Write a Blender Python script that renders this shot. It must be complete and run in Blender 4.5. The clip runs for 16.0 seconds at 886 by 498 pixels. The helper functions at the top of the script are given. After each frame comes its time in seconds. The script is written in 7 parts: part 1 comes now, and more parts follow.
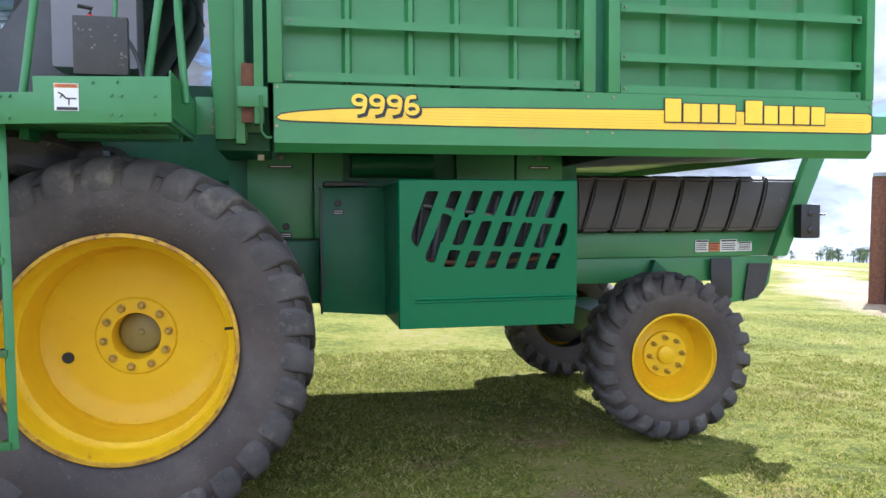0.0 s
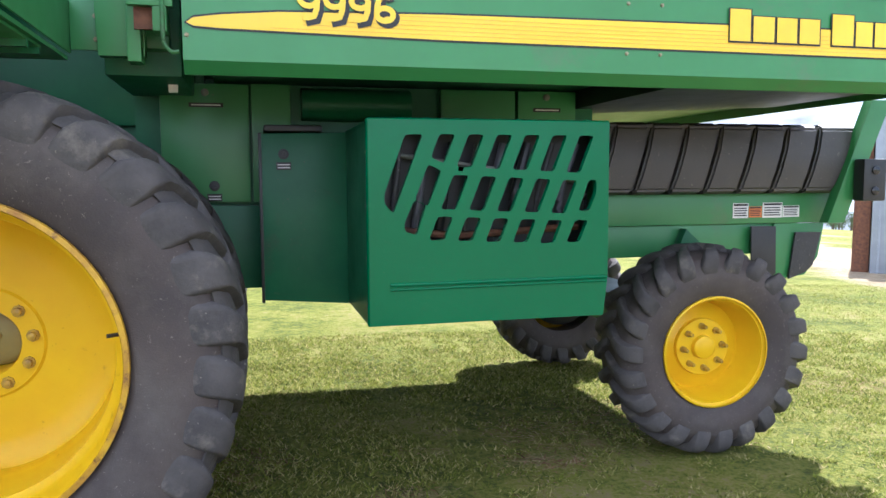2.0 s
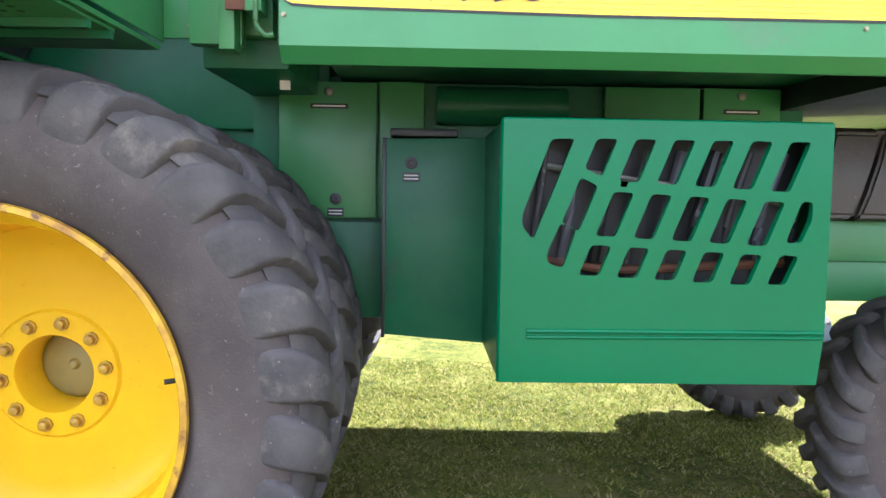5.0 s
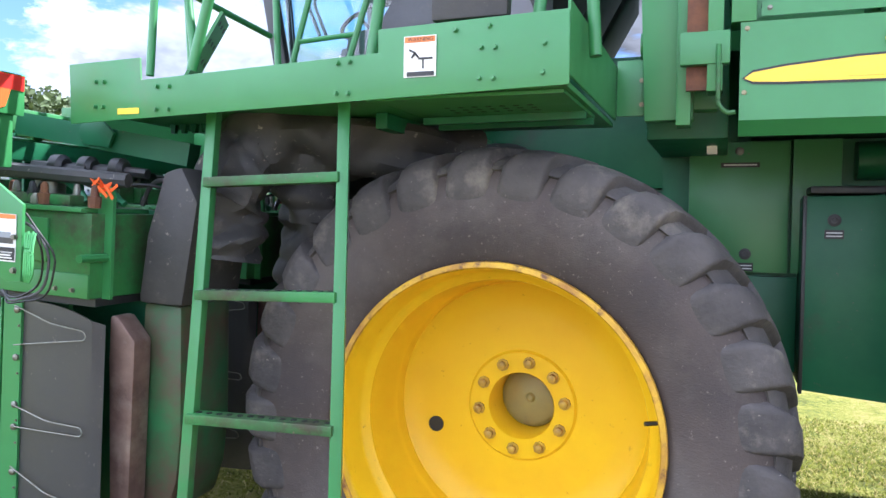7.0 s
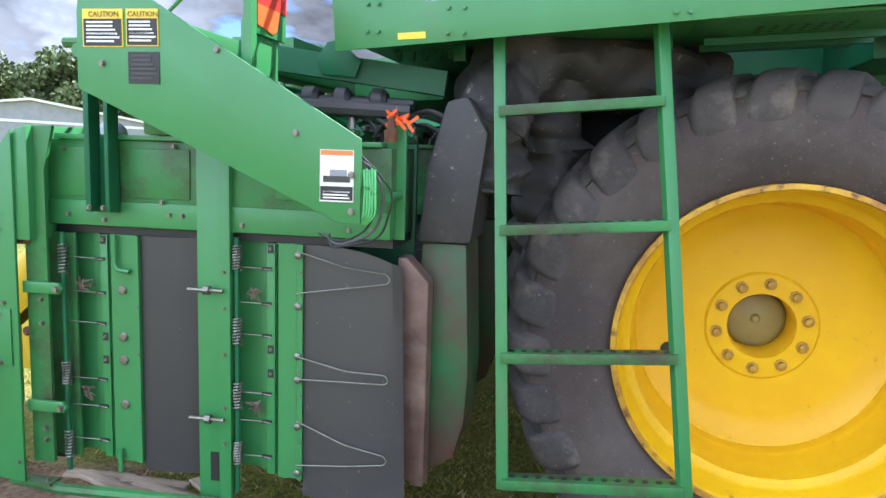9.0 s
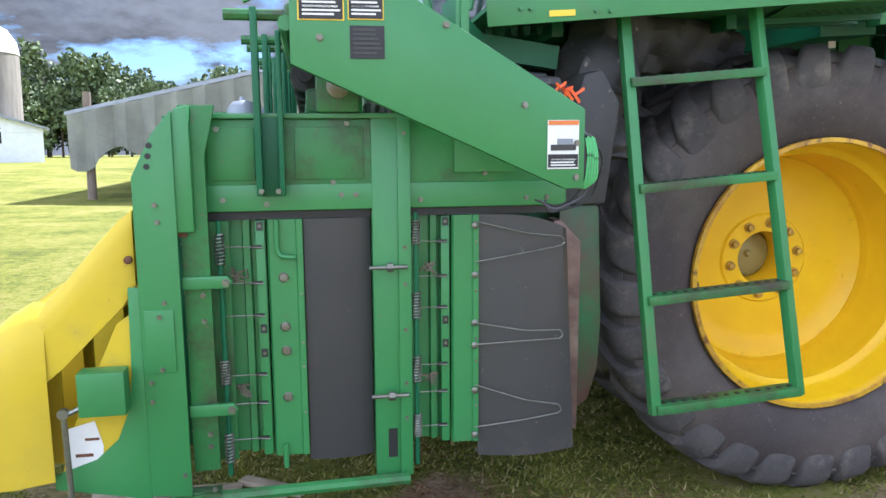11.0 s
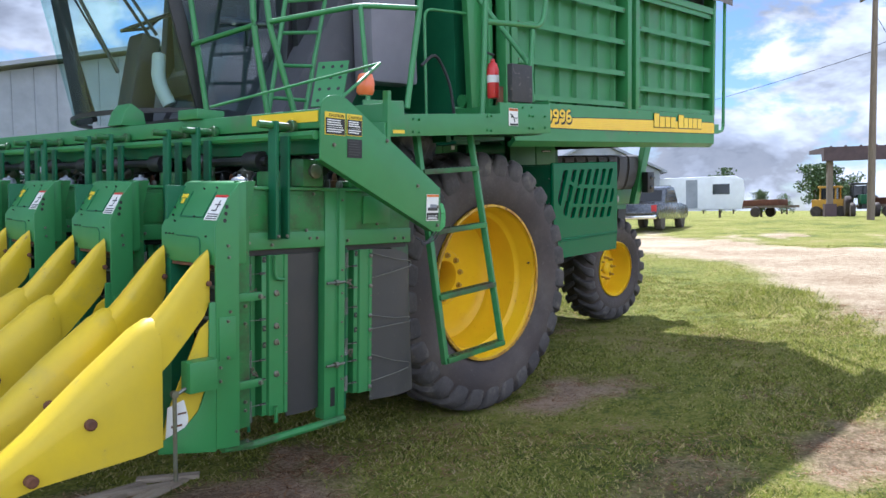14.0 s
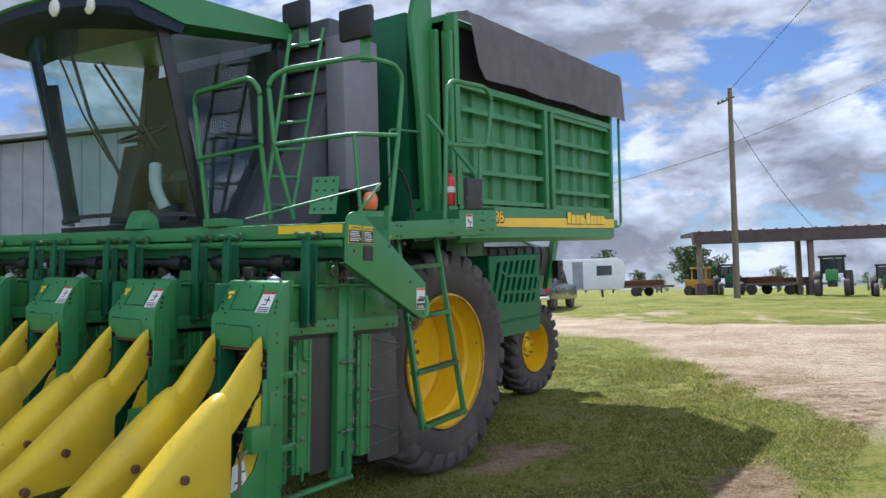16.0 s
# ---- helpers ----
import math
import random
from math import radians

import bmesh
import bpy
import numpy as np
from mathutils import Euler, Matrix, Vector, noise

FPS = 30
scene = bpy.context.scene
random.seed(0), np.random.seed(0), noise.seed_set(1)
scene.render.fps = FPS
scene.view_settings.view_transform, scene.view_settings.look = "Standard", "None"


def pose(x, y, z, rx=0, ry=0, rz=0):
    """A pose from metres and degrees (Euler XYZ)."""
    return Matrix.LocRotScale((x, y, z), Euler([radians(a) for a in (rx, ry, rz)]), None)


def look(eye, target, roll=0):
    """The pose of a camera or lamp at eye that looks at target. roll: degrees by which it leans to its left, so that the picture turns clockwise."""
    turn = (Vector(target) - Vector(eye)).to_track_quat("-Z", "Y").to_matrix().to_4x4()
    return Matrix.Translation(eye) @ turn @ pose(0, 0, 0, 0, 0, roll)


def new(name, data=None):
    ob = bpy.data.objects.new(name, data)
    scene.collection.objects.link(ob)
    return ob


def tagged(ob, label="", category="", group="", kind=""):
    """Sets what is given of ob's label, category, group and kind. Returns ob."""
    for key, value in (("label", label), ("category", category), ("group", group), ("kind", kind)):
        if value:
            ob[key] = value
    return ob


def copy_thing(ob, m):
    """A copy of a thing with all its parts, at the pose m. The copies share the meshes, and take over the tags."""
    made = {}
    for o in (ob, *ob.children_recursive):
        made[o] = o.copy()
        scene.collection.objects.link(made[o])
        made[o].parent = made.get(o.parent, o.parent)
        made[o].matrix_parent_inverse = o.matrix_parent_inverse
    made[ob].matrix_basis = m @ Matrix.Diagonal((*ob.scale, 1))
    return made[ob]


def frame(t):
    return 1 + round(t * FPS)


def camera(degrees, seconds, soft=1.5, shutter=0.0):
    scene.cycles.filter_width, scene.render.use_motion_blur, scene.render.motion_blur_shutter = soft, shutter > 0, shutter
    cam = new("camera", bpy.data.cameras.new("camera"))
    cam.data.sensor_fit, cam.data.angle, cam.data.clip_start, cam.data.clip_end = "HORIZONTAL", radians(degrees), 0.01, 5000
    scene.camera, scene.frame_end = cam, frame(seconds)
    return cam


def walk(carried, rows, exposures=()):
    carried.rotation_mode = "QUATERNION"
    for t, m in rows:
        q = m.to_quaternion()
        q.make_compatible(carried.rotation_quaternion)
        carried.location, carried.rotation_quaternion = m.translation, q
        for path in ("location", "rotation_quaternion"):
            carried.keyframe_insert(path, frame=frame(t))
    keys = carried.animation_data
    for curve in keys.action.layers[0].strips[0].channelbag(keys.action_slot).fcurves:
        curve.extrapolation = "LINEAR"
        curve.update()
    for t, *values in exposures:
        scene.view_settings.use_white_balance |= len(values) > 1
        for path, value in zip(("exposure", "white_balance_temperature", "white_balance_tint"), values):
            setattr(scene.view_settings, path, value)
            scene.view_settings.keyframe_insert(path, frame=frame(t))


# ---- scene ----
cam = camera(60.5, 16.0)
PATH = [
    (0, (0.758, -4.694, 1.441), (1.161, -2.735, 1.452), 2.1),
    (0.5, (0.805, -4.33, 1.44), (1.241, -2.378, 1.433), 2.1),
    (1, (0.844, -4.03, 1.427), (1.306, -2.084, 1.399), 1.9),
    (1.5, (0.855, -3.714, 1.445), (1.342, -1.775, 1.391), 1.9),
    (2, (0.914, -3.453, 1.439), (1.415, -1.518, 1.368), 1.9),
    (2.5, (1.017, -3.186, 1.486), (1.524, -1.253, 1.405), 2.1),
    (3, (1.053, -2.934, 1.495), (1.558, -1.001, 1.417), 2.3),
    (3.2, (1.05, -2.819, 1.503), (1.558, -0.886, 1.433), 2.3),
    (5.3, (1.142, -2.796, 1.483), (1.01, -0.802, 1.419), 4.0),
    (5.5, (1.126, -2.829, 1.48), (0.848, -0.849, 1.408), 4.1),
    (6, (1.015, -2.938, 1.511), (0.459, -1.018, 1.469), 3.8),
    (6.5, (0.837, -3.1, 1.558), (0.168, -1.215, 1.567), 3.9),
    (7, (0.656, -3.149, 1.53), (-0.035, -1.272, 1.513), 4.4),
    (7.5, (0.381, -3.133, 1.5), (-0.306, -1.256, 1.435), 4.5),
    (8, (0.059, -3.199, 1.48), (-0.589, -1.31, 1.364), 4.1),
    (8.5, (-0.265, -3.363, 1.46), (-0.819, -1.447, 1.317), 3.2),
    (9, (-0.6, -3.445, 1.434), (-1.043, -1.502, 1.264), 2.2),
    (9.5, (-0.943, -3.533, 1.421), (-1.247, -1.566, 1.227), 1.2),
    (10, (-1.294, -3.639, 1.416), (-1.426, -1.654, 1.203), 0.5),
    (10.2, (-1.438, -3.65, 1.384), (-1.498, -1.662, 1.173), 0.2),
    (12.3, (-2.926, -3.782, 1.413), (-2.097, -1.977, 1.18), -1.4),
    (12.5, (-3.091, -3.854, 1.385), (-2.165, -2.095, 1.163), -1.5),
    (13, (-3.506, -4.035, 1.395), (-2.369, -2.401, 1.197), -1.3),
    (13.5, (-3.869, -4.265, 1.391), (-2.56, -2.76, 1.247), -1.1),
    (14, (-4.274, -4.345, 1.393), (-2.83, -2.963, 1.309), -1.1),
    (14.5, (-4.649, -4.456, 1.405), (-3.109, -3.18, 1.384), -1.1),
    (15, (-5.007, -4.541, 1.458), (-3.406, -3.343, 1.496), -1.4),
    (15.5, (-5.281, -4.484, 1.479), (-3.653, -3.326, 1.562), -1.6),
    (16, (-5.378, -4.511, 1.463), (-3.747, -3.36, 1.585), -1.7),
]
walk(cam, [(t, look(eye, target, roll)) for t, eye, target, roll in PATH],
     [(0, 1.60, 5600, 14), (1.5, 1.70, 5600, 14), (3, 2.00, 5600, 15), (5.3, 2.44, 5650, 17), (6.5, 2.28, 5650, 18), (8, 2.10, 5700, 16), (10, 1.98, 5700, 15), (12.5, 1.58, 5550, 16), (13.5, 1.38, 5550, 15), (14.5, 0.98, 5620, 15), (16, 0.64, 5700, 14)])

import itertools

# ---- world, sun, exposure ----
SUN = Vector((0.50, 0.52, 1.0)).normalized()
sun = new("sun", bpy.data.lights.new("sun", "SUN"))
sun.data.energy, sun.data.angle, sun.data.color = 4.3, radians(0.6), (1.0, 0.96, 0.90)
sun.matrix_world = look(SUN * 60, (0, 0, 0))


def nodes_of(tree):
    tree.nodes.clear()
    return tree.nodes, tree.links


def node(tree, kind, **values):
    n = tree.nodes.new(kind)
    for key, value in values.items():
        if key in n.inputs:
            n.inputs[key].default_value = value
    return n


world = bpy.data.worlds.new("sky")
scene.world = world
world.use_nodes = True
N, LK = nodes_of(world.node_tree)
sky = N.new("ShaderNodeTexSky")
sky.sky_type, sky.sun_disc = "NISHITA", False
sky.sun_elevation, sky.sun_rotation = radians(54), radians(44)
sky.air_density, sky.dust_density, sky.ozone_density = 1.0, 0.6, 1.3
geo = N.new("ShaderNodeTexCoord")
sep = N.new("ShaderNodeSeparateXYZ")
LK.new(geo.outputs["Generated"], sep.inputs[0])
# cloud deck: the direction is spread over a plane overhead
lift = N.new("ShaderNodeMath"); lift.operation = "ADD"; lift.inputs[1].default_value = 0.85
LK.new(sep.outputs["Z"], lift.inputs[0])
high = N.new("ShaderNodeMath"); high.operation = "MAXIMUM"; high.inputs[1].default_value = 0.08
LK.new(lift.outputs[0], high.inputs[0])
spread = []
for axis in ("X", "Y"):
    d = N.new("ShaderNodeMath"); d.operation = "DIVIDE"
    LK.new(sep.outputs[axis], d.inputs[0]); LK.new(high.outputs[0], d.inputs[1])
    spread.append(d)
deck = N.new("ShaderNodeCombineXYZ")
LK.new(spread[0].outputs[0], deck.inputs[0]); LK.new(spread[1].outputs[0], deck.inputs[1])
rise = N.new("ShaderNodeMath"); rise.operation = "MULTIPLY_ADD"; rise.inputs[1].default_value, rise.inputs[2].default_value = 1.9, 3.7
LK.new(sep.outputs["Z"], rise.inputs[0]); LK.new(rise.outputs[0], deck.inputs[2])
puff = node(world.node_tree, "ShaderNodeTexNoise", Scale=4.3, Detail=13.0, Roughness=0.58, Distortion=0.15)
LK.new(deck.outputs[0], puff.inputs["Vector"])
above = N.new("ShaderNodeVectorMath"); above.operation = "ADD"; above.inputs[1].default_value = (0.03, 0.03, 0.07)
LK.new(deck.outputs[0], above.inputs[0])
puff_above = node(world.node_tree, "ShaderNodeTexNoise", Scale=4.3, Detail=5.0, Roughness=0.58, Distortion=0.15)
LK.new(above.outputs[0], puff_above.inputs["Vector"])
thinner = N.new("ShaderNodeMath"); thinner.operation = "SUBTRACT"
LK.new(puff.outputs["Fac"], thinner.inputs[0]); LK.new(puff_above.outputs["Fac"], thinner.inputs[1])
# the tops of the clouds take the sun, their bases lie in shade
crown = N.new("ShaderNodeMapRange")
crown.inputs["From Min"].default_value, crown.inputs["From Max"].default_value = -0.09, 0.10
crown.inputs["To Min"].default_value, crown.inputs["To Max"].default_value = 0.50, 1.35
LK.new(thinner.outputs[0], crown.inputs[0])
cover = N.new("ShaderNodeValToRGB")
cover.color_ramp.elements[0].position, cover.color_ramp.elements[1].position = 0.41, 0.475
LK.new(puff.outputs["Fac"], cover.inputs[0])
# thin edges shine, thick middles are grey
grey = N.new("ShaderNodeValToRGB")
ge = grey.color_ramp.elements
ge[0].position, ge[0].color = 0.44, (11.0, 11.5, 12.3, 1)
ge[1].position, ge[1].color = 0.80, (3.4, 3.8, 4.5, 1)
g2 = ge.new(0.55); g2.color = (9.0, 9.7, 10.8, 1)
g3 = ge.new(0.62); g3.color = (5.4, 5.9, 6.8, 1)
LK.new(puff.outputs["Fac"], grey.inputs[0])
blue = N.new("ShaderNodeMixRGB"); blue.blend_type = "MULTIPLY"; blue.inputs[0].default_value = 1.0
blue.inputs[2].default_value = (0.50, 0.60, 0.74, 1)
LK.new(sky.outputs[0], blue.inputs[1])
# unseen clouds across from the sun brightened as fill light, sunward ones dimmed
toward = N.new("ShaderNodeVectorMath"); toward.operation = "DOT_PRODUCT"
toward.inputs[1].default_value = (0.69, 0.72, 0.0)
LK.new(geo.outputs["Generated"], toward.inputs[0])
sky_fill = N.new("ShaderNodeMapRange")
sky_fill.inputs["From Min"].default_value, sky_fill.inputs["From Max"].default_value = -0.9, 0.30
sky_fill.inputs["To Min"].default_value, sky_fill.inputs["To Max"].default_value = 1.45, 0.098
LK.new(toward.outputs["Value"], sky_fill.inputs[0])
lit = N.new("ShaderNodeVectorMath"); lit.operation = "SCALE"
LK.new(grey.outputs[0], lit.inputs[0])
# open sunlit cumulus over the far fields
open_side = N.new("ShaderNodeVectorMath"); open_side.operation = "DOT_PRODUCT"
open_side.inputs[1].default_value = (0.94, 0.34, 0.0)
LK.new(geo.outputs["Generated"], open_side.inputs[0])
bright = N.new("ShaderNodeMapRange")
bright.inputs["From Min"].default_value, bright.inputs["From Max"].default_value = 0.20, 0.85
bright.inputs["To Min"].default_value, bright.inputs["To Max"].default_value = 1.0, 5.0
LK.new(open_side.outputs["Value"], bright.inputs[0])
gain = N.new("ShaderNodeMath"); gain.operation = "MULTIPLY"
LK.new(sky_fill.outputs[0], gain.inputs[0]); LK.new(bright.outputs[0], gain.inputs[1])
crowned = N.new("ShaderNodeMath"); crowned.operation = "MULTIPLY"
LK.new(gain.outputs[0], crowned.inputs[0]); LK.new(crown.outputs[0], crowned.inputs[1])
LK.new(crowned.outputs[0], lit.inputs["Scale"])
mixsky = N.new("ShaderNodeMixRGB")
LK.new(cover.outputs[0], mixsky.inputs[0]); LK.new(blue.outputs[0], mixsky.inputs[1]); LK.new(lit.outputs[0], mixsky.inputs[2])
bg = N.new("ShaderNodeBackground"); bg.inputs[1].default_value = 0.085
LK.new(mixsky.outputs[0], bg.inputs[0])
LK.new(bg.outputs[0], N.new("ShaderNodeOutputWorld").inputs[0])


# ---- materials ----
def material(name, colour, rough=0.5, metal=0.0, second=None, scale=6.0, amount=0.5, dirt=None, dirt_scale=1.7, dirt_edge=(0.55, 0.75),
             bump=0.0, bump_scale=60.0, coat=0.0, stretch=(1, 1, 1), rough_vary=0.12, spec=0.5, place=False, speck=None, speck_scale=46.0, speck_edge=0.70):
    """Principled paint, rubber, earth or metal: a base colour with fine mottling, larger stains and fine relief."""
    m = bpy.data.materials.new(name)
    m.use_nodes = True
    t = m.node_tree
    t.nodes.clear()
    out = t.nodes.new("ShaderNodeOutputMaterial")
    b = node(t, "ShaderNodeBsdfPrincipled", Roughness=rough, Metallic=metal)
    b.inputs["Coat Weight"].default_value = coat
    b.inputs["Specular IOR Level"].default_value = spec
    b.inputs["Coat Roughness"].default_value = 0.12
    t.links.new(b.outputs[0], out.inputs[0])
    tc = t.nodes.new("ShaderNodeTexCoord")
    mp = t.nodes.new("ShaderNodeMapping")
    mp.inputs["Scale"].default_value = stretch
    where = tc.outputs["Object"]
    if place:
        where = t.nodes.new("ShaderNodeNewGeometry").outputs["Position"]
    t.links.new(where, mp.inputs[0])
    n1 = node(t, "ShaderNodeTexNoise", Scale=scale, Detail=8.0, Roughness=0.65)
    t.links.new(mp.outputs[0], n1.inputs["Vector"])
    mix = t.nodes.new("ShaderNodeMixRGB")
    mix.inputs[1].default_value = (*colour, 1)
    mix.inputs[2].default_value = (*(second or [c * 0.72 for c in colour]), 1)
    r1 = t.nodes.new("ShaderNodeValToRGB")
    r1.color_ramp.elements[0].position, r1.color_ramp.elements[1].position = 0.35, 0.7
    r1.color_ramp.elements[1].color = (amount, amount, amount, 1)
    t.links.new(n1.outputs["Fac"], r1.inputs[0])
    t.links.new(r1.outputs[0], mix.inputs[0])
    top = mix
    if dirt:
        n2 = node(t, "ShaderNodeTexNoise", Scale=dirt_scale, Detail=10.0, Roughness=0.7)
        t.links.new(where, n2.inputs["Vector"])
        r2 = t.nodes.new("ShaderNodeValToRGB")
        r2.color_ramp.elements[0].position, r2.color_ramp.elements[1].position = dirt_edge
        t.links.new(n2.outputs["Fac"], r2.inputs[0])
        top = t.nodes.new("ShaderNodeMixRGB")
        top.inputs[2].default_value = (*dirt, 1)
        t.links.new(r2.outputs[0], top.inputs[0])
        t.links.new(mix.outputs[0], top.inputs[1])
    if speck:
        n4 = node(t, "ShaderNodeTexNoise", Scale=speck_scale, Detail=3.0, Roughness=0.75)
        t.links.new(where, n4.inputs["Vector"])
        r4 = t.nodes.new("ShaderNodeValToRGB")
        r4.color_ramp.elements[0].position, r4.color_ramp.elements[1].position = speck_edge - 0.02, speck_edge + 0.05
        t.links.new(n4.outputs["Fac"], r4.inputs[0])
        over = t.nodes.new("ShaderNodeMixRGB")
        over.inputs[2].default_value = (*speck, 1)
        t.links.new(r4.outputs[0], over.inputs[0])
        t.links.new(top.outputs[0], over.inputs[1])
        top = over
    t.links.new(top.outputs[0], b.inputs["Base Color"])
    rr = t.nodes.new("ShaderNodeMapRange")
    rr.inputs["To Min"].default_value, rr.inputs["To Max"].default_value = max(rough - rough_vary, 0.03), min(rough + rough_vary, 1)
    t.links.new(n1.outputs["Fac"], rr.inputs[0])
    t.links.new(rr.outputs[0], b.inputs["Roughness"])
    if bump:
        n3 = node(t, "ShaderNodeTexNoise", Scale=bump_scale, Detail=5.0, Roughness=0.6)
        t.links.new(mp.outputs[0], n3.inputs["Vector"])
        bp = node(t, "ShaderNodeBump", Strength=bump, Distance=0.01)
        t.links.new(n3.outputs["Fac"], bp.inputs["Height"])
        t.links.new(bp.outputs[0], b.inputs["Normal"])
    return m


def glass(name, colour, rough=0.02):
    m = bpy.data.materials.new(name)
    m.use_nodes = True
    t = m.node_tree
    t.nodes.clear()
    out = t.nodes.new("ShaderNodeOutputMaterial")
    a = node(t, "ShaderNodeBsdfTransparent")
    a.inputs[0].default_value = (*colour, 1)
    g = node(t, "ShaderNodeBsdfGlossy", Roughness=rough)
    mx = t.nodes.new("ShaderNodeMixShader")
    mx.inputs[0].default_value = 0.07
    t.links.new(a.outputs[0], mx.inputs[1]); t.links.new(g.outputs[0], mx.inputs[2])
    t.links.new(mx.outputs[0], out.inputs[0])
    return m


GREEN = material("green_paint", (0.038, 0.205, 0.060), 0.42, second=(0.032, 0.160, 0.046), scale=3.0, amount=0.6, dirt=(0.10, 0.11, 0.07), dirt_edge=(0.58, 0.88), coat=0.10, spec=0.5, speck=(0.11, 0.12, 0.07), speck_scale=38, speck_edge=0.72, bump=0.03, bump_scale=14)
GREEN_WORN = material("worn_green_paint", (0.038, 0.200, 0.052), 0.45, second=(0.024, 0.12, 0.034), scale=2.2, amount=0.9, dirt=(0.048, 0.042, 0.026), dirt_scale=3.2, dirt_edge=(0.46, 0.66), bump=0.10, bump_scale=30, speck=(0.14, 0.11, 0.07), speck_scale=44, speck_edge=0.66, spec=0.4)
# darker copy of green_paint; puts shade into recessed, inner and under parts
GREEN_DARK = material("dark_shaded_green", (0.016, 0.120, 0.050), 0.38, second=(0.010, 0.085, 0.040), scale=4.0, amount=0.8, dirt=(0.05, 0.05, 0.04), dirt_edge=(0.58, 0.8), coat=0.0, spec=0.25, speck=(0.10, 0.10, 0.07), speck_scale=34, speck_edge=0.70, bump=0.04, bump_scale=14)
PLASTIC_GREEN = material("green_plastic", (0.001, 0.118, 0.042), 0.22, second=(0.001, 0.096, 0.034), scale=1.4, amount=0.6, dirt=(0.02, 0.13, 0.055), dirt_scale=5, dirt_edge=(0.62, 0.85), coat=0.0, rough_vary=0.08, spec=0.25, bump=0.02, bump_scale=3, speck=(0.10, 0.17, 0.11), speck_scale=50, speck_edge=0.74)
YELLOW = material("yellow_paint", (0.84, 0.57, 0.012), 0.36, second=(0.74, 0.46, 0.01), scale=3.5, amount=0.7, dirt=(0.20, 0.10, 0.03), dirt_scale=5.0, dirt_edge=(0.66, 0.9), coat=0.2)
YELLOW_RIM = material("rim_yellow", (0.74, 0.47, 0.002), 0.36, second=(0.68, 0.385, 0.004), scale=2.2, amount=0.8, dirt=(0.30, 0.15, 0.03), dirt_scale=13.0, dirt_edge=(0.64, 0.80), coat=0.08, bump=0.03, bump_scale=18, speck=(0.28, 0.13, 0.02), speck_scale=30, speck_edge=0.72, spec=0.22)
SNOUT = material("snout_plastic", (0.62, 0.44, 0.012), 0.42, second=(0.50, 0.37, 0.035), scale=2.4, amount=0.9, dirt=(0.36, 0.29, 0.09), dirt_scale=3.0, dirt_edge=(0.55, 0.85), bump=0.05, bump_scale=80, spec=0.3, place=True, speck=(0.32, 0.22, 0.05), speck_scale=24, speck_edge=0.70)
CHUTE = material("rust_stained_green_paint", (0.026, 0.135, 0.048), 0.40, second=(0.020, 0.075, 0.032), scale=2.0, amount=0.9, dirt=(0.085, 0.042, 0.034), dirt_scale=2.1, dirt_edge=(0.42, 0.62), bump=0.06, bump_scale=24, speck=(0.14, 0.09, 0.06), speck_scale=50, speck_edge=0.70, spec=0.4)
RUST = material("rust", (0.16, 0.06, 0.025), 0.8, second=(0.07, 0.03, 0.02), scale=14, amount=1.0, bump=0.3, bump_scale=90)
RIM_RUST = material("rust_flecked_rim_yellow", (0.62, 0.36, 0.012), 0.5, second=(0.28, 0.12, 0.02), scale=9, amount=1.0, dirt=(0.13, 0.05, 0.02), dirt_scale=22, dirt_edge=(0.55, 0.66), bump=0.2, bump_scale=60)
RUBBER = material("tyre_rubber", (0.086, 0.076, 0.071), 0.74, second=(0.046, 0.041, 0.040), scale=6.0, amount=1.0, dirt=(0.225, 0.195, 0.155), dirt_scale=5.0, dirt_edge=(0.54, 0.80), bump=0.45, bump_scale=42, spec=0.3, place=True, speck=(0.27, 0.24, 0.19), speck_scale=60, speck_edge=0.70)
RUBBER_SIDE = material("sidewall_rubber", (0.050, 0.040, 0.038), 0.66, second=(0.086, 0.066, 0.057), scale=2.4, amount=0.9, dirt=(0.12, 0.105, 0.09), dirt_scale=2.6, dirt_edge=(0.48, 0.85), bump=0.25, bump_scale=150, spec=0.3, place=True, speck=(0.17, 0.15, 0.12), speck_scale=70, speck_edge=0.66)
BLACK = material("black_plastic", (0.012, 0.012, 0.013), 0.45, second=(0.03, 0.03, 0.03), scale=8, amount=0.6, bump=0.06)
# black visor; the blue of reflected sky is put into its base colour
VISOR = material("sky_tinted_visor_plastic", (0.020, 0.030, 0.045), 0.6, second=(0.026, 0.036, 0.050), scale=3, amount=0.8, bump=0.05, spec=0.15)
TANK = material("black_tank_plastic", (0.050, 0.046, 0.043), 0.5, second=(0.078, 0.070, 0.062), scale=3, amount=0.8, dirt=(0.40, 0.35, 0.27), dirt_scale=30, dirt_edge=(0.67, 0.72), bump=0.12, speck=(0.36, 0.32, 0.24), speck_scale=95, speck_edge=0.68)
FLAP = material("grey_rubber_flap", (0.036, 0.034, 0.034), 0.45, second=(0.028, 0.027, 0.028), scale=5, amount=0.7, dirt=(0.13, 0.12, 0.11), dirt_edge=(0.6, 0.85), bump=0.05, speck=(0.10, 0.09, 0.08), speck_scale=40, speck_edge=0.72)
# slightly paler copy of the flap rubber, with the side flap's sheen in its colour
SIDE_FLAP = material("sheen_lightened_rubber_flap", (0.044, 0.042, 0.041), 0.42, second=(0.036, 0.035, 0.036), scale=5, amount=0.7, dirt=(0.10, 0.09, 0.08), dirt_edge=(0.6, 0.85), bump=0.05, speck=(0.13, 0.12, 0.10), speck_scale=40, speck_edge=0.68)
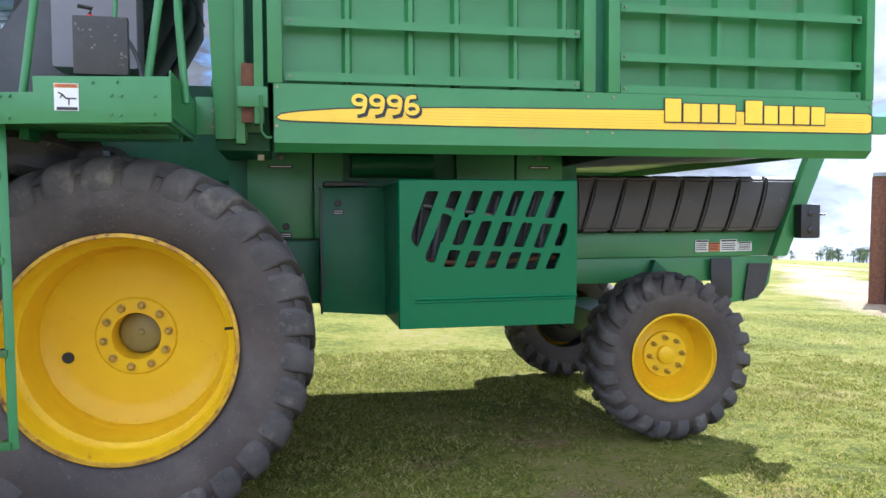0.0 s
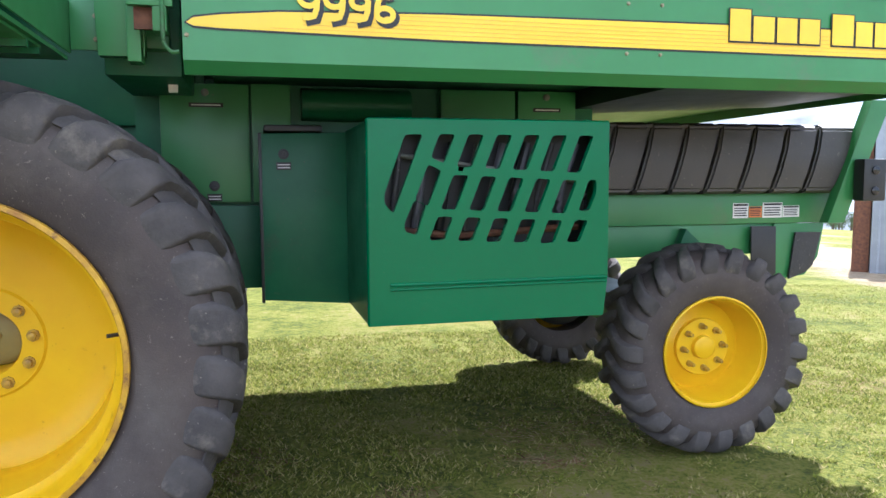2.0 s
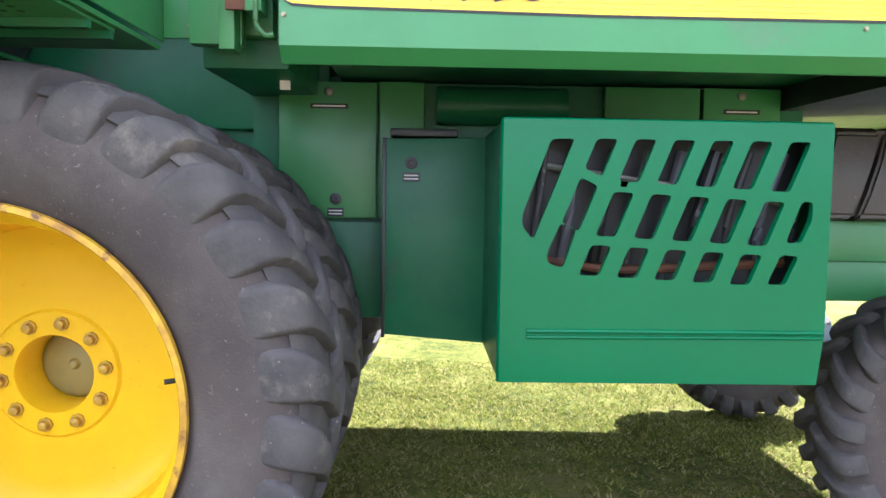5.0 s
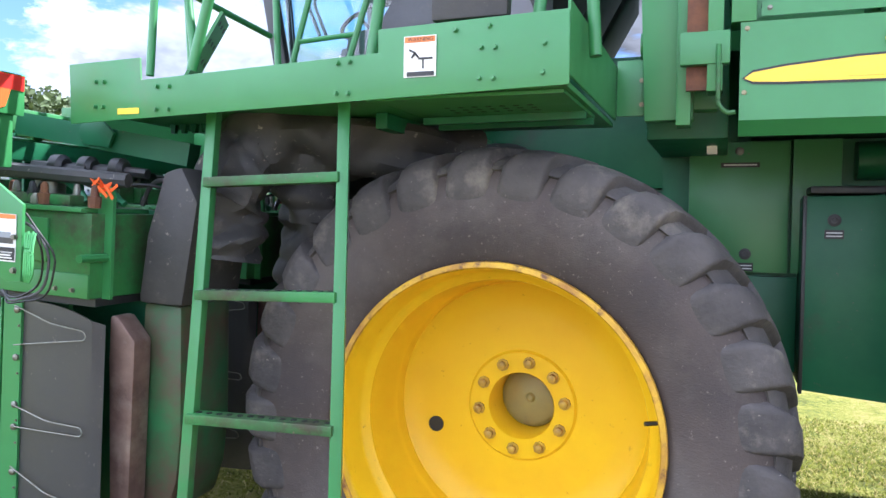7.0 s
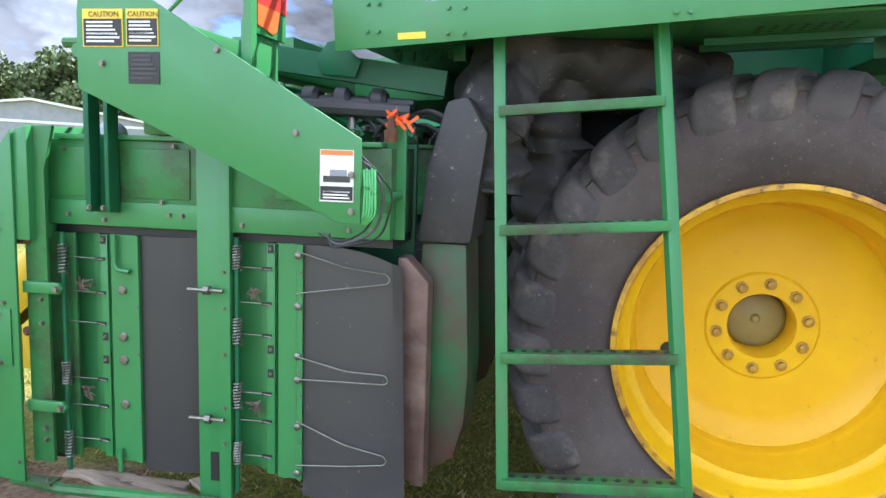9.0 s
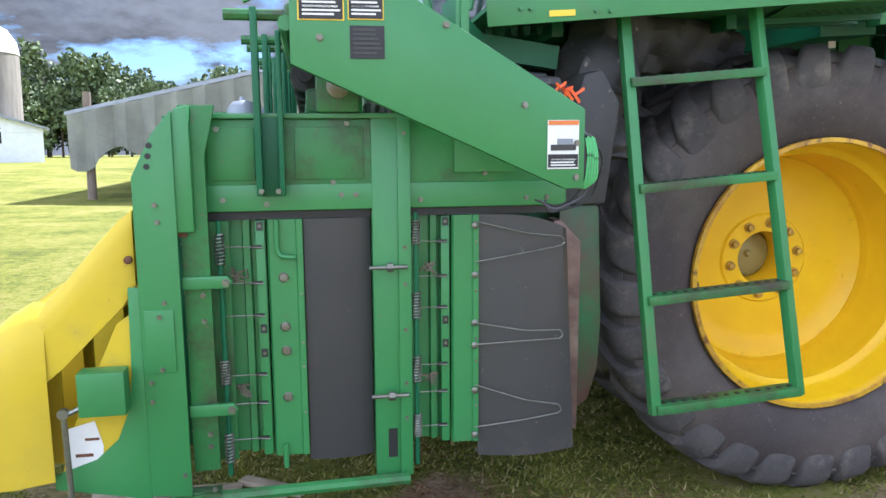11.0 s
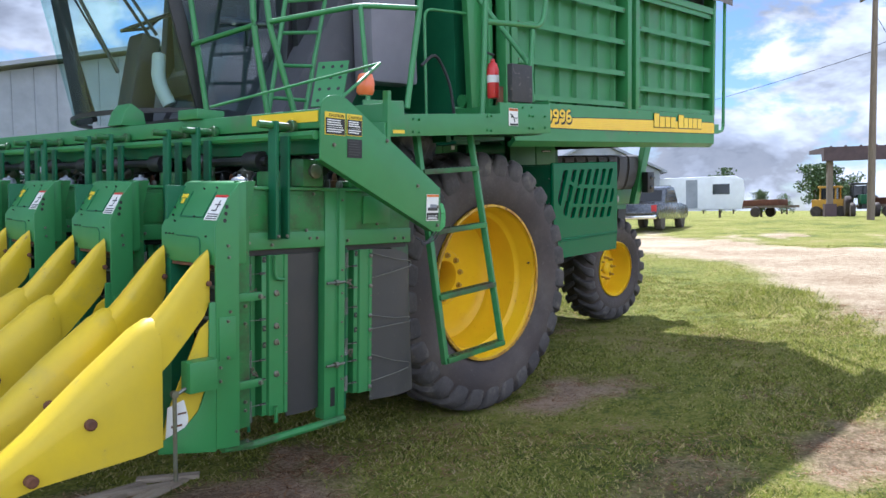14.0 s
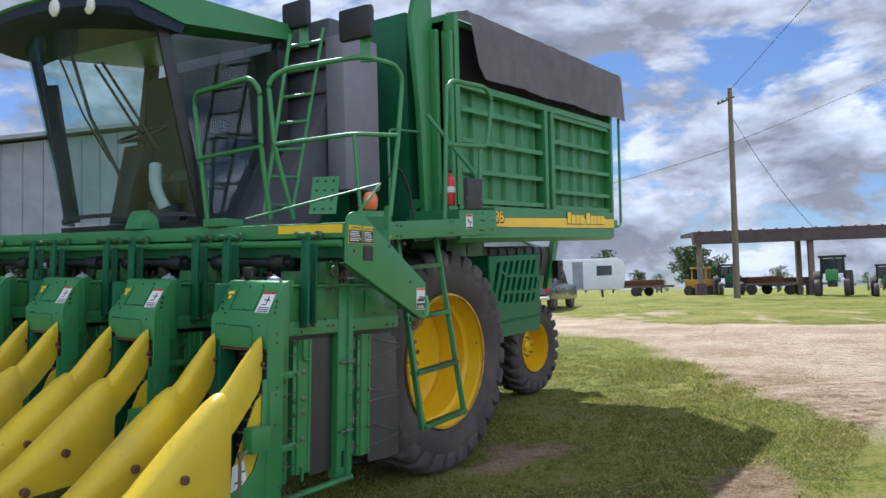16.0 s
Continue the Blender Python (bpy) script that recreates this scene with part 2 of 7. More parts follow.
DUCT = material("grey_duct", (0.085, 0.082, 0.095), 0.6, second=(0.06, 0.058, 0.065), scale=3, amount=0.8, dirt=(0.2, 0.17, 0.14), dirt_edge=(0.6, 0.85), bump=0.08)
DUCT_DARK = material("black_duct", (0.030, 0.029, 0.030), 0.65, second=(0.055, 0.051, 0.048), scale=4, amount=0.9, dirt=(0.15, 0.13, 0.11), dirt_scale=4, dirt_edge=(0.58, 0.8), bump=0.7, bump_scale=7, speck=(0.2, 0.18, 0.15), speck_scale=30, speck_edge=0.66)
STEEL = material("bare_steel", (0.21, 0.22, 0.19), 0.42, 0.75, second=(0.16, 0.13, 0.09), scale=25, amount=0.9)
HUB = material("hub_olive", (0.30, 0.235, 0.06), 0.5, second=(0.20, 0.16, 0.06), scale=6, amount=0.9, dirt=(0.12, 0.09, 0.05), dirt_scale=6, dirt_edge=(0.55, 0.8))
RIM_BOLT = material("painted_rusty_bolt", (0.50, 0.31, 0.02), 0.5, second=(0.20, 0.10, 0.03), scale=40, amount=0.9)
ZINC = material("zinc_bolt", (0.30, 0.28, 0.17), 0.5, 0.6, second=(0.25, 0.2, 0.12), scale=30, amount=0.8)
TARP = material("grey_tarpaulin", (0.28, 0.26, 0.265), 0.7, second=(0.20, 0.187, 0.193), scale=4, amount=0.9, bump=0.35, bump_scale=9)
WHITE = material("white_label", (0.72, 0.71, 0.68), 0.5, second=(0.6, 0.58, 0.54), scale=20, amount=0.5)
LABEL_BLACK = material("label_black", (0.015, 0.015, 0.016), 0.5)
LABEL_YELLOW = material("label_yellow", (0.78, 0.55, 0.03), 0.5)
LABEL_ORANGE = material("label_orange", (0.70, 0.20, 0.04), 0.5)
RED = material("red_paint", (0.55, 0.02, 0.015), 0.4, coat=0.2)
ORANGE = material("orange_reflector", (0.85, 0.12, 0.02), 0.4)
CAB_GLASS = glass("cab_glass", (0.80, 0.93, 0.92))
SEAT = material("seat_cloth", (0.022, 0.030, 0.036), 0.85, second=(0.04, 0.045, 0.05), amount=0.8, bump=0.2)
TRIM = material("cab_trim", (0.010, 0.013, 0.015), 0.6, second=(0.022, 0.024, 0.026), amount=0.8, bump=0.1)
GLOVE_GREY = material("pale_grey_plastic", (0.42, 0.47, 0.45), 0.6)
GALV = material("galvanised_sheet", (0.27, 0.29, 0.32), 0.5, 0.35, second=(0.20, 0.215, 0.24), scale=2.0, amount=0.8, dirt=(0.2, 0.17, 0.14), dirt_scale=0.8, dirt_edge=(0.6, 0.9))
SHEET_WHITE = material("white_sheet", (0.70, 0.72, 0.74), 0.5, second=(0.55, 0.56, 0.57), scale=2.0, amount=0.6)
ROOF_RUST = material("rusty_roof", (0.085, 0.050, 0.050), 0.7, second=(0.055, 0.036, 0.040), scale=2.0, amount=1.0)
WOOD = material("weathered_wood", (0.20, 0.155, 0.115), 0.85, second=(0.11, 0.085, 0.065), scale=3.0, amount=0.9, stretch=(6, 6, 0.7), bump=0.3, bump_scale=20)
BARK = material("bark", (0.10, 0.075, 0.05), 0.9, bump=0.5, bump_scale=15)
LEAF = material("leaves", (0.085, 0.135, 0.045), 0.6, second=(0.05, 0.09, 0.030), scale=0.8, amount=1.0)
LEAF_DARK = material("pine_leaves", (0.120, 0.165, 0.062), 0.65, second=(0.075, 0.110, 0.045), scale=0.6, amount=1.0)
GREY_PAINT = material("grey_car_paint", (0.075, 0.085, 0.10), 0.28, 0.4, coat=0.6)
CHROME = material("chrome", (0.7, 0.7, 0.7), 0.12, 1.0)
DARK_GLASS = material("dark_glass", (0.01, 0.012, 0.014), 0.06)
YELLOW_MACHINE = material("machine_yellow", (0.62, 0.33, 0.03), 0.5)


# ---- mesh helpers ----
def box(bm, x0, x1, y0, y1, z0, z1, m=None):
    v = bmesh.ops.create_cube(bm, size=1)["verts"]
    for p in v:
        p.co = Vector(((x0 + x1) / 2 + p.co.x * (x1 - x0), (y0 + y1) / 2 + p.co.y * (y1 - y0), (z0 + z1) / 2 + p.co.z * (z1 - z0)))
        if m:
            p.co = m @ p.co
    return v


def prism(bm, outline, a, b, axis="y", move=(0, 0, 0)):
    """A plate of the outline, from a to b along the axis; the outline lies in the two other axes, in their order."""
    def at(p, d):
        q = {"x": (d, p[0], p[1]), "y": (p[0], d, p[1]), "z": (p[0], p[1], d)}[axis]
        return Vector(q) + Vector(move)
    lo = [bm.verts.new(at(p, a)) for p in outline]
    hi = [bm.verts.new(at(p, b)) for p in outline]
    n = len(outline)
    faces = [bm.faces.new(lo), bm.faces.new(hi[::-1])]
    for i in range(n):
        faces.append(bm.faces.new((lo[i], hi[i], hi[(i + 1) % n], lo[(i + 1) % n])))
    bmesh.ops.recalc_face_normals(bm, faces=faces)


def lathe(bm, profile, centre=(0, 0, 0), seg=64, axis="y", shut=False, first=True):
    """Turns (radius, along) round the axis."""
    rings = []
    for r, d in profile:
        ring = []
        for i in range(seg):
            a = 2 * math.pi * i / seg
            c, s = r * math.cos(a), r * math.sin(a)
            p = {"y": (c, d, s), "z": (c, s, d), "x": (d, c, s)}[axis]
            ring.append(bm.verts.new(Vector(p) + Vector(centre)))
        rings.append(ring)
    faces = []
    pairs = list(zip(rings, rings[1:])) + ([(rings[-1], rings[0])] if shut else [])
    for a, b in pairs:
        for i in range(seg):
            faces.append(bm.faces.new((a[i], a[(i + 1) % seg], b[(i + 1) % seg], b[i])))
    if not shut:
        faces += ([bm.faces.new(rings[0])] if first else []) + [bm.faces.new(rings[-1][::-1])]
    bmesh.ops.recalc_face_normals(bm, faces=faces)


def tube(bm, points, r, seg=8, bend=0.0, wide=None):
    """A round (or flat) bar along the points, with rounded bends. wide: (half width, half height) for a square bar."""
    pts = [Vector(p) for p in points]
    if bend > 0 and len(pts) > 2:
        soft = [pts[0]]
        for a, b, c in zip(pts, pts[1:], pts[2:]):
            u, v = (a - b), (c - b)
            d = min(bend, u.length * 0.45, v.length * 0.45)
            p, q = b + u.normalized() * d, b + v.normalized() * d
            for k in range(5):
                s = k / 4
                soft.append(p * (1 - s) ** 2 + b * 2 * s * (1 - s) + q * s * s)
        pts = soft + [pts[-1]]
    rings = []
    up = Vector((0, 0, 1))
    for i, p in enumerate(pts):
        d = (pts[min(i + 1, len(pts) - 1)] - pts[max(i - 1, 0)]).normalized()
        side = d.cross(up)
        if side.length < 0.05:
            side = d.cross(Vector((0, 1, 0)))
        side.normalize()
        top = side.cross(d).normalized()
        if wide:
            ring = [bm.verts.new(p + side * wide[0] * a + top * wide[1] * b) for a, b in ((1, 1), (-1, 1), (-1, -1), (1, -1))]
        else:
            ring = [bm.verts.new(p + (side * math.cos(2 * math.pi * k / seg) + top * math.sin(2 * math.pi * k / seg)) * r) for k in range(seg)]
        rings.append(ring)
    n = len(rings[0])
    faces = []
    for a, b in zip(rings, rings[1:]):
        for k in range(n):
            faces.append(bm.faces.new((a[k], a[(k + 1) % n], b[(k + 1) % n], b[k])))
    faces += [bm.faces.new(rings[0]), bm.faces.new(rings[-1][::-1])]
    bmesh.ops.recalc_face_normals(bm, faces=faces)


def crumpled(bm, points, r, seed=0, seg=30, steps=110, amount=0.27):
    """A slack rubberised sleeve along the points, with folds and dents."""
    pts = [Vector(p) for p in points]
    rng = random.Random(seed)
    waves = [(rng.randint(1, 7), rng.uniform(-60, 60), rng.uniform(0, 6.28), rng.uniform(0.3, 1.0)) for _ in range(11)]
    n = len(pts) - 1
    rings = []
    for i in range(steps + 1):
        f = min(i / steps * n, n - 1e-6)
        k, u = int(f), f - int(f)
        p0, p1, p2, p3 = pts[max(k - 1, 0)], pts[k], pts[k + 1], pts[min(k + 2, n)]
        c = 0.5 * ((2 * p1) + (p2 - p0) * u + (2 * p0 - 5 * p1 + 4 * p2 - p3) * u * u + (3 * p1 - p0 - 3 * p2 + p3) * u ** 3)
        d = (p2 - p1).lerp((p3 - p2) if k + 2 <= n else (p2 - p1), u * 0.5).normalized()
        side = d.cross(Vector((0.13, 0.21, 0.97))).normalized()
        top = side.cross(d)
        ring = []
        for j in range(seg):
            a = 2 * math.pi * j / seg
            g = sum(m * (abs(math.sin(0.5 * (q * a + w * i / steps + ph))) - 0.6) for q, w, ph, m in waves) / 1.5
            ring.append(bm.verts.new(c + (side * math.cos(a) + top * math.sin(a) * 0.92) * r * (1 + amount * g)))
        rings.append(ring)
    for p, q in zip(rings, rings[1:]):
        for j in range(seg):
            bm.faces.new((p[j], p[(j + 1) % seg], q[(j + 1) % seg], q[j]))
    bm.faces.new(rings[0]); bm.faces.new(rings[-1][::-1])
    bmesh.ops.recalc_face_normals(bm, faces=bm.faces[:])


def hexbolt(bm, p, r=0.012, h=0.01, axis="y", sign=-1):
    x, y, z = p
    r = r * 0.74
    if axis == "y":
        lathe(bm, [(r * 1.35, y), (r * 1.35, y + sign * h * 0.3), (r, y + sign * h * 0.3), (r * 0.95, y + sign * h)], (x, 0, z), 6)
    elif axis == "x":
        lathe(bm, [(r * 1.35, x), (r * 1.35, x + sign * h * 0.3), (r, x + sign * h * 0.3), (r * 0.95, x + sign * h)], (0, y, z), 6, "x")
    else:
        lathe(bm, [(r * 1.35, z), (r * 1.35, z + sign * h * 0.3), (r, z + sign * h * 0.3), (r * 0.95, z + sign * h)], (x, y, 0), 6, "z")


def finish(name, bm, mat, bevel=0.0):
    if bevel:
        bmesh.ops.remove_doubles(bm, verts=bm.verts[:], dist=1e-5)
        sharp = [e for e in bm.edges if len(e.link_faces) == 2 and e.calc_face_angle(0) > 0.6]
        bmesh.ops.bevel(bm, geom=sharp, offset=bevel, segments=2, profile=0.6, affect="EDGES", clamp_overlap=True)
    me = bpy.data.meshes.new(name)
    bm.to_mesh(me)
    bm.free()
    for m in (mat if isinstance(mat, (list, tuple)) else [mat]):
        me.materials.append(m)
    me.shade_smooth()
    me.set_sharp_from_angle(angle=radians(38))
    return me


def part(name, bm, mat, parent, label="", bevel=0.0):
    ob = new(name, finish(name, bm, mat, bevel))
    ob.parent = parent
    return tagged(ob, label)


def thing(name, label, category, m=None, group="", kind=""):
    ob = new(name)
    ob.empty_display_size = 0.2
    if m is not None:
        ob.matrix_world = m
    return tagged(ob, label, category, group, kind)


def bmx():
    return bmesh.new()


def simple(name, mat, parent, fill, label="", bevel=0.0):
    bm = bmesh.new()
    fill(bm)
    return part(name, bm, mat, parent, label, bevel)


def lettering(name, text, size, mat, parent, m, depth=0.002, align="LEFT", squeeze=1.0, bold=0.0):
    cu = bpy.data.curves.new(name, "FONT")
    cu.body, cu.size, cu.extrude, cu.align_x, cu.offset = text, size, depth, align, bold
    tmp = new(name, cu)
    bpy.context.view_layer.update()
    me = bpy.data.meshes.new_from_object(tmp.evaluated_get(bpy.context.evaluated_depsgraph_get()))
    bpy.data.objects.remove(tmp)
    bpy.data.curves.remove(cu)
    me.transform(m @ Matrix.Diagonal((squeeze, 1, 1, 1)))
    me.materials.clear()
    me.materials.append(mat)
    ob = new(name, me)
    ob.parent = parent
    return ob


# writing on a face turned to -y reads along +x
FACE = Matrix(((1, 0, 0, 0), (0, 0, -1, 0), (0, 1, 0, 0), (0, 0, 0, 1)))


# ---- ground ----
def hashed(i, j):
    return np.modf(np.abs(np.sin(i * 127.1 + j * 311.7) * 43758.5453))[0]


def vnoise(x, y):
    i, j = np.floor(x), np.floor(y)
    u, v = x - i, y - j
    u, v = u * u * (3 - 2 * u), v * v * (3 - 2 * v)
    return (hashed(i, j) * (1 - u) + hashed(i + 1, j) * u) * (1 - v) + (hashed(i, j + 1) * (1 - u) + hashed(i + 1, j + 1) * u) * v


def fbm(x, y, octaves=4):
    total, amp = 0, 0.5
    for k in range(octaves):
        total = total + amp * vnoise(x * 2 ** k + 17 * k, y * 2 ** k - 9 * k)
        amp *= 0.5
    return total


def height(x, y):
    """The lie of the land: level round the header, rising gently to the rear."""
    x, y = np.asarray(x, float), np.asarray(y, float)
    near = -0.04 + 0.55 * np.tanh((np.maximum(x - 0.4, 0) * 0.045 + np.maximum(y + 0.6, 0) * 0.035) / 0.55)
    far = 0.75 + 0.018 * y - 0.006 * x + 0.35 * np.exp(-(((x - 42) / 14) ** 2 + ((y - 8) / 14) ** 2))
    s = np.clip((np.hypot(x, y) - 14) / 26, 0, 1)
    s = s * s * (3 - 2 * s)
    rut = (0.07 * (fbm(x * 0.9, y * 0.9) - 0.47) + 0.06 * (fbm((x - y) * 0.5 + 40, (x + y) * 2.6) - 0.47)) * np.clip(sandy(x, y) * 1.5, 0.15, 1)
    return near * (1 - s) + np.clip(far, -1.5, 4.5) * s + rut


def bare_earth(x, y):
    """1 where the grass is worn off round the machine."""
    x, y = np.asarray(x, float), np.asarray(y, float)

    def spot(cx, cy, rx, ry, strength):
        q = ((x - cx) / rx) ** 2 + ((y - cy) / ry) ** 2 + 2.4 * (fbm(x * 2.2 + cx, y * 2.2) - 0.47) + 1.2 * (fbm(x * 7 + cx, y * 7) - 0.47)
        return np.clip((1 - q) * 1.25, 0, 1) * strength
    return np.maximum.reduce([spot(1.05, -1.05, 0.85, 0.48, 0.9), spot(0.6, -3.0, 0.75, 0.36, 0.7), spot(-0.6, -2.5, 0.7, 0.35, 0.5),
                              spot(-2.6, -0.9, 1.2, 0.7, 0.9), spot(-3.6, -1.2, 1.2, 0.8, 0.9), spot(1.5, -2.2, 0.4, 0.3, 0.5), spot(2.4, 0.5, 0.4, 0.2, 0.45), spot(1.7, 0.2, 0.3, 0.2, 0.4)])


def sandy(x, y):
    """1 on bare sand, 0 in the grass."""
    x, y = np.asarray(x, float), np.asarray(y, float)
    inner = np.interp(y, (-30, -6, -3.75, -2.07, -0.5, 2.1, 4.3, 7.7, 16.9, 54, 100), (-25, 0.2, 2.3, 4.4, 6.65, 10.6, 11.9, 11.9, 16.2, 43, 76))
    outer = np.interp(y, (-30, -6, -2.4, 0.6, 4, 8.3, 16, 30, 54, 100), (12, 19, 17.5, 16.5, 18, 20.5, 21, 30, 50, 84))
    wob = 2.2 * (fbm(x * 0.35 + 3, y * 0.35) - 0.47) + 1.3 * (fbm(x * 1.6, y * 1.6 + 5) - 0.47)
    track = np.clip((x - inner + wob) / 1.7 + 0.25, 0, 1) * np.clip((outer - x + wob * 2.2) / 1.4, 0, 1)
    track = track * np.clip(0.45 + 2.6 * fbm(x * 0.5 - 4, y * 0.5 + 2) - 0.15, 0, 1)
    # thin sandy streaks in the grass beyond the track
    streak = np.clip((fbm(x * 0.22 + 9, y * 0.9 - x * 0.5, 4) - 0.56) * 9, 0, 0.85) * np.clip((x - outer + 1) / 2, 0, 1) * np.clip((26 - x) / 4, 0, 1)
    track = np.maximum(track, streak)
    return np.clip(np.maximum(track, bare_earth(x, y)), 0, 1)


def grass_ground():
    edges = [-900, -400, -180, -90, -50, -30, -20]
    xs = np.concatenate([edges, np.arange(-13, 16, 0.16), np.arange(16, 34, 0.5), [36, 40, 46, 54, 66, 85, 120, 200, 420, 900]])
    ys = np.concatenate([[-900, -400, -180, -90, -50, -30, -20, -14], np.arange(-10, 9, 0.16), np.arange(9, 34, 0.6), [36, 42, 52, 70, 100, 180, 400, 900]])
    X, Y = np.meshgrid(xs, ys)
    Z = height(X, Y)
    nx, ny = len(xs), len(ys)
    verts = np.stack([X.ravel(), Y.ravel(), Z.ravel()], 1)
    idx = np.arange(nx * ny).reshape(ny, nx)
    faces = np.stack([idx[:-1, :-1].ravel(), idx[:-1, 1:].ravel(), idx[1:, 1:].ravel(), idx[1:, :-1].ravel()], 1)
    me = bpy.data.meshes.new("ground")
    me.from_pydata(verts.tolist(), [], faces.tolist())
    att = me.attributes.new("sand", "FLOAT", "POINT")
    att.data.foreach_set("value", sandy(X, Y).ravel().astype(np.float32))
    worn = me.attributes.new("earth", "FLOAT", "POINT")
    worn.data.foreach_set("value", bare_earth(X, Y).ravel().astype(np.float32))
    me.shade_smooth()
    m = bpy.data.materials.new("grass_and_sand")
    m.use_nodes = True
    t = m.node_tree
    t.nodes.clear()
    out = t.nodes.new("ShaderNodeOutputMaterial")
    b = node(t, "ShaderNodeBsdfPrincipled", Roughness=0.95)
    b.inputs["Specular IOR Level"].default_value = 0.15
    tc = t.nodes.new("ShaderNodeTexCoord")
    big = node(t, "ShaderNodeTexNoise", Scale=0.55, Detail=8.0, Roughness=0.65)
    fine = node(t, "ShaderNodeTexNoise", Scale=34.0, Detail=6.0, Roughness=0.7)
    for n in (big, fine):
        t.links.new(tc.outputs["Object"], n.inputs["Vector"])
    ramp = t.nodes.new("ShaderNodeValToRGB")
    el = ramp.color_ramp.elements
    el[0].position, el[0].color = 0.32, (0.092, 0.108, 0.026, 1)
    el[1].position, el[1].color = 0.82, (0.30, 0.225, 0.125, 1)
    e = el.new(0.46); e.color = (0.178, 0.198, 0.030, 1)
    e = el.new(0.60); e.color = (0.265, 0.250, 0.062, 1)
    add = t.nodes.new("ShaderNodeMath"); add.operation = "MULTIPLY_ADD"
    add.inputs[1].default_value, add.inputs[2].default_value = 1.0, -0.50
    t.links.new(fine.outputs["Fac"], add.inputs[0])
    plus = t.nodes.new("ShaderNodeMath"); plus.operation = "ADD"
    t.links.new(add.outputs[0], plus.inputs[0]); t.links.new(big.outputs["Fac"], plus.inputs[1])
    clod = node(t, "ShaderNodeTexNoise", Scale=7.0, Detail=8.0, Roughness=0.72)
    t.links.new(tc.outputs["Object"], clod.inputs["Vector"])
    tuft = t.nodes.new("ShaderNodeMath"); tuft.operation = "MULTIPLY_ADD"
    tuft.inputs[1].default_value, tuft.inputs[2].default_value = 0.85, -0.425
    t.links.new(clod.outputs["Fac"], tuft.inputs[0])
    plus2 = t.nodes.new("ShaderNodeMath"); plus2.operation = "ADD"
    t.links.new(plus.outputs[0], plus2.inputs[0]); t.links.new(tuft.outputs[0], plus2.inputs[1])
    t.links.new(plus2.outputs[0], ramp.inputs[0])
    sand = t.nodes.new("ShaderNodeValToRGB")
    se = sand.color_ramp.elements
    se[0].position, se[0].color = 0.28, (0.31, 0.22, 0.135, 1)
    se[1].position, se[1].color = 0.66, (0.53, 0.435, 0.30, 1)
    t.links.new(plus2.outputs[0], sand.inputs[0])
    at = t.nodes.new("ShaderNodeAttribute"); at.attribute_name = "sand"
    edge = t.nodes.new("ShaderNodeMath"); edge.operation = "MULTIPLY_ADD"
    edge.inputs[1].default_value = 1.4
    off = t.nodes.new("ShaderNodeMath"); off.operation = "MULTIPLY_ADD"; off.inputs[1].default_value, off.inputs[2].default_value = 1.2, -0.8
    t.links.new(fine.outputs["Fac"], off.inputs[0])
    t.links.new(at.outputs["Fac"], edge.inputs[0]); t.links.new(off.outputs[0], edge.inputs[2]); edge.use_clamp = True
    mx = t.nodes.new("ShaderNodeMixRGB")
    t.links.new(edge.outputs[0], mx.inputs[0]); t.links.new(ramp.outputs[0], mx.inputs[1])
    earth = t.nodes.new("ShaderNodeValToRGB")
    ee = earth.color_ramp.elements
    ee[0].position, ee[0].color = 0.25, (0.19, 0.12, 0.078, 1)
    ee[1].position, ee[1].color = 0.70, (0.46, 0.335, 0.235, 1)
    t.links.new(plus2.outputs[0], earth.inputs[0])
    wa = t.nodes.new("ShaderNodeAttribute"); wa.attribute_name = "earth"
    full = t.nodes.new("ShaderNodeMath"); full.operation = "MULTIPLY"; full.use_clamp = True; full.inputs[1].default_value = 2.5
    t.links.new(wa.outputs["Fac"], full.inputs[0])
    bared = t.nodes.new("ShaderNodeMixRGB")
    t.links.new(full.outputs[0], bared.inputs[0]); t.links.new(sand.outputs[0], bared.inputs[1]); t.links.new(earth.outputs[0], bared.inputs[2])
    t.links.new(bared.outputs[0], mx.inputs[2])
    t.links.new(mx.outputs[0], b.inputs["Base Color"])
    bp0 = node(t, "ShaderNodeBump", Strength=0.8, Distance=0.10)
    t.links.new(clod.outputs["Fac"], bp0.inputs["Height"])
    bp = node(t, "ShaderNodeBump", Strength=0.7, Distance=0.04)
    # prints of tyre lugs in the sand
    prints = node(t, "ShaderNodeTexWave", Scale=1.1, Distortion=16.0, Detail=4.0)
    prints.inputs["Detail Scale"].default_value = 0.6
    t.links.new(tc.outputs["Object"], prints.inputs["Vector"])
    pressed = t.nodes.new("ShaderNodeMath"); pressed.operation = "MULTIPLY"
    t.links.new(prints.outputs["Fac"], pressed.inputs[0]); t.links.new(at.outputs["Fac"], pressed.inputs[1])
    bp1 = node(t, "ShaderNodeBump", Strength=0.45, Distance=0.05)
    t.links.new(pressed.outputs[0], bp1.inputs["Height"]); t.links.new(bp0.outputs[0], bp1.inputs["Normal"])
    t.links.new(bp1.outputs[0], bp.inputs["Normal"])
    t.links.new(fine.outputs["Fac"], bp.inputs["Height"]); t.links.new(bp.outputs[0], b.inputs["Normal"])
    t.links.new(b.outputs[0], out.inputs[0])
    me.materials.append(m)
    return tagged(new("ground", me), "mown grass field with bare sandy track", "ground", kind="structure")


grass_ground()


# ---- the picker: frame of reference ----
# the machine stands nose-down; W turns level places into places along its hull
PITCH, ROLL = 2.9, 2.4
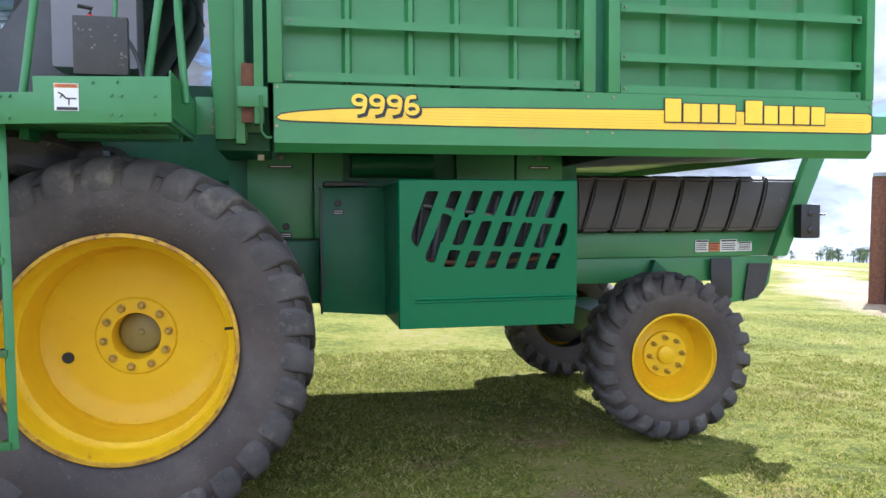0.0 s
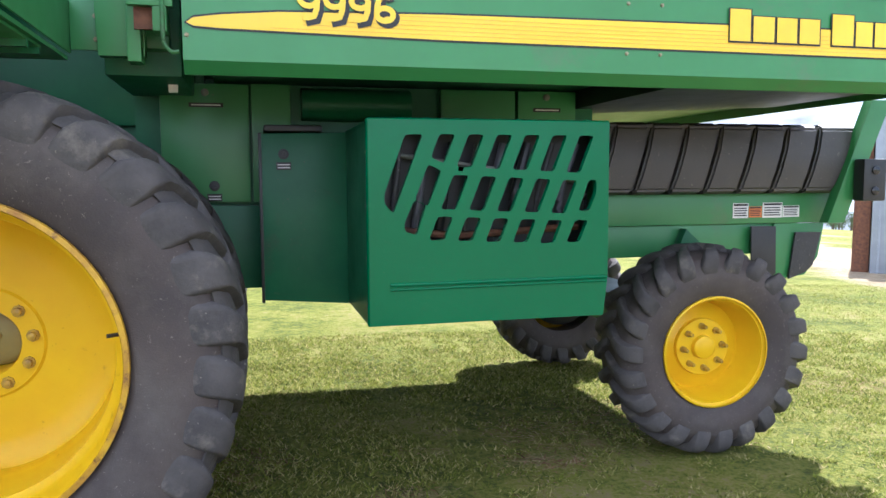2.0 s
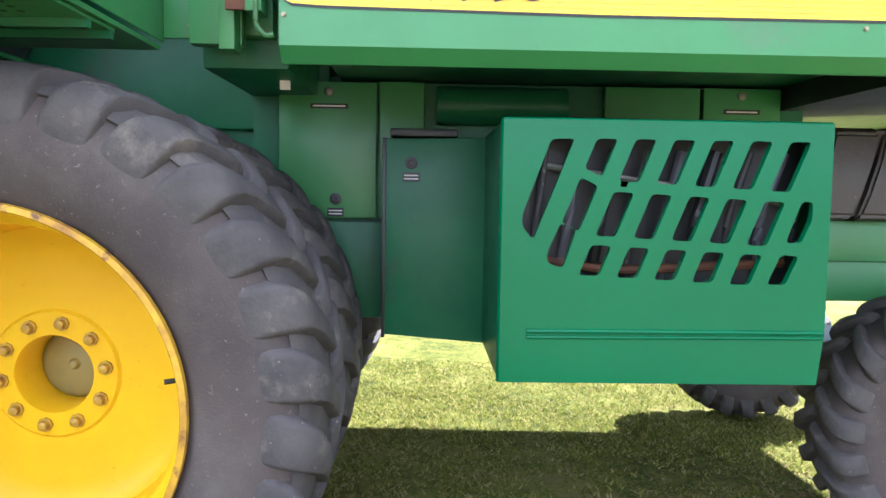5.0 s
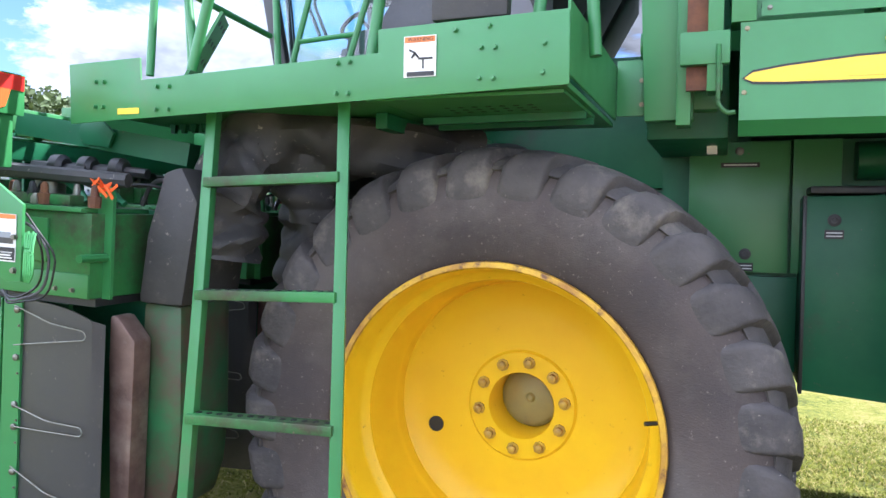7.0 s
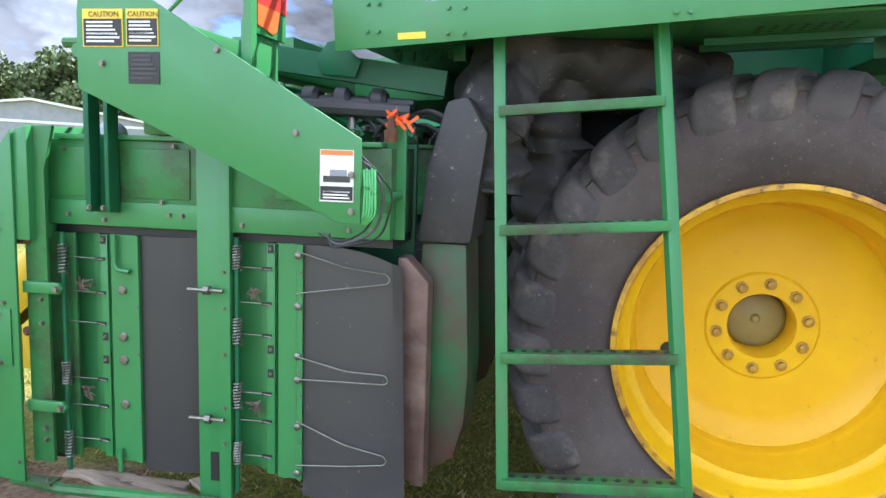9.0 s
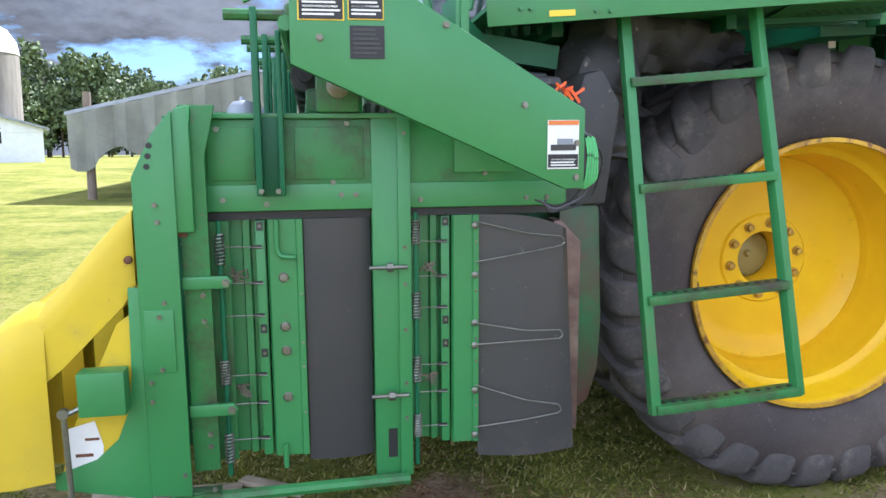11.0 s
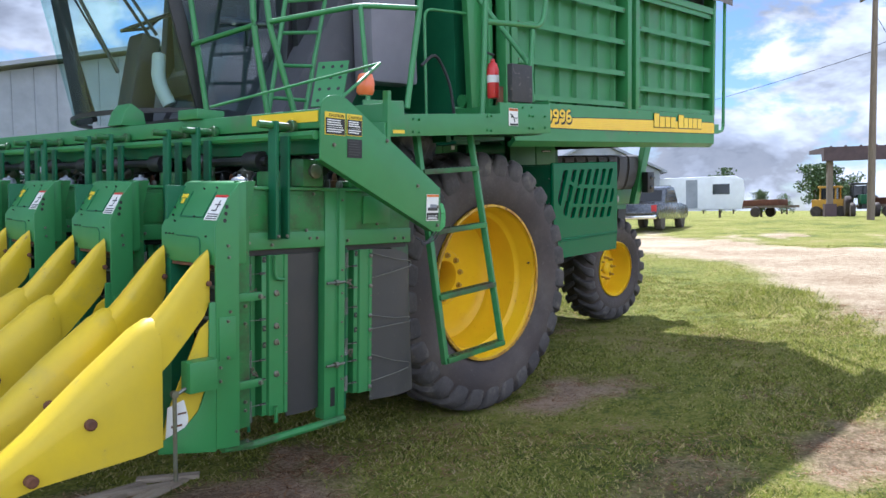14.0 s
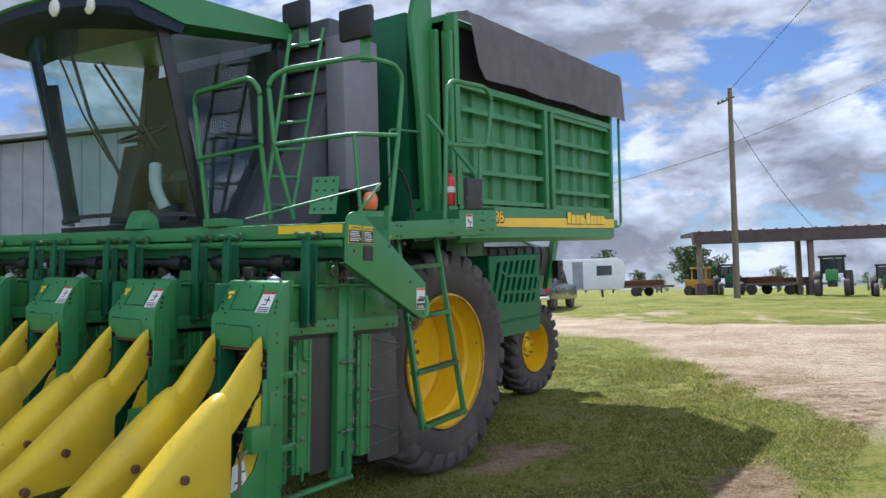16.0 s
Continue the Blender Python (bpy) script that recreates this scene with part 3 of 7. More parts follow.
HULL = pose(0, -0.5, 0, ROLL, 0, 0) @ pose(0, 0.5, 0) @ pose(0, 0, 0, 0, -PITCH, 0)
LEVEL = HULL.inverted()


def W(x, y, z):
    return LEVEL @ Vector((x, y, z))


MID = 1.6
picker = thing("cotton_picker", "green and yellow six-row cotton picker parked on grass", "cotton picker", HULL)


def tyre_mesh(bm, R, half, bead, lugs, lug_h, wrap, lug_w):
    """A farm tyre round the y axis: carcass with bulged sidewalls."""
    c = R - lug_h
    prof = [(bead, -half * 0.86), (bead + 0.03, -half * 0.95), (bead + (c - bead) * 0.38, -half * 1.06), (bead + (c - bead) * 0.62, -half * 1.07), (c - 0.075, -half * 1.0), (c - 0.03, -half * 0.9), (c, -half * 0.7),
            (c + 0.004, 0)]
    prof = prof + [(r, -d) for r, d in prof[-2::-1]]
    lathe(bm, prof, seg=96, shut=True)


def lug_mesh(R, half, lug_h, wrap, lug_w, side):
    """One worn tread bar, from the middle of the tread out to the shoulder, fanned out and fading down the sidewall."""
    bm = bmx()
    c = R - lug_h
    rows = []
    cross = ((0.60, -0.012), (0.53, 0.55), (0.45, 0.92), (0.36, 1.0), (0.0, 1.03), (-0.36, 1.0), (-0.42, 0.92), (-0.47, 0.55), (-0.53, -0.012))
    for s, rr, dd, ww, hh, tilt in ((0.0, c - 0.006, -0.03, 0.62, 0.7, 0), (0.12, c + 0.002, 0.10, 0.72, 1.0, 0), (0.4, c, 0.40, 0.80, 1.0, 0), (0.66, c - 0.003, 0.66, 0.92, 1.0, 8), (0.82, c - 0.010, 0.83, 1.04, 1.0, 22),
                                    (0.92, c - 0.024, 0.92, 1.14, 0.95, 42), (0.99, c - 0.047, 0.985, 1.22, 0.80, 62), (1.04, c - 0.047 - wrap * 0.45, 1.02, 1.22, 0.46, 78), (1.07, c - 0.047 - wrap * 0.8, 1.045, 1.10, 0.16, 86), (1.08, c - 0.047 - wrap, 1.05, 0.9, -0.3, 90)):
        ang = (s * half * 0.66) / R
        dirv = Vector((math.cos(ang), 0, math.sin(ang)))
        tan = Vector((-math.sin(ang), 0, math.cos(ang)))
        out = dirv * math.cos(radians(tilt)) + Vector((0, side * math.sin(radians(tilt)), 0))
        base = dirv * rr + Vector((0, side * dd * half, 0))
        rows.append([bm.verts.new(base + tan * lug_w * ww * a + out * (lug_h * hh * b if b > 0 else b)) for a, b in cross])
    for p, q in zip(rows, rows[1:]):
        for k in range(len(cross) - 1):
            bm.faces.new((p[k], p[k + 1], q[k + 1], q[k]))
    bm.faces.new(rows[0]); bm.faces.new(rows[-1][::-1])
    bmesh.ops.recalc_face_normals(bm, faces=bm.faces[:])
    me = finish("tread_lug", bm, RUBBER)
    me.set_sharp_from_angle(angle=radians(42))
    return me


def add_lugs(w, R, half, lugs, lug_h, wrap, lug_w):
    for side in (-1, 1):
        me = lug_mesh(R, half, lug_h, wrap, lug_w, side)
        for i in range(lugs):
            ob = new("tread_lug", me)
            ob.parent = w
            ob.matrix_local = Matrix.Rotation(-2 * math.pi * (i + (0.5 if side > 0 else 0)) / lugs, 4, "Y")


def front_wheel(m, flip=1, name="front_wheel"):
    w = new(name)
    w.parent = picker
    w.matrix_local = m
    bm = bmx(); tyre_mesh(bm, 0.955, 0.262, 0.568, 29, 0.036, 0.10, 0.125)
    tyre = part("tyre", bm, RUBBER_SIDE, w, "worn black farm tyre with dusty tread")
    bm = bmx(); c = 0.955 - 0.036
    lathe(bm, [(c - 0.045, -0.262 * 0.985), (c - 0.024, -0.262 * 0.925), (c + 0.0035, -0.262 * 0.68), (c + 0.008, 0), (c + 0.0035, 0.262 * 0.68), (c - 0.024, 0.262 * 0.925), (c - 0.045, 0.262 * 0.985), (c - 0.06, 0.262 * 0.9), (c - 0.06, -0.262 * 0.9)], seg=96, shut=True)
    part("tread_band", bm, RUBBER, w, "dusty grey tread")
    add_lugs(w, 0.955, 0.262, 29, 0.036, 0.125, 0.116)
    o = -0.262 * flip
    dish = [(0.560, 0.985), (0.570, 0.96), (0.570, 0.90), (0.560, 0.87), (0.548, 0.78), (0.540, 0.42), (0.528, 0.36), (0.505, 0.30), (0.500, 0.20), (0.496, -0.46), (0.490, -0.50), (0.486, -0.56), (0.480, -0.70), (0.445, -0.80), (0.36, -0.83), (0.215, -0.83), (0.205, -0.79), (0.130, -0.79),
            (0.126, -0.81), (0.124, -1.50), (0.09, -1.62), (0.001, -1.66)]
    bm = bmx()
    lathe(bm, [(r, o * d) for r, d in dish], seg=96, first=False)
    part("rim", bm, YELLOW_RIM, w, "deep yellow dished rim")
    bm = bmx(); lathe(bm, [(0.552, o * 0.975), (0.556, o * 0.998), (0.573, o * 0.994), (0.575, o * 0.93), (0.570, o * 0.93)], seg=96, shut=True)
    part("rim_edge", bm, RIM_RUST, w, "rust-flecked edge of the rim")
    bm = bmx(); lathe(bm, [(0.123, o * -1.46), (0.112, o * -1.40), (0.10, o * -1.38), (0.02, o * -1.36), (0.012, o * -1.30), (0.001, o * -1.29)], seg=40)
    part("hub_cap", bm, HUB, w, "dull olive hub cap")
    for k in range(10):
        a = 2 * math.pi * (k + 0.3) / 10
        bm = bmx()
        lathe(bm, [(0.024, o * -0.79), (0.024, o * -0.76), (0.016, o * -0.76), (0.0155, o * -0.68), (0.011, o * -0.67)], (0.170 * math.cos(a), 0, 0.170 * math.sin(a)), 8)
        part("wheel_bolt", bm, RIM_BOLT, w)
    bm = bmx(); lathe(bm, [(0.031, o * -0.84), (0.031, o * -0.808)], (-0.345, 0, -0.125), 24)
    part("rim_hole", bm, LABEL_BLACK, w, "round hole in the rim disc")
    bm = bmx()
    tube(bm, [(0.545, o * 0.74, 0.115), (0.515, o * 0.79, 0.113), (0.495, o * 0.83, 0.111)], 0.0075)
    part("valve_stem", bm, BLACK, w)
    return w


HUBX, HUBZ = -0.027, 0.918


def wheel_pose(x, y, z, turn=0, spin=0):
    return HULL.inverted() @ pose(x, y, z, 2.6, 0, turn) @ pose(0, 0, 0, 0, spin, 0)


outer = front_wheel(wheel_pose(HUBX, -0.50, HUBZ))
for y, flip in ((0.24, 0), (2 * MID - 0.24, 180), (2 * MID + 0.50, 180)):
    c = outer.copy()
    scene.collection.objects.link(c)
    c.parent = picker
    c.matrix_local = wheel_pose(HUBX, y, HUBZ, flip, 17 + y * 40)
    for ch in outer.children:
        d = ch.copy(); scene.collection.objects.link(d); d.parent = c


def rear_wheel(m):
    w = new("rear_wheel")
    w.parent = picker
    w.matrix_local = m
    bm = bmx(); tyre_mesh(bm, 0.607, 0.19, 0.315, 22, 0.040, 0.06, 0.085)
    part("tyre", bm, RUBBER_SIDE, w, "black lugged steering tyre")
    add_lugs(w, 0.607, 0.19, 22, 0.040, 0.075, 0.078)
    bm = bmx()
    prof = [(0.312, -0.19), (0.322, -0.185), (0.322, -0.17), (0.30, -0.165), (0.285, -0.12), (0.275, 0.0), (0.262, 0.04), (0.235, 0.03), (0.17, -0.005), (0.165, -0.03), (0.07, -0.03), (0.066, -0.06), (0.05, -0.07), (0.001, -0.07)]
    lathe(bm, prof, seg=64, first=False)
    part("rim", bm, YELLOW_RIM, w, "yellow steering wheel rim")
    for k in range(8):
        a = 2 * math.pi * (k + 0.4) / 8
        bm = bmx()
        lathe(bm, [(0.02, -0.03), (0.02, -0.045), (0.013, -0.045), (0.012, -0.085), (0.008, -0.09)], (0.125 * math.cos(a), 0, 0.125 * math.sin(a)), 8)
        part("wheel_bolt", bm, RIM_BOLT, w)
    bm = bmx(); lathe(bm, [(0.268, 0.05), (0.268, 0.10), (0.20, 0.15), (0.12, 0.17), (0.11, 0.30), (0.001, 0.30)], seg=32)
    part("wheel_hub", bm, BLACK, w, "dark hub on the inner side")
    return w


rw = rear_wheel(wheel_pose(3.53, 0.505, 0.757, -3, 11))
c = rw.copy(); scene.collection.objects.link(c); c.parent = picker
c.matrix_local = wheel_pose(3.60, 2.85, 0.83, 174, 30)
for ch in rw.children:
    d = ch.copy(); scene.collection.objects.link(d); d.parent = c


# ---- basket and its sill ----
SIDE = -0.37
TOP = 4.13
X0, XM0, XM1, X1 = 0.741, 2.557, 2.785, 4.527
# sill with a bent lower skirt
bm = bmx(); prism(bm, [(SIDE, 2.291), (SIDE, 1.969), (SIDE + 0.05, 1.922), (SIDE + 0.07, 1.922), (SIDE + 0.07, 1.96), (SIDE + 0.03, 1.985), (SIDE + 0.03, 2.291)], X0 + 0.03, X1 - 0.004, "x")
part("basket_sill", bm, GREEN, picker, "green basket sill with a yellow stripe")
# yellow stripe with dark outline, tapered to the front
def stripe(a, y0, mat, name, grow):
    pts = [(X0 + 0.045 - grow, 2.106), (X0 + 0.07, 2.124 + grow), (X0 + 0.167, 2.139 + grow), (X0 + 0.38, 2.158 + grow), (X0 + 1.02, 2.178 + grow), (X0 + 2.3, 2.195 + grow), (X1 - 0.04 + grow, 2.202 + grow), (X1 - 0.015 + grow, 2.19 + grow), (X1 - 0.015 + grow, 2.092 - grow), (X1 - 0.04 + grow, 2.082 - grow), (X0 + 1.02, 2.079 - grow), (X0 + 0.167, 2.089 - grow), (X0 + 0.07, 2.094 - grow)]
    b = bmx(); prism(b, pts, SIDE - y0, SIDE - y0 - 0.002, "y")
    return part(name, b, mat, picker)


stripe(0, 0.001, LABEL_BLACK, "stripe_outline", 0.008)
stripe(0, 0.003, YELLOW, "stripe", 0.0)
for k in range(5):
    bm = bmx(); box(bm, X0 + 0.35 + 0.12 * k, X1 - 0.06, SIDE - 0.0062, SIDE - 0.005, 2.096 + 0.017 * k, 2.0985 + 0.017 * k)
    part("stripe_line", bm, material("stripe_line", (0.72, 0.38, 0.006), 0.4) if k == 0 else bpy.data.materials["stripe_line"], picker)
def digit(turned, x, z, w, h, wide, mat, y):
    """A bold figure nine, or a six when turned, as a flat band of the given width."""
    mid = []
    for k in range(17):
        a = 2 * math.pi * k / 16 - 0.35
        mid.append((math.cos(a) * (w - wide) / 2, h * 0.19 + math.sin(a) * (h * 0.31 - wide / 2)))
    tail = [((w - wide) / 2, h * 0.19), ((w - wide) * 0.46, -h * 0.10), ((w - wide) * 0.30, -h * 0.36), (0.0, -h * 0.5 + wide / 2), (-(w - wide) * 0.36, -h * 0.41)]
    bm = bmx()
    for line in (mid, tail):
        left, right = [], []
        for i, p in enumerate(line):
            q, r = line[max(i - 1, 0)], line[min(i + 1, len(line) - 1)]
            if line is mid and i in (0, len(line) - 1):
                q, r = line[-2], line[1]
            d = Vector((r[0] - q[0], r[1] - q[1])).normalized()
            left.append((p[0] - d.y * wide / 2, p[1] + d.x * wide / 2)); right.append((p[0] + d.y * wide / 2, p[1] - d.x * wide / 2))
        for i in range(len(line) - 1):
            f = -1 if turned else 1
            prism(bm, [(x + f * c, z + f * e) for c, e in (left[i], left[i + 1], right[i + 1], right[i])], y, y - 0.0012 - (0.0004 if line is tail else 0), "y")
    return part("figure", bm, mat, picker)


for k in range(4):
    digit(k == 3, 1.240 + 0.0985 * k + 0.006, 2.181, 0.098, 0.134, 0.036, LABEL_BLACK, SIDE - 0.007)
    digit(k == 3, 1.235 + 0.0985 * k, 2.188, 0.088, 0.114, 0.022, YELLOW, SIDE - 0.0095)
# maker's name: plain bars
for k, (x, w, tall) in enumerate(((3.075, 0.105, 0.138), (3.195, 0.108, 0.110), (3.318, 0.104, 0.110), (3.437, 0.106, 0.110), (3.612, 0.116, 0.138), (3.742, 0.092, 0.110), (3.848, 0.092, 0.110), (3.954, 0.104, 0.110), (4.072, 0.094, 0.110))):
    for g, mat, dy in ((0.008, LABEL_BLACK, 0.008), (0.0, YELLOW, 0.011)):
        bm = bmx(); box(bm, x - g * 0.7, x + w + g, SIDE - dy - 0.001, SIDE - dy, 2.128 - g, 2.128 + tall + g * 0.6)
        part("name_bar", bm, mat, picker, bevel=0.0)


for x, z in ((X0 + 0.05, 2.27), (X0 + 0.045, 2.06), (2.58, 2.055), (2.74, 2.055), (2.585, 2.265), (2.745, 2.265), (X1 - 0.02, 2.25)):
    bm = bmx(); hexbolt(bm, (x, SIDE, z), 0.009, 0.008)
    part("sill_bolt", bm, ZINC, picker)


def basket_section(xa, xb, ribs, rails):
    bm = bmx(); box(bm, xa, xb, SIDE + 0.125, SIDE + 0.14, 2.29, 3.43)
    panel = part("basket_panel", bm, GREEN, picker, "ribbed green basket side panel")
    for x in ribs:
        bm = bmx(); prism(bm, [(x - 0.03, SIDE + 0.125), (x - 0.012, SIDE + 0.085), (x + 0.012, SIDE + 0.085), (x + 0.03, SIDE + 0.125)], 2.292, 3.43, "z")
        part("rib", bm, GREEN, panel)
    for z in rails:
        bm = bmx(); prism(bm, [(SIDE + 0.08, z + 0.022), (SIDE + 0.02, z + 0.022), (SIDE + 0.02, z - 0.026), (SIDE + 0.026, z - 0.026), (SIDE + 0.026, z + 0.016), (SIDE + 0.08, z + 0.016)], xa + 0.015, xb - 0.015, "x")
        part("cross_rail", bm, GREEN, panel)
        for x in (xa + 0.04, xb - 0.04):
            bm = bmx(); hexbolt(bm, (x, SIDE + 0.02, z), 0.009, 0.012)
            part("rail_bolt", bm, STEEL, panel)


basket_section(X0 + 0.078, XM0, (1.179, 1.54, 1.81, 2.165, 2.468), (2.338, 2.635, 2.935, 3.237))
basket_section(XM1, X1 - 0.06, (3.136, 3.485, 3.749, 4.088), (2.322, 2.512, 2.805, 3.104, 3.405))
for xa, xb, top in ((X0, X0 + 0.078, TOP), (XM0, XM0 + 0.074, 3.45), (XM1 - 0.072, XM1, 3.45), (X1 - 0.06, X1, TOP)):
    bm = bmx(); box(bm, xa, xb, SIDE - 0.004, SIDE + 0.12, 2.293, top)
    part("basket_post", bm, GREEN, picker, bevel=0.004)
# recess between the posts, its shade put in by the darker green
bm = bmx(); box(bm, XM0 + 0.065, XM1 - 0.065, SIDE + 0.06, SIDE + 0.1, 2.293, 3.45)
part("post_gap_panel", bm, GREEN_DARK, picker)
bm = bmx(); box(bm, X0, X1, SIDE + 0.0, SIDE + 0.12, 3.43, 3.50)
part("upper_rail", bm, GREEN, picker, bevel=0.004)
# upper band behind the tarpaulin, front, rear and far walls, roof
bm = bmx(); box(bm, X0 + 0.02, X1 - 0.02, SIDE + 0.13, SIDE + 0.15, 3.49, TOP)
part("mesh_band", bm, BLACK, picker, "dark mesh of the upper basket")
bm = bmx(); box(bm, X0 - 0.30, X0 + 0.0, SIDE + 0.35, 2 * MID - SIDE - 0.35, 1.95, TOP)
part("basket_front_wall", bm, GREEN_DARK, picker, bevel=0.01)
bm = bmx(); box(bm, X1 - 0.03, X1 - 0.005, SIDE + 0.14, 2 * MID - SIDE, 1.97, TOP)
part("basket_rear_wall", bm, GREEN, picker)
bm = bmx(); box(bm, X0, X1, 2 * MID - SIDE - 0.05, 2 * MID - SIDE, 1.94, TOP)
part("basket_far_wall", bm, GREEN, picker)
bm = bmx(); box(bm, X0, X1, SIDE + 0.1, 2 * MID - SIDE - 0.05, TOP - 0.06, TOP)
part("basket_roof", bm, GREEN, picker)
bm = bmx(); box(bm, X0 + 0.1, X1 - 0.05, SIDE + 0.15, 2 * MID - SIDE - 0.1, 2.03, 2.08)
part("basket_floor", bm, GREEN_DARK, picker)


def tarpaulin():
    bm = bmx()
    nx, nz = 90, 10
    grid = []
    for i in range(nx + 1):
        u = i / nx
        x = X0 + 0.20 + u * (X1 + 0.28 - X0 - 0.20)
        row = []
        for k in range(nz + 1):
            s = k / nz
            drop = 0.63 + 0.010 * math.sin(u * 19) - max(0, (0.05 - u) / 0.05) * 0.1
            fold = (0.016 * abs(math.sin(u * 31 + 2.2 * math.sin(u * 9))) ** 0.6 + 0.010 * math.sin(u * 77 + 3 * s)) * (0.3 + 0.7 * s)
            lean = max(0, 0.10 - u) * 1.2 * s
            row.append(bm.verts.new((x + lean, SIDE - 0.03 - 0.05 * s ** 0.5 + fold, TOP + 0.06 - drop * s - (0.05 if k == 0 else 0) * 0)))
        row.insert(0, bm.verts.new((x, SIDE + 0.25, TOP + 0.09)))
        grid.append(row)
    for a, b in zip(grid, grid[1:]):
        for k in range(len(a) - 1):
            bm.faces.new((a[k], b[k], b[k + 1], a[k + 1]))
    bmesh.ops.solidify(bm, geom=bm.faces[:], thickness=0.006)
    bmesh.ops.recalc_face_normals(bm, faces=bm.faces[:])
    return part("tarpaulin", bm, TARP, picker, "dark grey tarpaulin rolled over the basket top")


tarpaulin()
bm = bmx(); tube(bm, [(X1 + 0.02, SIDE + 0.5, TOP + 0.12), (X1 + 0.2, SIDE + 0.1, TOP + 0.12), (X1 + 0.28, SIDE + 0.02, TOP), (X1 + 0.29, SIDE + 0.02, 2.12), (X1 + 0.1, SIDE + 0.02, 2.10)], 0.02, bend=0.12)
part("rear_pipe", bm, GREEN, picker, "green guard pipe behind the basket")
bm = bmx(); box(bm, X1, X1 + 0.12, SIDE, SIDE + 0.06, 2.08, 2.19)
part("pipe_bracket", bm, GREEN, picker)


# ---- engine cover with slots ----
def engine_cover():
    CX0, CX1, CZ0, CZ1, CY = 1.50, 2.61, 0.838, 1.69, -0.42
    root = new("engine_cover"); root.parent = picker
    tagged(root, "glossy green slotted engine cover")
    # slots: rows of slanted openings; solid strips stand between them
    bm = bmx()
    slant = 0.41
    outer = [(CX0, CZ0), (CX1 - 0.02, CZ0), (CX1, CZ0 + 0.17), (CX1, CZ1), (CX0, CZ1)]

    # the cross bars sag at the front end: height of each bar edge along x
    def bar(x, drop):
        return 1.497 - drop + 0.045 * max(0.0, (1.867 - x) / 0.12) ** 1.15 - 0.045 * (x - 1.867)
    wide, lean = 0.070, 0.41
    left = [1.806 + 0.1305 * k for k in range(6)]

    def slot(x, z1, z0):
        """A slanted opening: x at its upper left, for the height 1.617."""
        out = []
        for dx, z in ((0, z1), (wide, z1), (wide, z0), (0, z0)):
            q = x + dx
            zz = z(q - 0.2 * 0.41) if callable(z) else z
            for _ in range(4):
                zz = z(q - (1.617 - zz) * lean) if callable(z) else z
            out.append((q - (1.617 - zz) * lean, zz))
        return out
    holes = []
    for k, x in enumerate(left):
        low = 1.197 - 0.006 * k
        holes.append(slot(x, 1.631, lambda q: bar(q, 0.0)))
        holes.append(slot(x, lambda q: bar(q, 0.034), lambda q: bar(q + 0.075, 0.176)))
        if k:
            holes.append(slot(x, lambda q: bar(q + 0.075, 0.206), low))
    holes.append([(1.698, 1.360), (1.751, 1.339), (1.709, 1.213), (1.656, 1.230), (1.654, 1.264)])
    holes.append([(1.660, 1.628), (1.738, 1.630), (1.607, 1.304), (1.568, 1.347), (1.568, 1.384)])
    holes.append([(2.512, 1.440), (2.549, 1.439), (2.549, 1.381), (2.515, 1.305), (2.461, 1.305)])
    holes.append([(2.447, 1.266), (2.509, 1.262), (2.467, 1.168), (2.403, 1.168)])
    rim = [bm.verts.new((x, CY, z)) for x, z in outer]
    edges = [bm.edges.new((rim[i], rim[(i + 1) % len(rim)])) for i in range(len(rim))]
    for h in holes:
        h2 = []
        # rounded corners
        n = len(h)
        for i in range(n):
            a, b, c = Vector(h[i - 1]), Vector(h[i]), Vector(h[(i + 1) % n])
            d = min(0.014, (a - b).length * 0.35, (c - b).length * 0.35)
            p, q = b + (a - b).normalized() * d, b + (c - b).normalized() * d
            h2 += [p, p * 0.25 + b * 0.5 + q * 0.25, q]
        vs = [bm.verts.new((p.x, CY, p.y)) for p in h2]
        edges += [bm.edges.new((vs[i], vs[(i + 1) % len(vs)])) for i in range(len(vs))]
    bmesh.ops.triangle_fill(bm, edges=edges, use_beauty=True, use_dissolve=False)
    bmesh.ops.recalc_face_normals(bm, faces=bm.faces[:])
    ext = bmesh.ops.extrude_face_region(bm, geom=bm.faces[:])
    for v in [g for g in ext["geom"] if isinstance(g, bmesh.types.BMVert)]:
        v.co.y += 0.03
    bmesh.ops.recalc_face_normals(bm, faces=bm.faces[:])
    part("slotted_panel", bm, PLASTIC_GREEN, root)
    bm = bmx()
    r = 0.03
    for pts in ([(CX0 + 0.012, CY + 0.02, CZ0), (CX0 + 0.012, CY + 0.02, CZ1)], [(CX0, CY + 0.02, CZ1 - 0.012), (CX1, CY + 0.02, CZ1 - 0.012)]):
        tube(bm, pts, 0.02, 12)
    part("rolled_edge", bm, PLASTIC_GREEN, root)
    # flanks and inner sheets take the green darkened for shade
    for lims in ((CX0, CX1, CY + 0.02, 0.33, CZ1 - 0.02, CZ1 - 0.005), (CX0, CX0 + 0.015, CY + 0.02, 0.33, CZ0, CZ1 - 0.021), (CX1 - 0.015, CX1 - 0.001, CY + 0.03, 0.33, CZ0 + 0.17, CZ1 - 0.021), (CX0 + 0.016, CX1 - 0.02, CY + 0.031, 0.33, CZ0, CZ0 + 0.015)):
        bm = bmx(); box(bm, *lims)
        part("cover_side", bm, GREEN_DARK, root)
    for z in (CZ0 + 0.08, CZ0 + 0.28, CZ0 + 0.5, CZ0 + 0.72):
        bm = bmx(); hexbolt(bm, (CX0, CY + 0.05, z), 0.008, 0.008, "x")
        part("cover_bolt", bm, STEEL, root)
    bm = bmx()
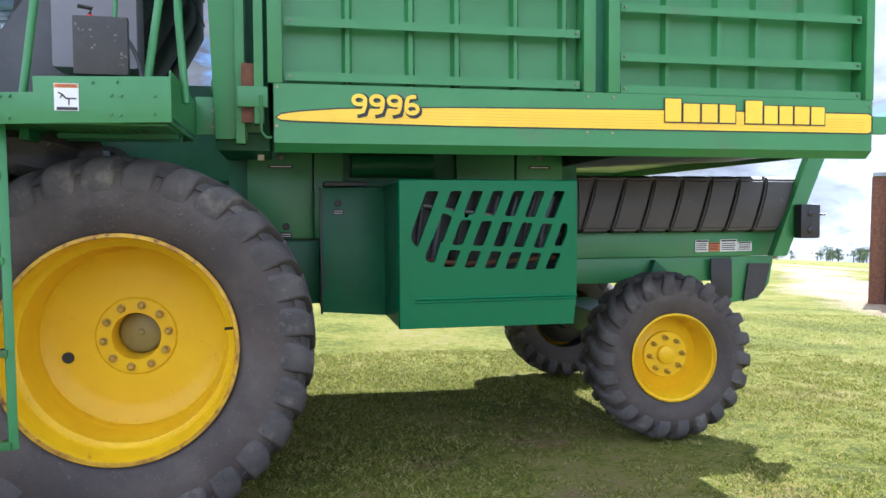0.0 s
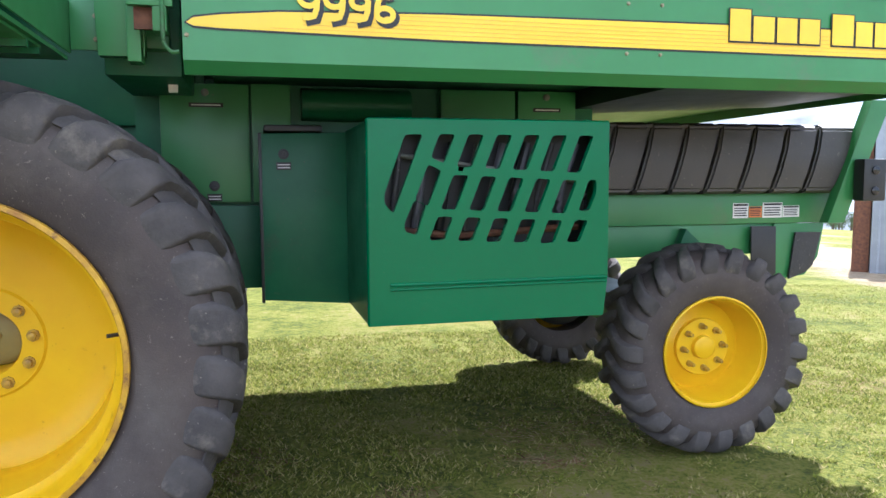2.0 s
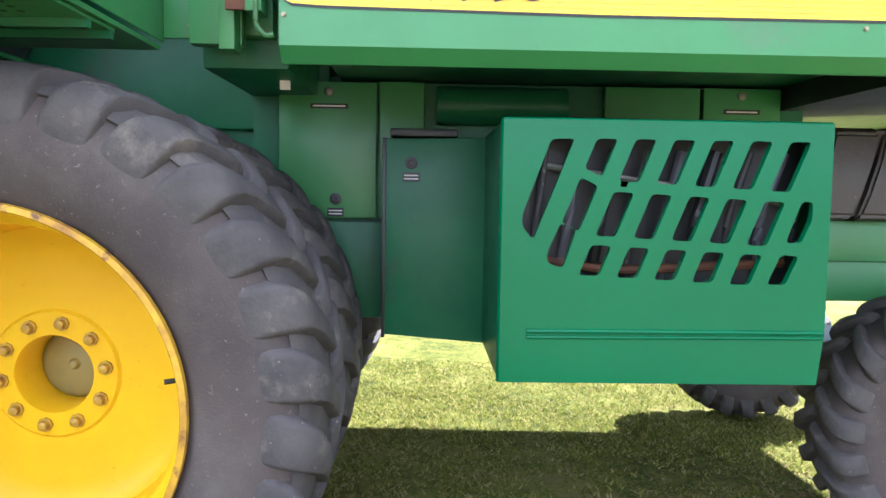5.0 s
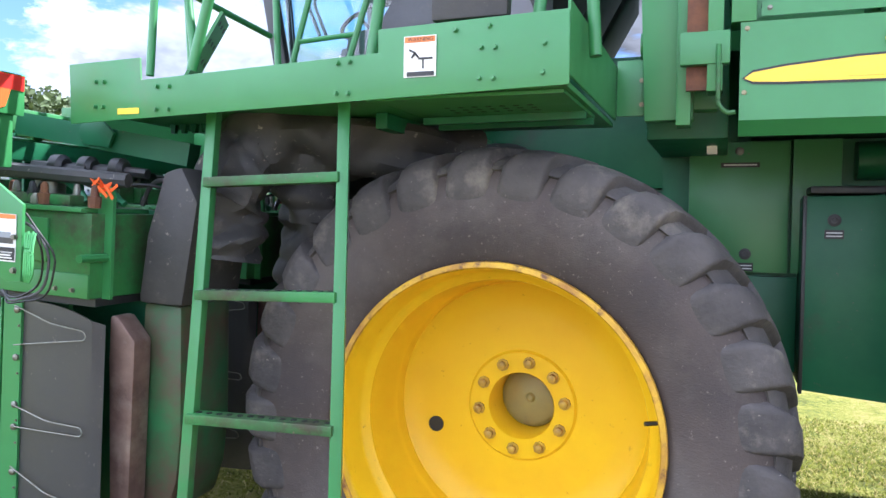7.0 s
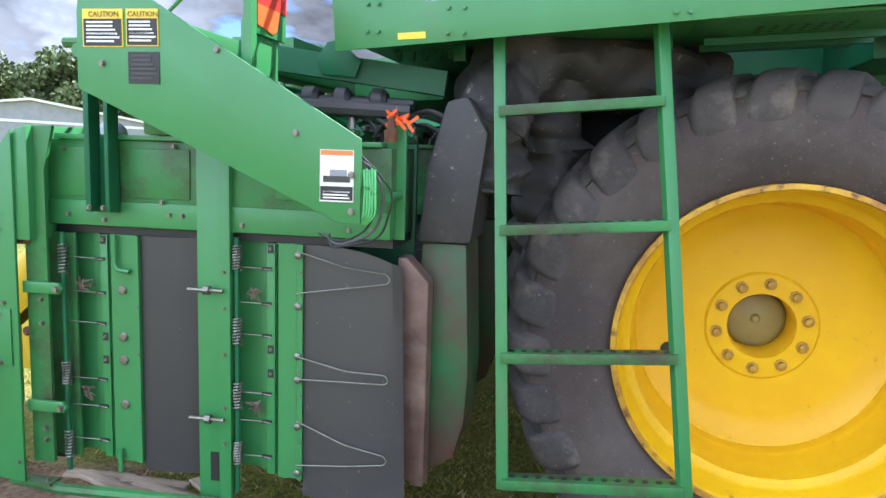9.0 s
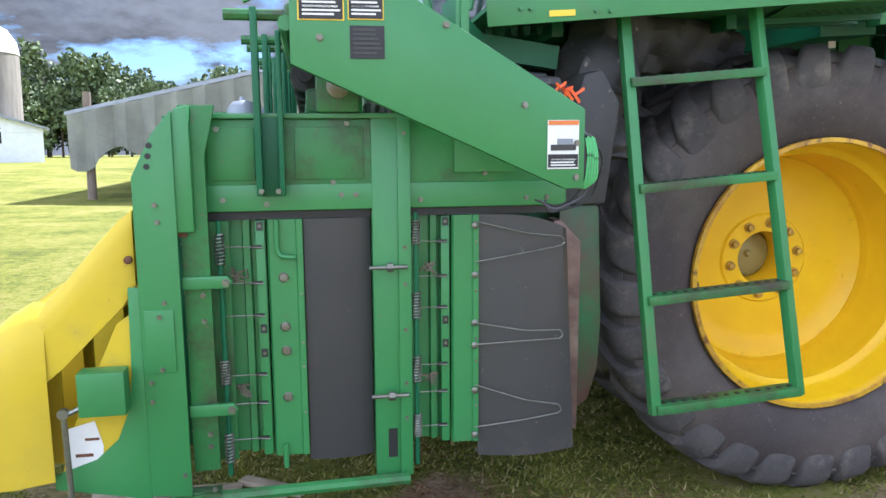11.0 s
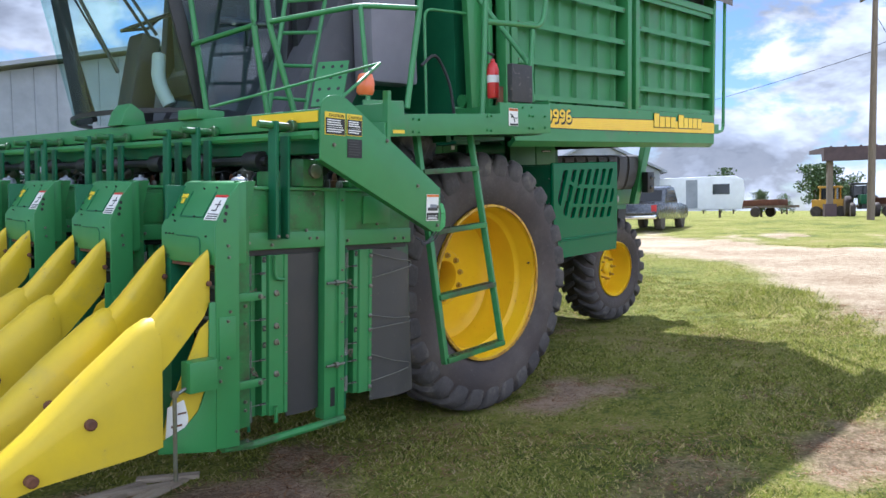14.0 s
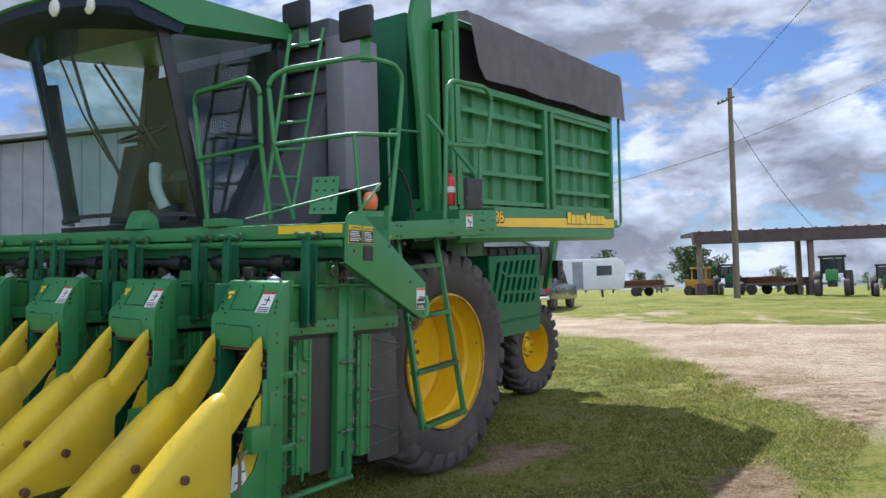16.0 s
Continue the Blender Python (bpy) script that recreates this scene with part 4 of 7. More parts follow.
    tube(bm, [(CX0 + 0.09, CY - 0.002, CZ0 + 0.17), (CX1 - 0.01, CY - 0.002, CZ0 + 0.172)], 0.008, 8)
    tube(bm, [(CX0 + 0.09, CY - 0.001, CZ0 + 0.15), (CX1 - 0.01, CY - 0.001, CZ0 + 0.155)], 0.006, 8)
    part("crease", bm, PLASTIC_GREEN, root)
    bm = bmx(); box(bm, CX0 + 0.03, CX1 - 0.03, CY + 0.16, CY + 0.18, 1.1, CZ1 - 0.03)
    part("radiator_screen", bm, BLACK, root, "dark screen behind the slots")
    for k in range(9):
        bm = bmx()
        tube(bm, [(CX0 + 0.1 + 0.12 * k, CY + 0.14, 1.12 + 0.05 * (k % 3)), (CX0 + 0.13 + 0.11 * k, CY + 0.10, 1.35), (CX0 + 0.16 + 0.12 * k, CY + 0.12, 1.6)], 0.014 + 0.004 * (k % 3), bend=0.1)
        part("hose", bm, (DUCT_DARK, DUCT, BLACK)[k % 3], root)
    bm = bmx(); tube(bm, [(CX0 + 0.06, CY + 0.12, 1.56), (CX1 - 0.1, CY + 0.10, 1.43)], 0.012)
    part("cable", bm, STEEL, root)
    bm = bmx(); tube(bm, [(CX0 + 0.06, CY + 0.13, 1.24), (1.9, CY + 0.09, 1.20), (CX1 - 0.1, CY + 0.12, 1.23)], 0.016, bend=0.1)
    part("cable", bm, RUST, root)
    # drawn at the works, then set at its place on the hull
    fit = Matrix.Translation((1.475, -0.25, 0.903)) @ Matrix.Diagonal((0.982, 1.0, 1.021, 1.0)) @ Matrix.Translation((-CX0, -CY, -CZ0))
    for ch in root.children:
        ch.data.transform(fit)
    return root


engine_cover()
bm = bmx(); prism(bm, [(1.052, 0.928), (1.484, 0.893), (1.484, 1.762), (1.052, 1.752)], 0.46, 0.95, "y")
part("tool_box", bm, GREEN_DARK, picker, "dark green box beside the engine cover", bevel=0.008)
bm = bmx(); box(bm, 1.045, 1.06, 0.452, 0.50, 0.915, 1.755)
part("box_hinge", bm, BLACK, picker, "black hinge strip", bevel=0.003)
bm = bmx(); box(bm, 1.075, 1.36, 0.49, 0.92, 1.765, 1.797)
part("box_lid", bm, BLACK, picker, bevel=0.008)

# chassis behind the wheels, doors under the sill
bm = bmx(); box(bm, -0.9, 1.04, 0.80, 0.88, 1.0, 2.05)
part("chassis_wall", bm, GREEN_DARK, picker)
bm = bmx(); box(bm, 0.45, 2.95, 0.74, 2 * MID - 0.74, 1.05, 2.02)
part("engine_bay", bm, GREEN_DARK, picker)
for xa, xb, za, zb in ((0.574, 1.006, 1.412, 2.012), (1.018, 1.217, 1.412, 2.018), (2.023, 2.452, 1.62, 2.014), (2.468, 2.818, 1.64, 2.016)):
    bm = bmx(); box(bm, xa, xb, 0.68, 0.738, za, zb)
    part("service_door", bm, GREEN, picker, "green service door under the basket", bevel=0.006)
for xa, xb, zz, xk, zk in ((0.713, 0.880, 1.905, 0.793, 1.968), (2.559, 2.722, 1.911, 2.638, 1.982)):
    bm = bmx(); box(bm, xa, xb, 0.674, 0.679, zz - 0.011, zz + 0.011)
    part("door_label", bm, LABEL_BLACK, picker)
    bm = bmx(); box(bm, xa + 0.012, xb - 0.012, 0.6725, 0.6735, zz - 0.003, zz + 0.003)
    part("label_bar", bm, WHITE, picker)
    bm = bmx(); lathe(bm, [(0.019, 0.679), (0.019, 0.67), (0.013, 0.666), (0.001, 0.666)], (xk, 0, zk), 12)
    part("door_lock", bm, STEEL, picker)
for x, z, y in ((0.826, 1.496, 0.679), (1.165, 1.652, 0.459)):
    bm = bmx(); lathe(bm, [(0.026, y), (0.026, y - 0.006), (0.019, y - 0.008), (0.012, y - 0.008), (0.010, y - 0.003), (0.001, y - 0.003)], (x, 0, z), 20)
    part("latch", bm, BLACK, picker, "black round latch")
    bm = bmx(); box(bm, x - 0.036, x + 0.036, y - 0.008, y - 0.001, z - 0.078, z - 0.040)
    part("latch_label", bm, LABEL_BLACK, picker)
    for dz in (0.052, 0.066):
        bm = bmx(); box(bm, x - 0.03, x + 0.03, y - 0.0095, y - 0.0085, z - dz - 0.003, z - dz + 0.002)
        part("label_bar", bm, WHITE, picker)
bm = bmx(); box(bm, 0.50, 1.05, 0.70, 0.739, 0.96, 1.395)
part("lower_panel", bm, GREEN_DARK, picker, bevel=0.006)
bm = bmx(); tube(bm, [(1.272, 0.70, 1.918), (1.85, 0.70, 1.918)], 0.085, 20)
part("air_pipe", bm, GREEN_DARK, picker)

bm = bmx(); box(bm, -0.6, 0.79, 0.75, 2 * MID - 0.75, 1.80, 2.45)
part("fan_housing", bm, GREEN_DARK, picker, "dark green fan housing", bevel=0.02)
# added black box: closes and darkens the gap behind the front tyres
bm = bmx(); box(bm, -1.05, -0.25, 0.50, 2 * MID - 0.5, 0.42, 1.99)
part("final_drive", bm, BLACK, picker, "black box added to darken the gap between the front wheels", bevel=0.02)
bm = bmx(); box(bm, -0.25, 0.7, 0.52, 0.62, 0.55, 1.0)
part("lower_guard", bm, GREEN_DARK, picker, bevel=0.02)
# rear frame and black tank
# black sheet added so that the basket underside stays dark
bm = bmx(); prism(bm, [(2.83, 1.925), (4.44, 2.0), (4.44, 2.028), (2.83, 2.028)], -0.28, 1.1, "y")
part("under_pan", bm, BLACK, picker, "black sheet added to darken the basket underside")
bm = bmx(); box(bm, 2.5, 4.85, 0.89, 1.02, 1.228, 1.43)
part("frame_beam", bm, GREEN, picker, bevel=0.01)
bm = bmx(); box(bm, 2.5, 4.50, 0.92, 0.98, 1.03, 1.227)
part("frame_web", bm, GREEN, picker, bevel=0.006)
bm = bmx(); box(bm, 3.40, 3.80, 0.72, 2.55, 0.52, 0.74)
part("rear_axle", bm, GREEN_DARK, picker, bevel=0.02)
bm = bmx(); prism(bm, [(4.33, 1.226), (4.72, 1.226), (4.68, 1.0), (4.58, 0.88), (4.33, 0.85)], 0.90, 0.915, "y")
part("rear_plate", bm, GREEN, picker, bevel=0.004)
bm = bmx(); prism(bm, [(4.142, 1.213), (4.326, 1.211), (4.335, 0.90), (4.27, 0.86), (4.15, 0.90)], 0.872, 0.885, "y")
part("dark_plate", bm, BLACK, picker, "dark plate under the frame", bevel=0.003)
bm = bmx(); prism(bm, [(4.478, 1.168), (4.674, 1.165), (4.619, 0.946), (4.56, 0.90), (4.433, 0.858)], 0.870, 0.885, "y")
part("dark_plate", bm, DUCT_DARK, picker, bevel=0.003)
bm = bmx(); prism(bm, [(3.60, 1.095), (3.78, 1.095), (3.648, 1.21)], 0.84, 0.915, "y")
part("stop_bracket", bm, GREEN_DARK, picker, "small triangular bracket", bevel=0.006)


def tank():
    bm = bmx(); box(bm, 2.97, 4.84, 0.80, 1.40, 1.45, 1.85)
    body = part("water_tank", bm, TANK, picker, "black ribbed plastic tank, scuffed and dusty")
    pts = [(0.80, 1.425), (0.765, 1.45), (0.748, 1.56), (0.748, 1.70), (0.775, 1.835), (0.82, 1.865), (1.4, 1.865), (1.4, 1.425)]
    for k in range(8):
        x = 2.765 + k * 0.240
        bm = bmx()
        lo = [bm.verts.new((max(2.965, x + (z - 1.425) * 0.29), y, z)) for y, z in pts]
        hi = [bm.verts.new((min(4.87, x + 0.216 + (z - 1.425) * 0.29 + (0.12 if k == 7 else 0)), y, z)) for y, z in pts]
        fs = [bm.faces.new(lo), bm.faces.new(hi[::-1])]
        for i in range(len(pts)):
            fs.append(bm.faces.new((lo[i], hi[i], hi[(i + 1) % len(pts)], lo[(i + 1) % len(pts)])))
        bmesh.ops.recalc_face_normals(bm, faces=fs)
        bmesh.ops.bevel(bm, geom=bm.edges[:], offset=0.014, segments=2, affect="EDGES")
        part("tank_rib", bm, TANK, body)


tank()
bm = bmx(); prism(bm, [(4.88, 2.02), (5.03, 2.02), (4.70, 1.235), (4.575, 1.235)], 0.70, 0.78, "y")
part("rear_strut", bm, GREEN, picker, bevel=0.006)
bm = bmx(); box(bm, 4.745, 4.915, 0.60, 0.69, 1.375, 1.64)
lamp = part("tail_lamp", bm, BLACK, picker, "black tail lamp housing", bevel=0.012)
for z in (1.44, 1.57):
    bm = bmx(); lathe(bm, [(0.028, 0.599), (0.028, 0.592), (0.020, 0.588), (0.001, 0.587)], (4.83, 0, z), 16)
    part("lens", bm, DARK_GLASS, lamp)
bm = bmx(); tube(bm, [(4.90, 0.64, 1.56), (4.97, 0.62, 1.56)], 0.008)
part("lamp_stub", bm, BLACK, lamp)

# ---- platform, ladder, rails ----
FY = -1.04


def platform():
    root = new("platform"); root.parent = picker
    tagged(root, "green access platform with a folded ladder")
    pts = [W(-1.508, 0, 1.89), W(0.235, 0, 2.028), W(0.222, 0, 2.231), W(-0.343, 0, 2.187), W(-0.338, 0, 2.119), W(-1.21, 0, 2.042), W(-1.218, 0, 2.117), W(-1.524, 0, 2.095)]
    bm = bmx(); prism(bm, [(p.x, p.z) for p in pts], FY, FY + 0.008, "y")
    part("face_plate", bm, GREEN, root, bevel=0.002)
    bm = bmx(); box(bm, -1.415, -0.30, FY + 0.01, 0.35, 1.992, 2.007)
    part("deck", bm, GREEN, root)
    bm = bmx(); box(bm, -0.298, 0.325, FY + 0.01, -0.11, 1.992, 2.007)
    part("deck_end", bm, GREEN, root)
    bm = bmx(); box(bm, 0.327, 0.335, FY + 0.009, -0.10, 2.02, 2.222)
    part("end_plate", bm, GREEN, root)
    bm = bmx(); box(bm, 0.337, 0.447, -0.112, -0.098, 2.033, 2.245)
    part("end_bracket", bm, GREEN, root, bevel=0.003)
    for z in (2.075, 2.165):
        bm = bmx(); hexbolt(bm, (0.43, -0.112, z), 0.010, 0.012)
        part("bracket_bolt", bm, ZINC, root)
    bm = bmx(); box(bm, 0.40, 0.70, -0.097, 0.0, 2.05, 2.168)
    part("bracket_arm", bm, GREEN, root, bevel=0.005)
    for k in range(11):
        bm = bmx(); prism(bm, [(-1.34 + 0.05 * k, 1.99), (-1.312 + 0.05 * k, 1.99), (-1.318 + 0.05 * k, 1.955), (-1.334 + 0.05 * k, 1.955)], -0.62, -0.60, "y")
        part("deck_tooth", bm, GREEN_DARK, root)
    for x in (-1.1, -0.75, -0.4):
        bm = bmx(); box(bm, x, x + 0.045, FY + 0.34, 0.3, 1.935, 1.991)
        part("cross_member", bm, GREEN_DARK, root, bevel=0.004)
    bm = bmx(); prism(bm, [(-0.30, -0.98), (0.31, -0.98), (0.31, -0.45), (-0.12, -0.45)], 1.980, 1.990, "z")
    under = part("under_plate", bm, GREEN, root, "perforated green tray under the platform")
    for a in range(7):
        for c in range(3):
            bm = bmx(); lathe(bm, [(0.010, 1.9795), (0.010, 1.9785)], (-0.10 + 0.045 * a, -0.80 + 0.05 * c, 0), 8, "z")
            part("tray_hole", bm, LABEL_BLACK, under)
    for y in (-0.62, -0.47):
        bm = bmx(); tube(bm, [(-0.25, y, 1.965), (0.31, y, 1.968)], 0.01, wide=(0.012, 0.012))
        part("tray_rib", bm, GREEN_DARK, root)
    return root


platform()


def ladder():
    root = new("ladder"); root.parent = picker
    tagged(root, "green steel boarding ladder")
    rail = ((-0.999, -1.0, 1.914), (-0.907, -1.125, 0.485)), ((-0.505, -1.0, 1.952), (-0.358, -1.125, 0.53))
    for a, b in rail:
        bm = bmx(); tube(bm, [W(*a), W(*b)], 0.02, wide=(0.019, 0.019))
        part("ladder_rail", bm, GREEN, root, bevel=0.004)
    for f in (0.17, 0.432, 0.711, 0.985):
        a = W(*rail[0][0]).lerp(W(*rail[0][1]), f)
        b = W(*rail[1][0]).lerp(W(*rail[1][1]), f)
        bm = bmx()
        d = (b - a)
        for s in (0,):
            tube(bm, [a, b], 0.02, wide=(0.035, 0.016))
        part("rung", bm, GREEN_WORN, root, bevel=0.003)
        for k in range(13):
            p = a + d * (k + 0.8) / 13.6
            bm = bmx(); lathe(bm, [(0.010, p.z + 0.014), (0.010, p.z + 0.019), (0.006, p.z + 0.019)], (p.x, p.y, 0), 8, "z")
            part("grip", bm, BLACK, root)
    return root


ladder()


def rail(name, pts, r=0.019, bend=0.08, mat=None, label=""):
    bm = bmx(); tube(bm, [W(*p) for p in pts], r, 10, bend)
    return part(name, bm, mat or GREEN, picker, label)


rail("hand_rail", [(-1.62, 0.37, 2.05), (-1.74, 0.37, 3.02), (-1.76, 0.30, 3.07), (-1.76, -0.30, 3.07), (-1.72, -0.36, 2.98), (-1.70, -0.34, 2.56), (-1.62, -0.34, 2.05)], label="green tube hand rail")
rail("hand_rail", [(-1.72, 0.36, 2.57), (-1.70, -0.34, 2.57)], 0.016)
rail("hand_rail", [(-1.50, -0.45, 2.05), (-1.64, -0.42, 2.55), (-1.68, -0.40, 3.05), (-1.60, -0.50, 3.13), (-1.25, -0.93, 3.22), (-0.98, -1.02, 3.20), (-0.90, -1.02, 3.12), (-0.966, -1.02, 2.667), (-1.09, -1.02, 2.05)])
rail("hand_rail", [(-1.65, -0.44, 2.58), (-1.36, -0.93, 2.63), (-0.966, -1.02, 2.667)], 0.016)
rail("hand_rail", [(-1.36, -0.93, 2.63), (-1.33, -0.95, 2.05)], 0.015)
rail("hand_rail", [(-0.41, -1.03, 2.05), (-0.33, -1.03, 3.16), (-0.24, -1.03, 3.24), (0.28, -1.03, 3.29), (0.38, -1.03, 3.20), (0.28, -1.03, 2.76), (-0.35, -1.03, 2.69)], bend=0.1)
rail("hand_rail", [(0.16, -1.03, 2.72), (0.11, -1.03, 2.18)])
rail("hand_rail", [(0.27, -0.95, 2.1), (0.22, -0.95, 2.5), (0.12, -0.5, 3.1)])
rail("hand_rail", [(-0.2, -0.3, 2.1), (-0.2, -0.3, 2.95), (0.3, -0.3, 3.0)], 0.012)

# ---- basket front, posts and ducts behind the cab ----
bm = bmx(); prism(bm, [(0.45, 2.0), (0.62, 2.0), (0.62, 4.25), (0.40, 4.30), (0.30, 4.0), (0.40, 3.2)], -0.20, -0.14, "y")
part("basket_front_plate", bm, GREEN, picker, bevel=0.004)
for x, y, z0, z1 in ((0.565, -0.28, 1.97, 3.95), (0.668, -0.37, 2.07, 3.95)):
    bm = bmx(); box(bm, x, x + 0.05, y, y + 0.10, z0, z1)
    part("front_post", bm, GREEN, picker, bevel=0.004)
bm = bmx(); tube(bm, [(0.425, -0.10, 2.295), (0.565, -0.10, 2.295)], 0.05, 20)
part("pivot_tube", bm, GREEN, picker)
bm = bmx(); box(bm, 0.58, 0.74, -0.375, -0.34, 2.16, 2.27)
part("latch_plate", bm, GREEN, picker, bevel=0.004)
bm = bmx(); box(bm, 0.60, 0.70, -0.338, -0.32, 2.08, 2.40)
part("rusty_plate", bm, RUST, picker)
bm = bmx(); tube(bm, [(0.705, -0.39, 2.22), (0.705, -0.39, 2.02), (0.735, -0.39, 1.99), (0.76, -0.39, 1.995)], 0.008, bend=0.03)
part("latch_hook", bm, GREEN_WORN, picker)
bm = bmx(); box(bm, 0.66, 0.70, 0.24, 0.244, 1.915, 1.985)
part("paper_tag", bm, WHITE, picker, "small white tag")


def suction_duct(y, mat, name="suction_duct"):
    prof = [(-1.15, 2.05), (-0.60, 2.02), (-0.10, 2.75), (0.12, 3.15), (0.12, 3.95), (-0.35, 3.95), (-0.40, 3.20), (-0.80, 2.62)]
    bm = bmx(); prism(bm, prof, y, y + 0.52, "y")
    d = part(name, bm, mat, picker, "dark grey air duct up to the basket", bevel=0.03)
    for k in (1, 2, 3):
        bm = bmx(); box(bm, -0.42, 0.13, y - 0.006, y + 0.526, 3.05 + 0.22 * k, 3.065 + 0.22 * k)
        part("duct_seam", bm, DUCT_DARK, d)


for k in range(4):
    suction_duct(0.22 + 0.62 * k, DUCT)
bm = bmx(); box(bm, -0.44, 0.02, -0.02, 0.2, 2.4, 3.75)
part("duct_panel", bm, material("light_duct", (0.20, 0.19, 0.22), 0.55, second=(0.15, 0.14, 0.165), scale=2, amount=0.8, bump=0.05), picker, "pale grey duct panel", bevel=0.03)
bm = bmx(); tube(bm, [(-0.22, -0.30, 2.5), (-0.05, -0.28, 2.62), (0.08, -0.3, 2.4), (0.1, -0.32, 2.15)], 0.012, bend=0.1)
part("cable", bm, BLACK, picker)


def extinguisher():
    root = new("fire_extinguisher"); root.parent = picker
    p = W(-0.165, -0.925, 2.35)
    bm = bmx(); lathe(bm, [(0.01, p.z - 0.14), (0.038, p.z - 0.135), (0.042, p.z - 0.12), (0.042, p.z + 0.06), (0.03, p.z + 0.10), (0.016, p.z + 0.11), (0.016, p.z + 0.13)], (p.x, p.y, 0), 20, "z")
    part("bottle", bm, RED, root, "red bottle")
    bm = bmx(); lathe(bm, [(0.0432, p.z - 0.03), (0.0432, p.z + 0.02)], (p.x, p.y, 0), 20, "z")
    part("paper_band", bm, WHITE, root)
    bm = bmx(); tube(bm, [(p.x, p.y, p.z + 0.13), (p.x + 0.01, p.y, p.z + 0.16), (p.x - 0.05, p.y, p.z + 0.17)], 0.010)
    part("lever", bm, BLACK, root)
    a, b = W(-0.185, -1.02, 2.17), W(0.03, -0.975, 2.44)
    bm = bmx(); box(bm, a.x, b.x, -1.02, -0.975, a.z, b.z)
    part("document_box", bm, DUCT_DARK, root, "black box beside it", bevel=0.008)


extinguisher()


# ---- cab ----
def cab():
    root = new("cab"); root.parent = picker
    tagged(root, "glazed operator cab with black frame and green roof")
    near, far = 0.45, 2.35
    n = 12

    def bow(u, x_end, x_mid):
        return x_end + (x_mid - x_end) * (1 - (2 * u - 1) ** 2) ** 0.8

    def sheet(lo_end, lo_mid, hi_end, hi_mid, z0, z1, off=0.0):
        bm = bmx()
        lo = [bm.verts.new(W(bow(i / n, lo_end, lo_mid) + off, near + (far - near) * i / n, z0 + 0.06 * i / n)) for i in range(n + 1)]
        hi = [bm.verts.new(W(bow(i / n, hi_end, hi_mid) + off, near + (far - near) * i / n, z1 + 0.20 * i / n)) for i in range(n + 1)]
        for i in range(n):
            bm.faces.new((lo[i], lo[i + 1], hi[i + 1], hi[i]))
        bmesh.ops.solidify(bm, geom=bm.faces[:], thickness=0.006)
        return bm
    w = part("windscreen", sheet(-1.60, -2.02, -1.95, -2.36, 2.17, 3.52), CAB_GLASS, root, "curved green-tinted windscreen")
    w.visible_shadow = False
    bm = bmx()
    pts = [W(-1.60, near, 2.17), W(-0.92, near, 2.17), W(-0.78, near, 3.72), W(-1.95, near, 3.52)]
    f = [bm.verts.new(p) for p in pts]
    bm.faces.new(f)
    bmesh.ops.solidify(bm, geom=bm.faces[:], thickness=0.006)
    g = part("door_glass", bm, CAB_GLASS, root, "tinted side window"); g.visible_shadow = False
    bm = bmx()
    pts = [W(-1.56, far, 2.24), W(-0.92, far, 2.24), W(-0.80, far, 3.84), W(-1.92, far, 3.72)]
    bm.faces.new([bm.verts.new(p) for p in pts])
    bmesh.ops.solidify(bm, geom=bm.faces[:], thickness=0.006)
    g = part("door_glass", bm, CAB_GLASS, root); g.visible_shadow = False
    for y, dz in ((near, 0), (far, 0.16)):
        for a, b, r in (((-1.60, 2.10 + dz), (-1.96, 3.56 + dz), 0.030), ((-0.93, 2.10 + dz), (-0.77, 3.78 + dz), 0.05)):
            bm = bmx(); tube(bm, [W(a[0], y, a[1]), W((a[0] + b[0]) / 2 - 0.015, y - 0.01, (a[1] + b[1]) / 2), W(b[0], y, b[1])], r, wide=(r * 0.7, r * 1.5))
            part("cab_pillar", bm, BLACK, root, bevel=0.008)
    bm = bmx()
    tube(bm, [W(bow(i / n, -1.60, -2.02) - 0.01, near + (far - near) * i / n, 2.155 + 0.06 * i / n) for i in range(n + 1)], 0.02, wide=(0.014, 0.016))
    part("cab_base", bm, BLACK, root)
    def bowed(profile, y0, y1):
        """A slab across the cab whose front edge is bowed forward in the middle."""
        bm = bmx()
        rings = []
        for i in range(17):
            u = i / 16
            e = 1 - (1 - (2 * u - 1) ** 2) ** 0.6
            rings.append([bm.verts.new(W(x + 0.30 * e * min(1, max(0, (-1.75 - x) / 0.7)), y0 + (y1 - y0) * u, z + 0.06 * (x < -2.0) + 0.16 * u)) for x, z in profile])
        m = len(profile)
        for r0, r1 in zip(rings, rings[1:]):
            for k in range(m):
                bm.faces.new((r0[k], r0[(k + 1) % m], r1[(k + 1) % m], r1[k]))
        bm.faces.new(rings[0]); bm.faces.new(rings[-1][::-1])
        bmesh.ops.recalc_face_normals(bm, faces=bm.faces[:])
        return bm
    part("cab_roof", bowed(((-2.58, 3.615), (-2.60, 3.63), (-2.48, 3.69), (-1.9, 3.83), (-0.72, 3.90), (-0.68, 3.80), (-0.75, 3.755), (-1.9, 3.60)), near - 0.10, far + 0.10), GREEN, root, "green cab roof")
    part("visor", bowed(((-2.36, 3.475), (-2.52, 3.49), (-2.58, 3.54), (-2.58, 3.612), (-2.40, 3.63), (-1.86, 3.595), (-1.92, 3.525)), near - 0.08, far + 0.08), VISOR, root, "black lamp visor")
    for y in (0.62, 0.92, 1.88, 2.18):
        e = 1 - (1 - ((y - near) / (far - near) * 2 - 1) ** 2) ** 0.6
        p = W(-2.575 + 0.30 * e, y, 3.615 + 0.16 * (y - near) / (far - near))
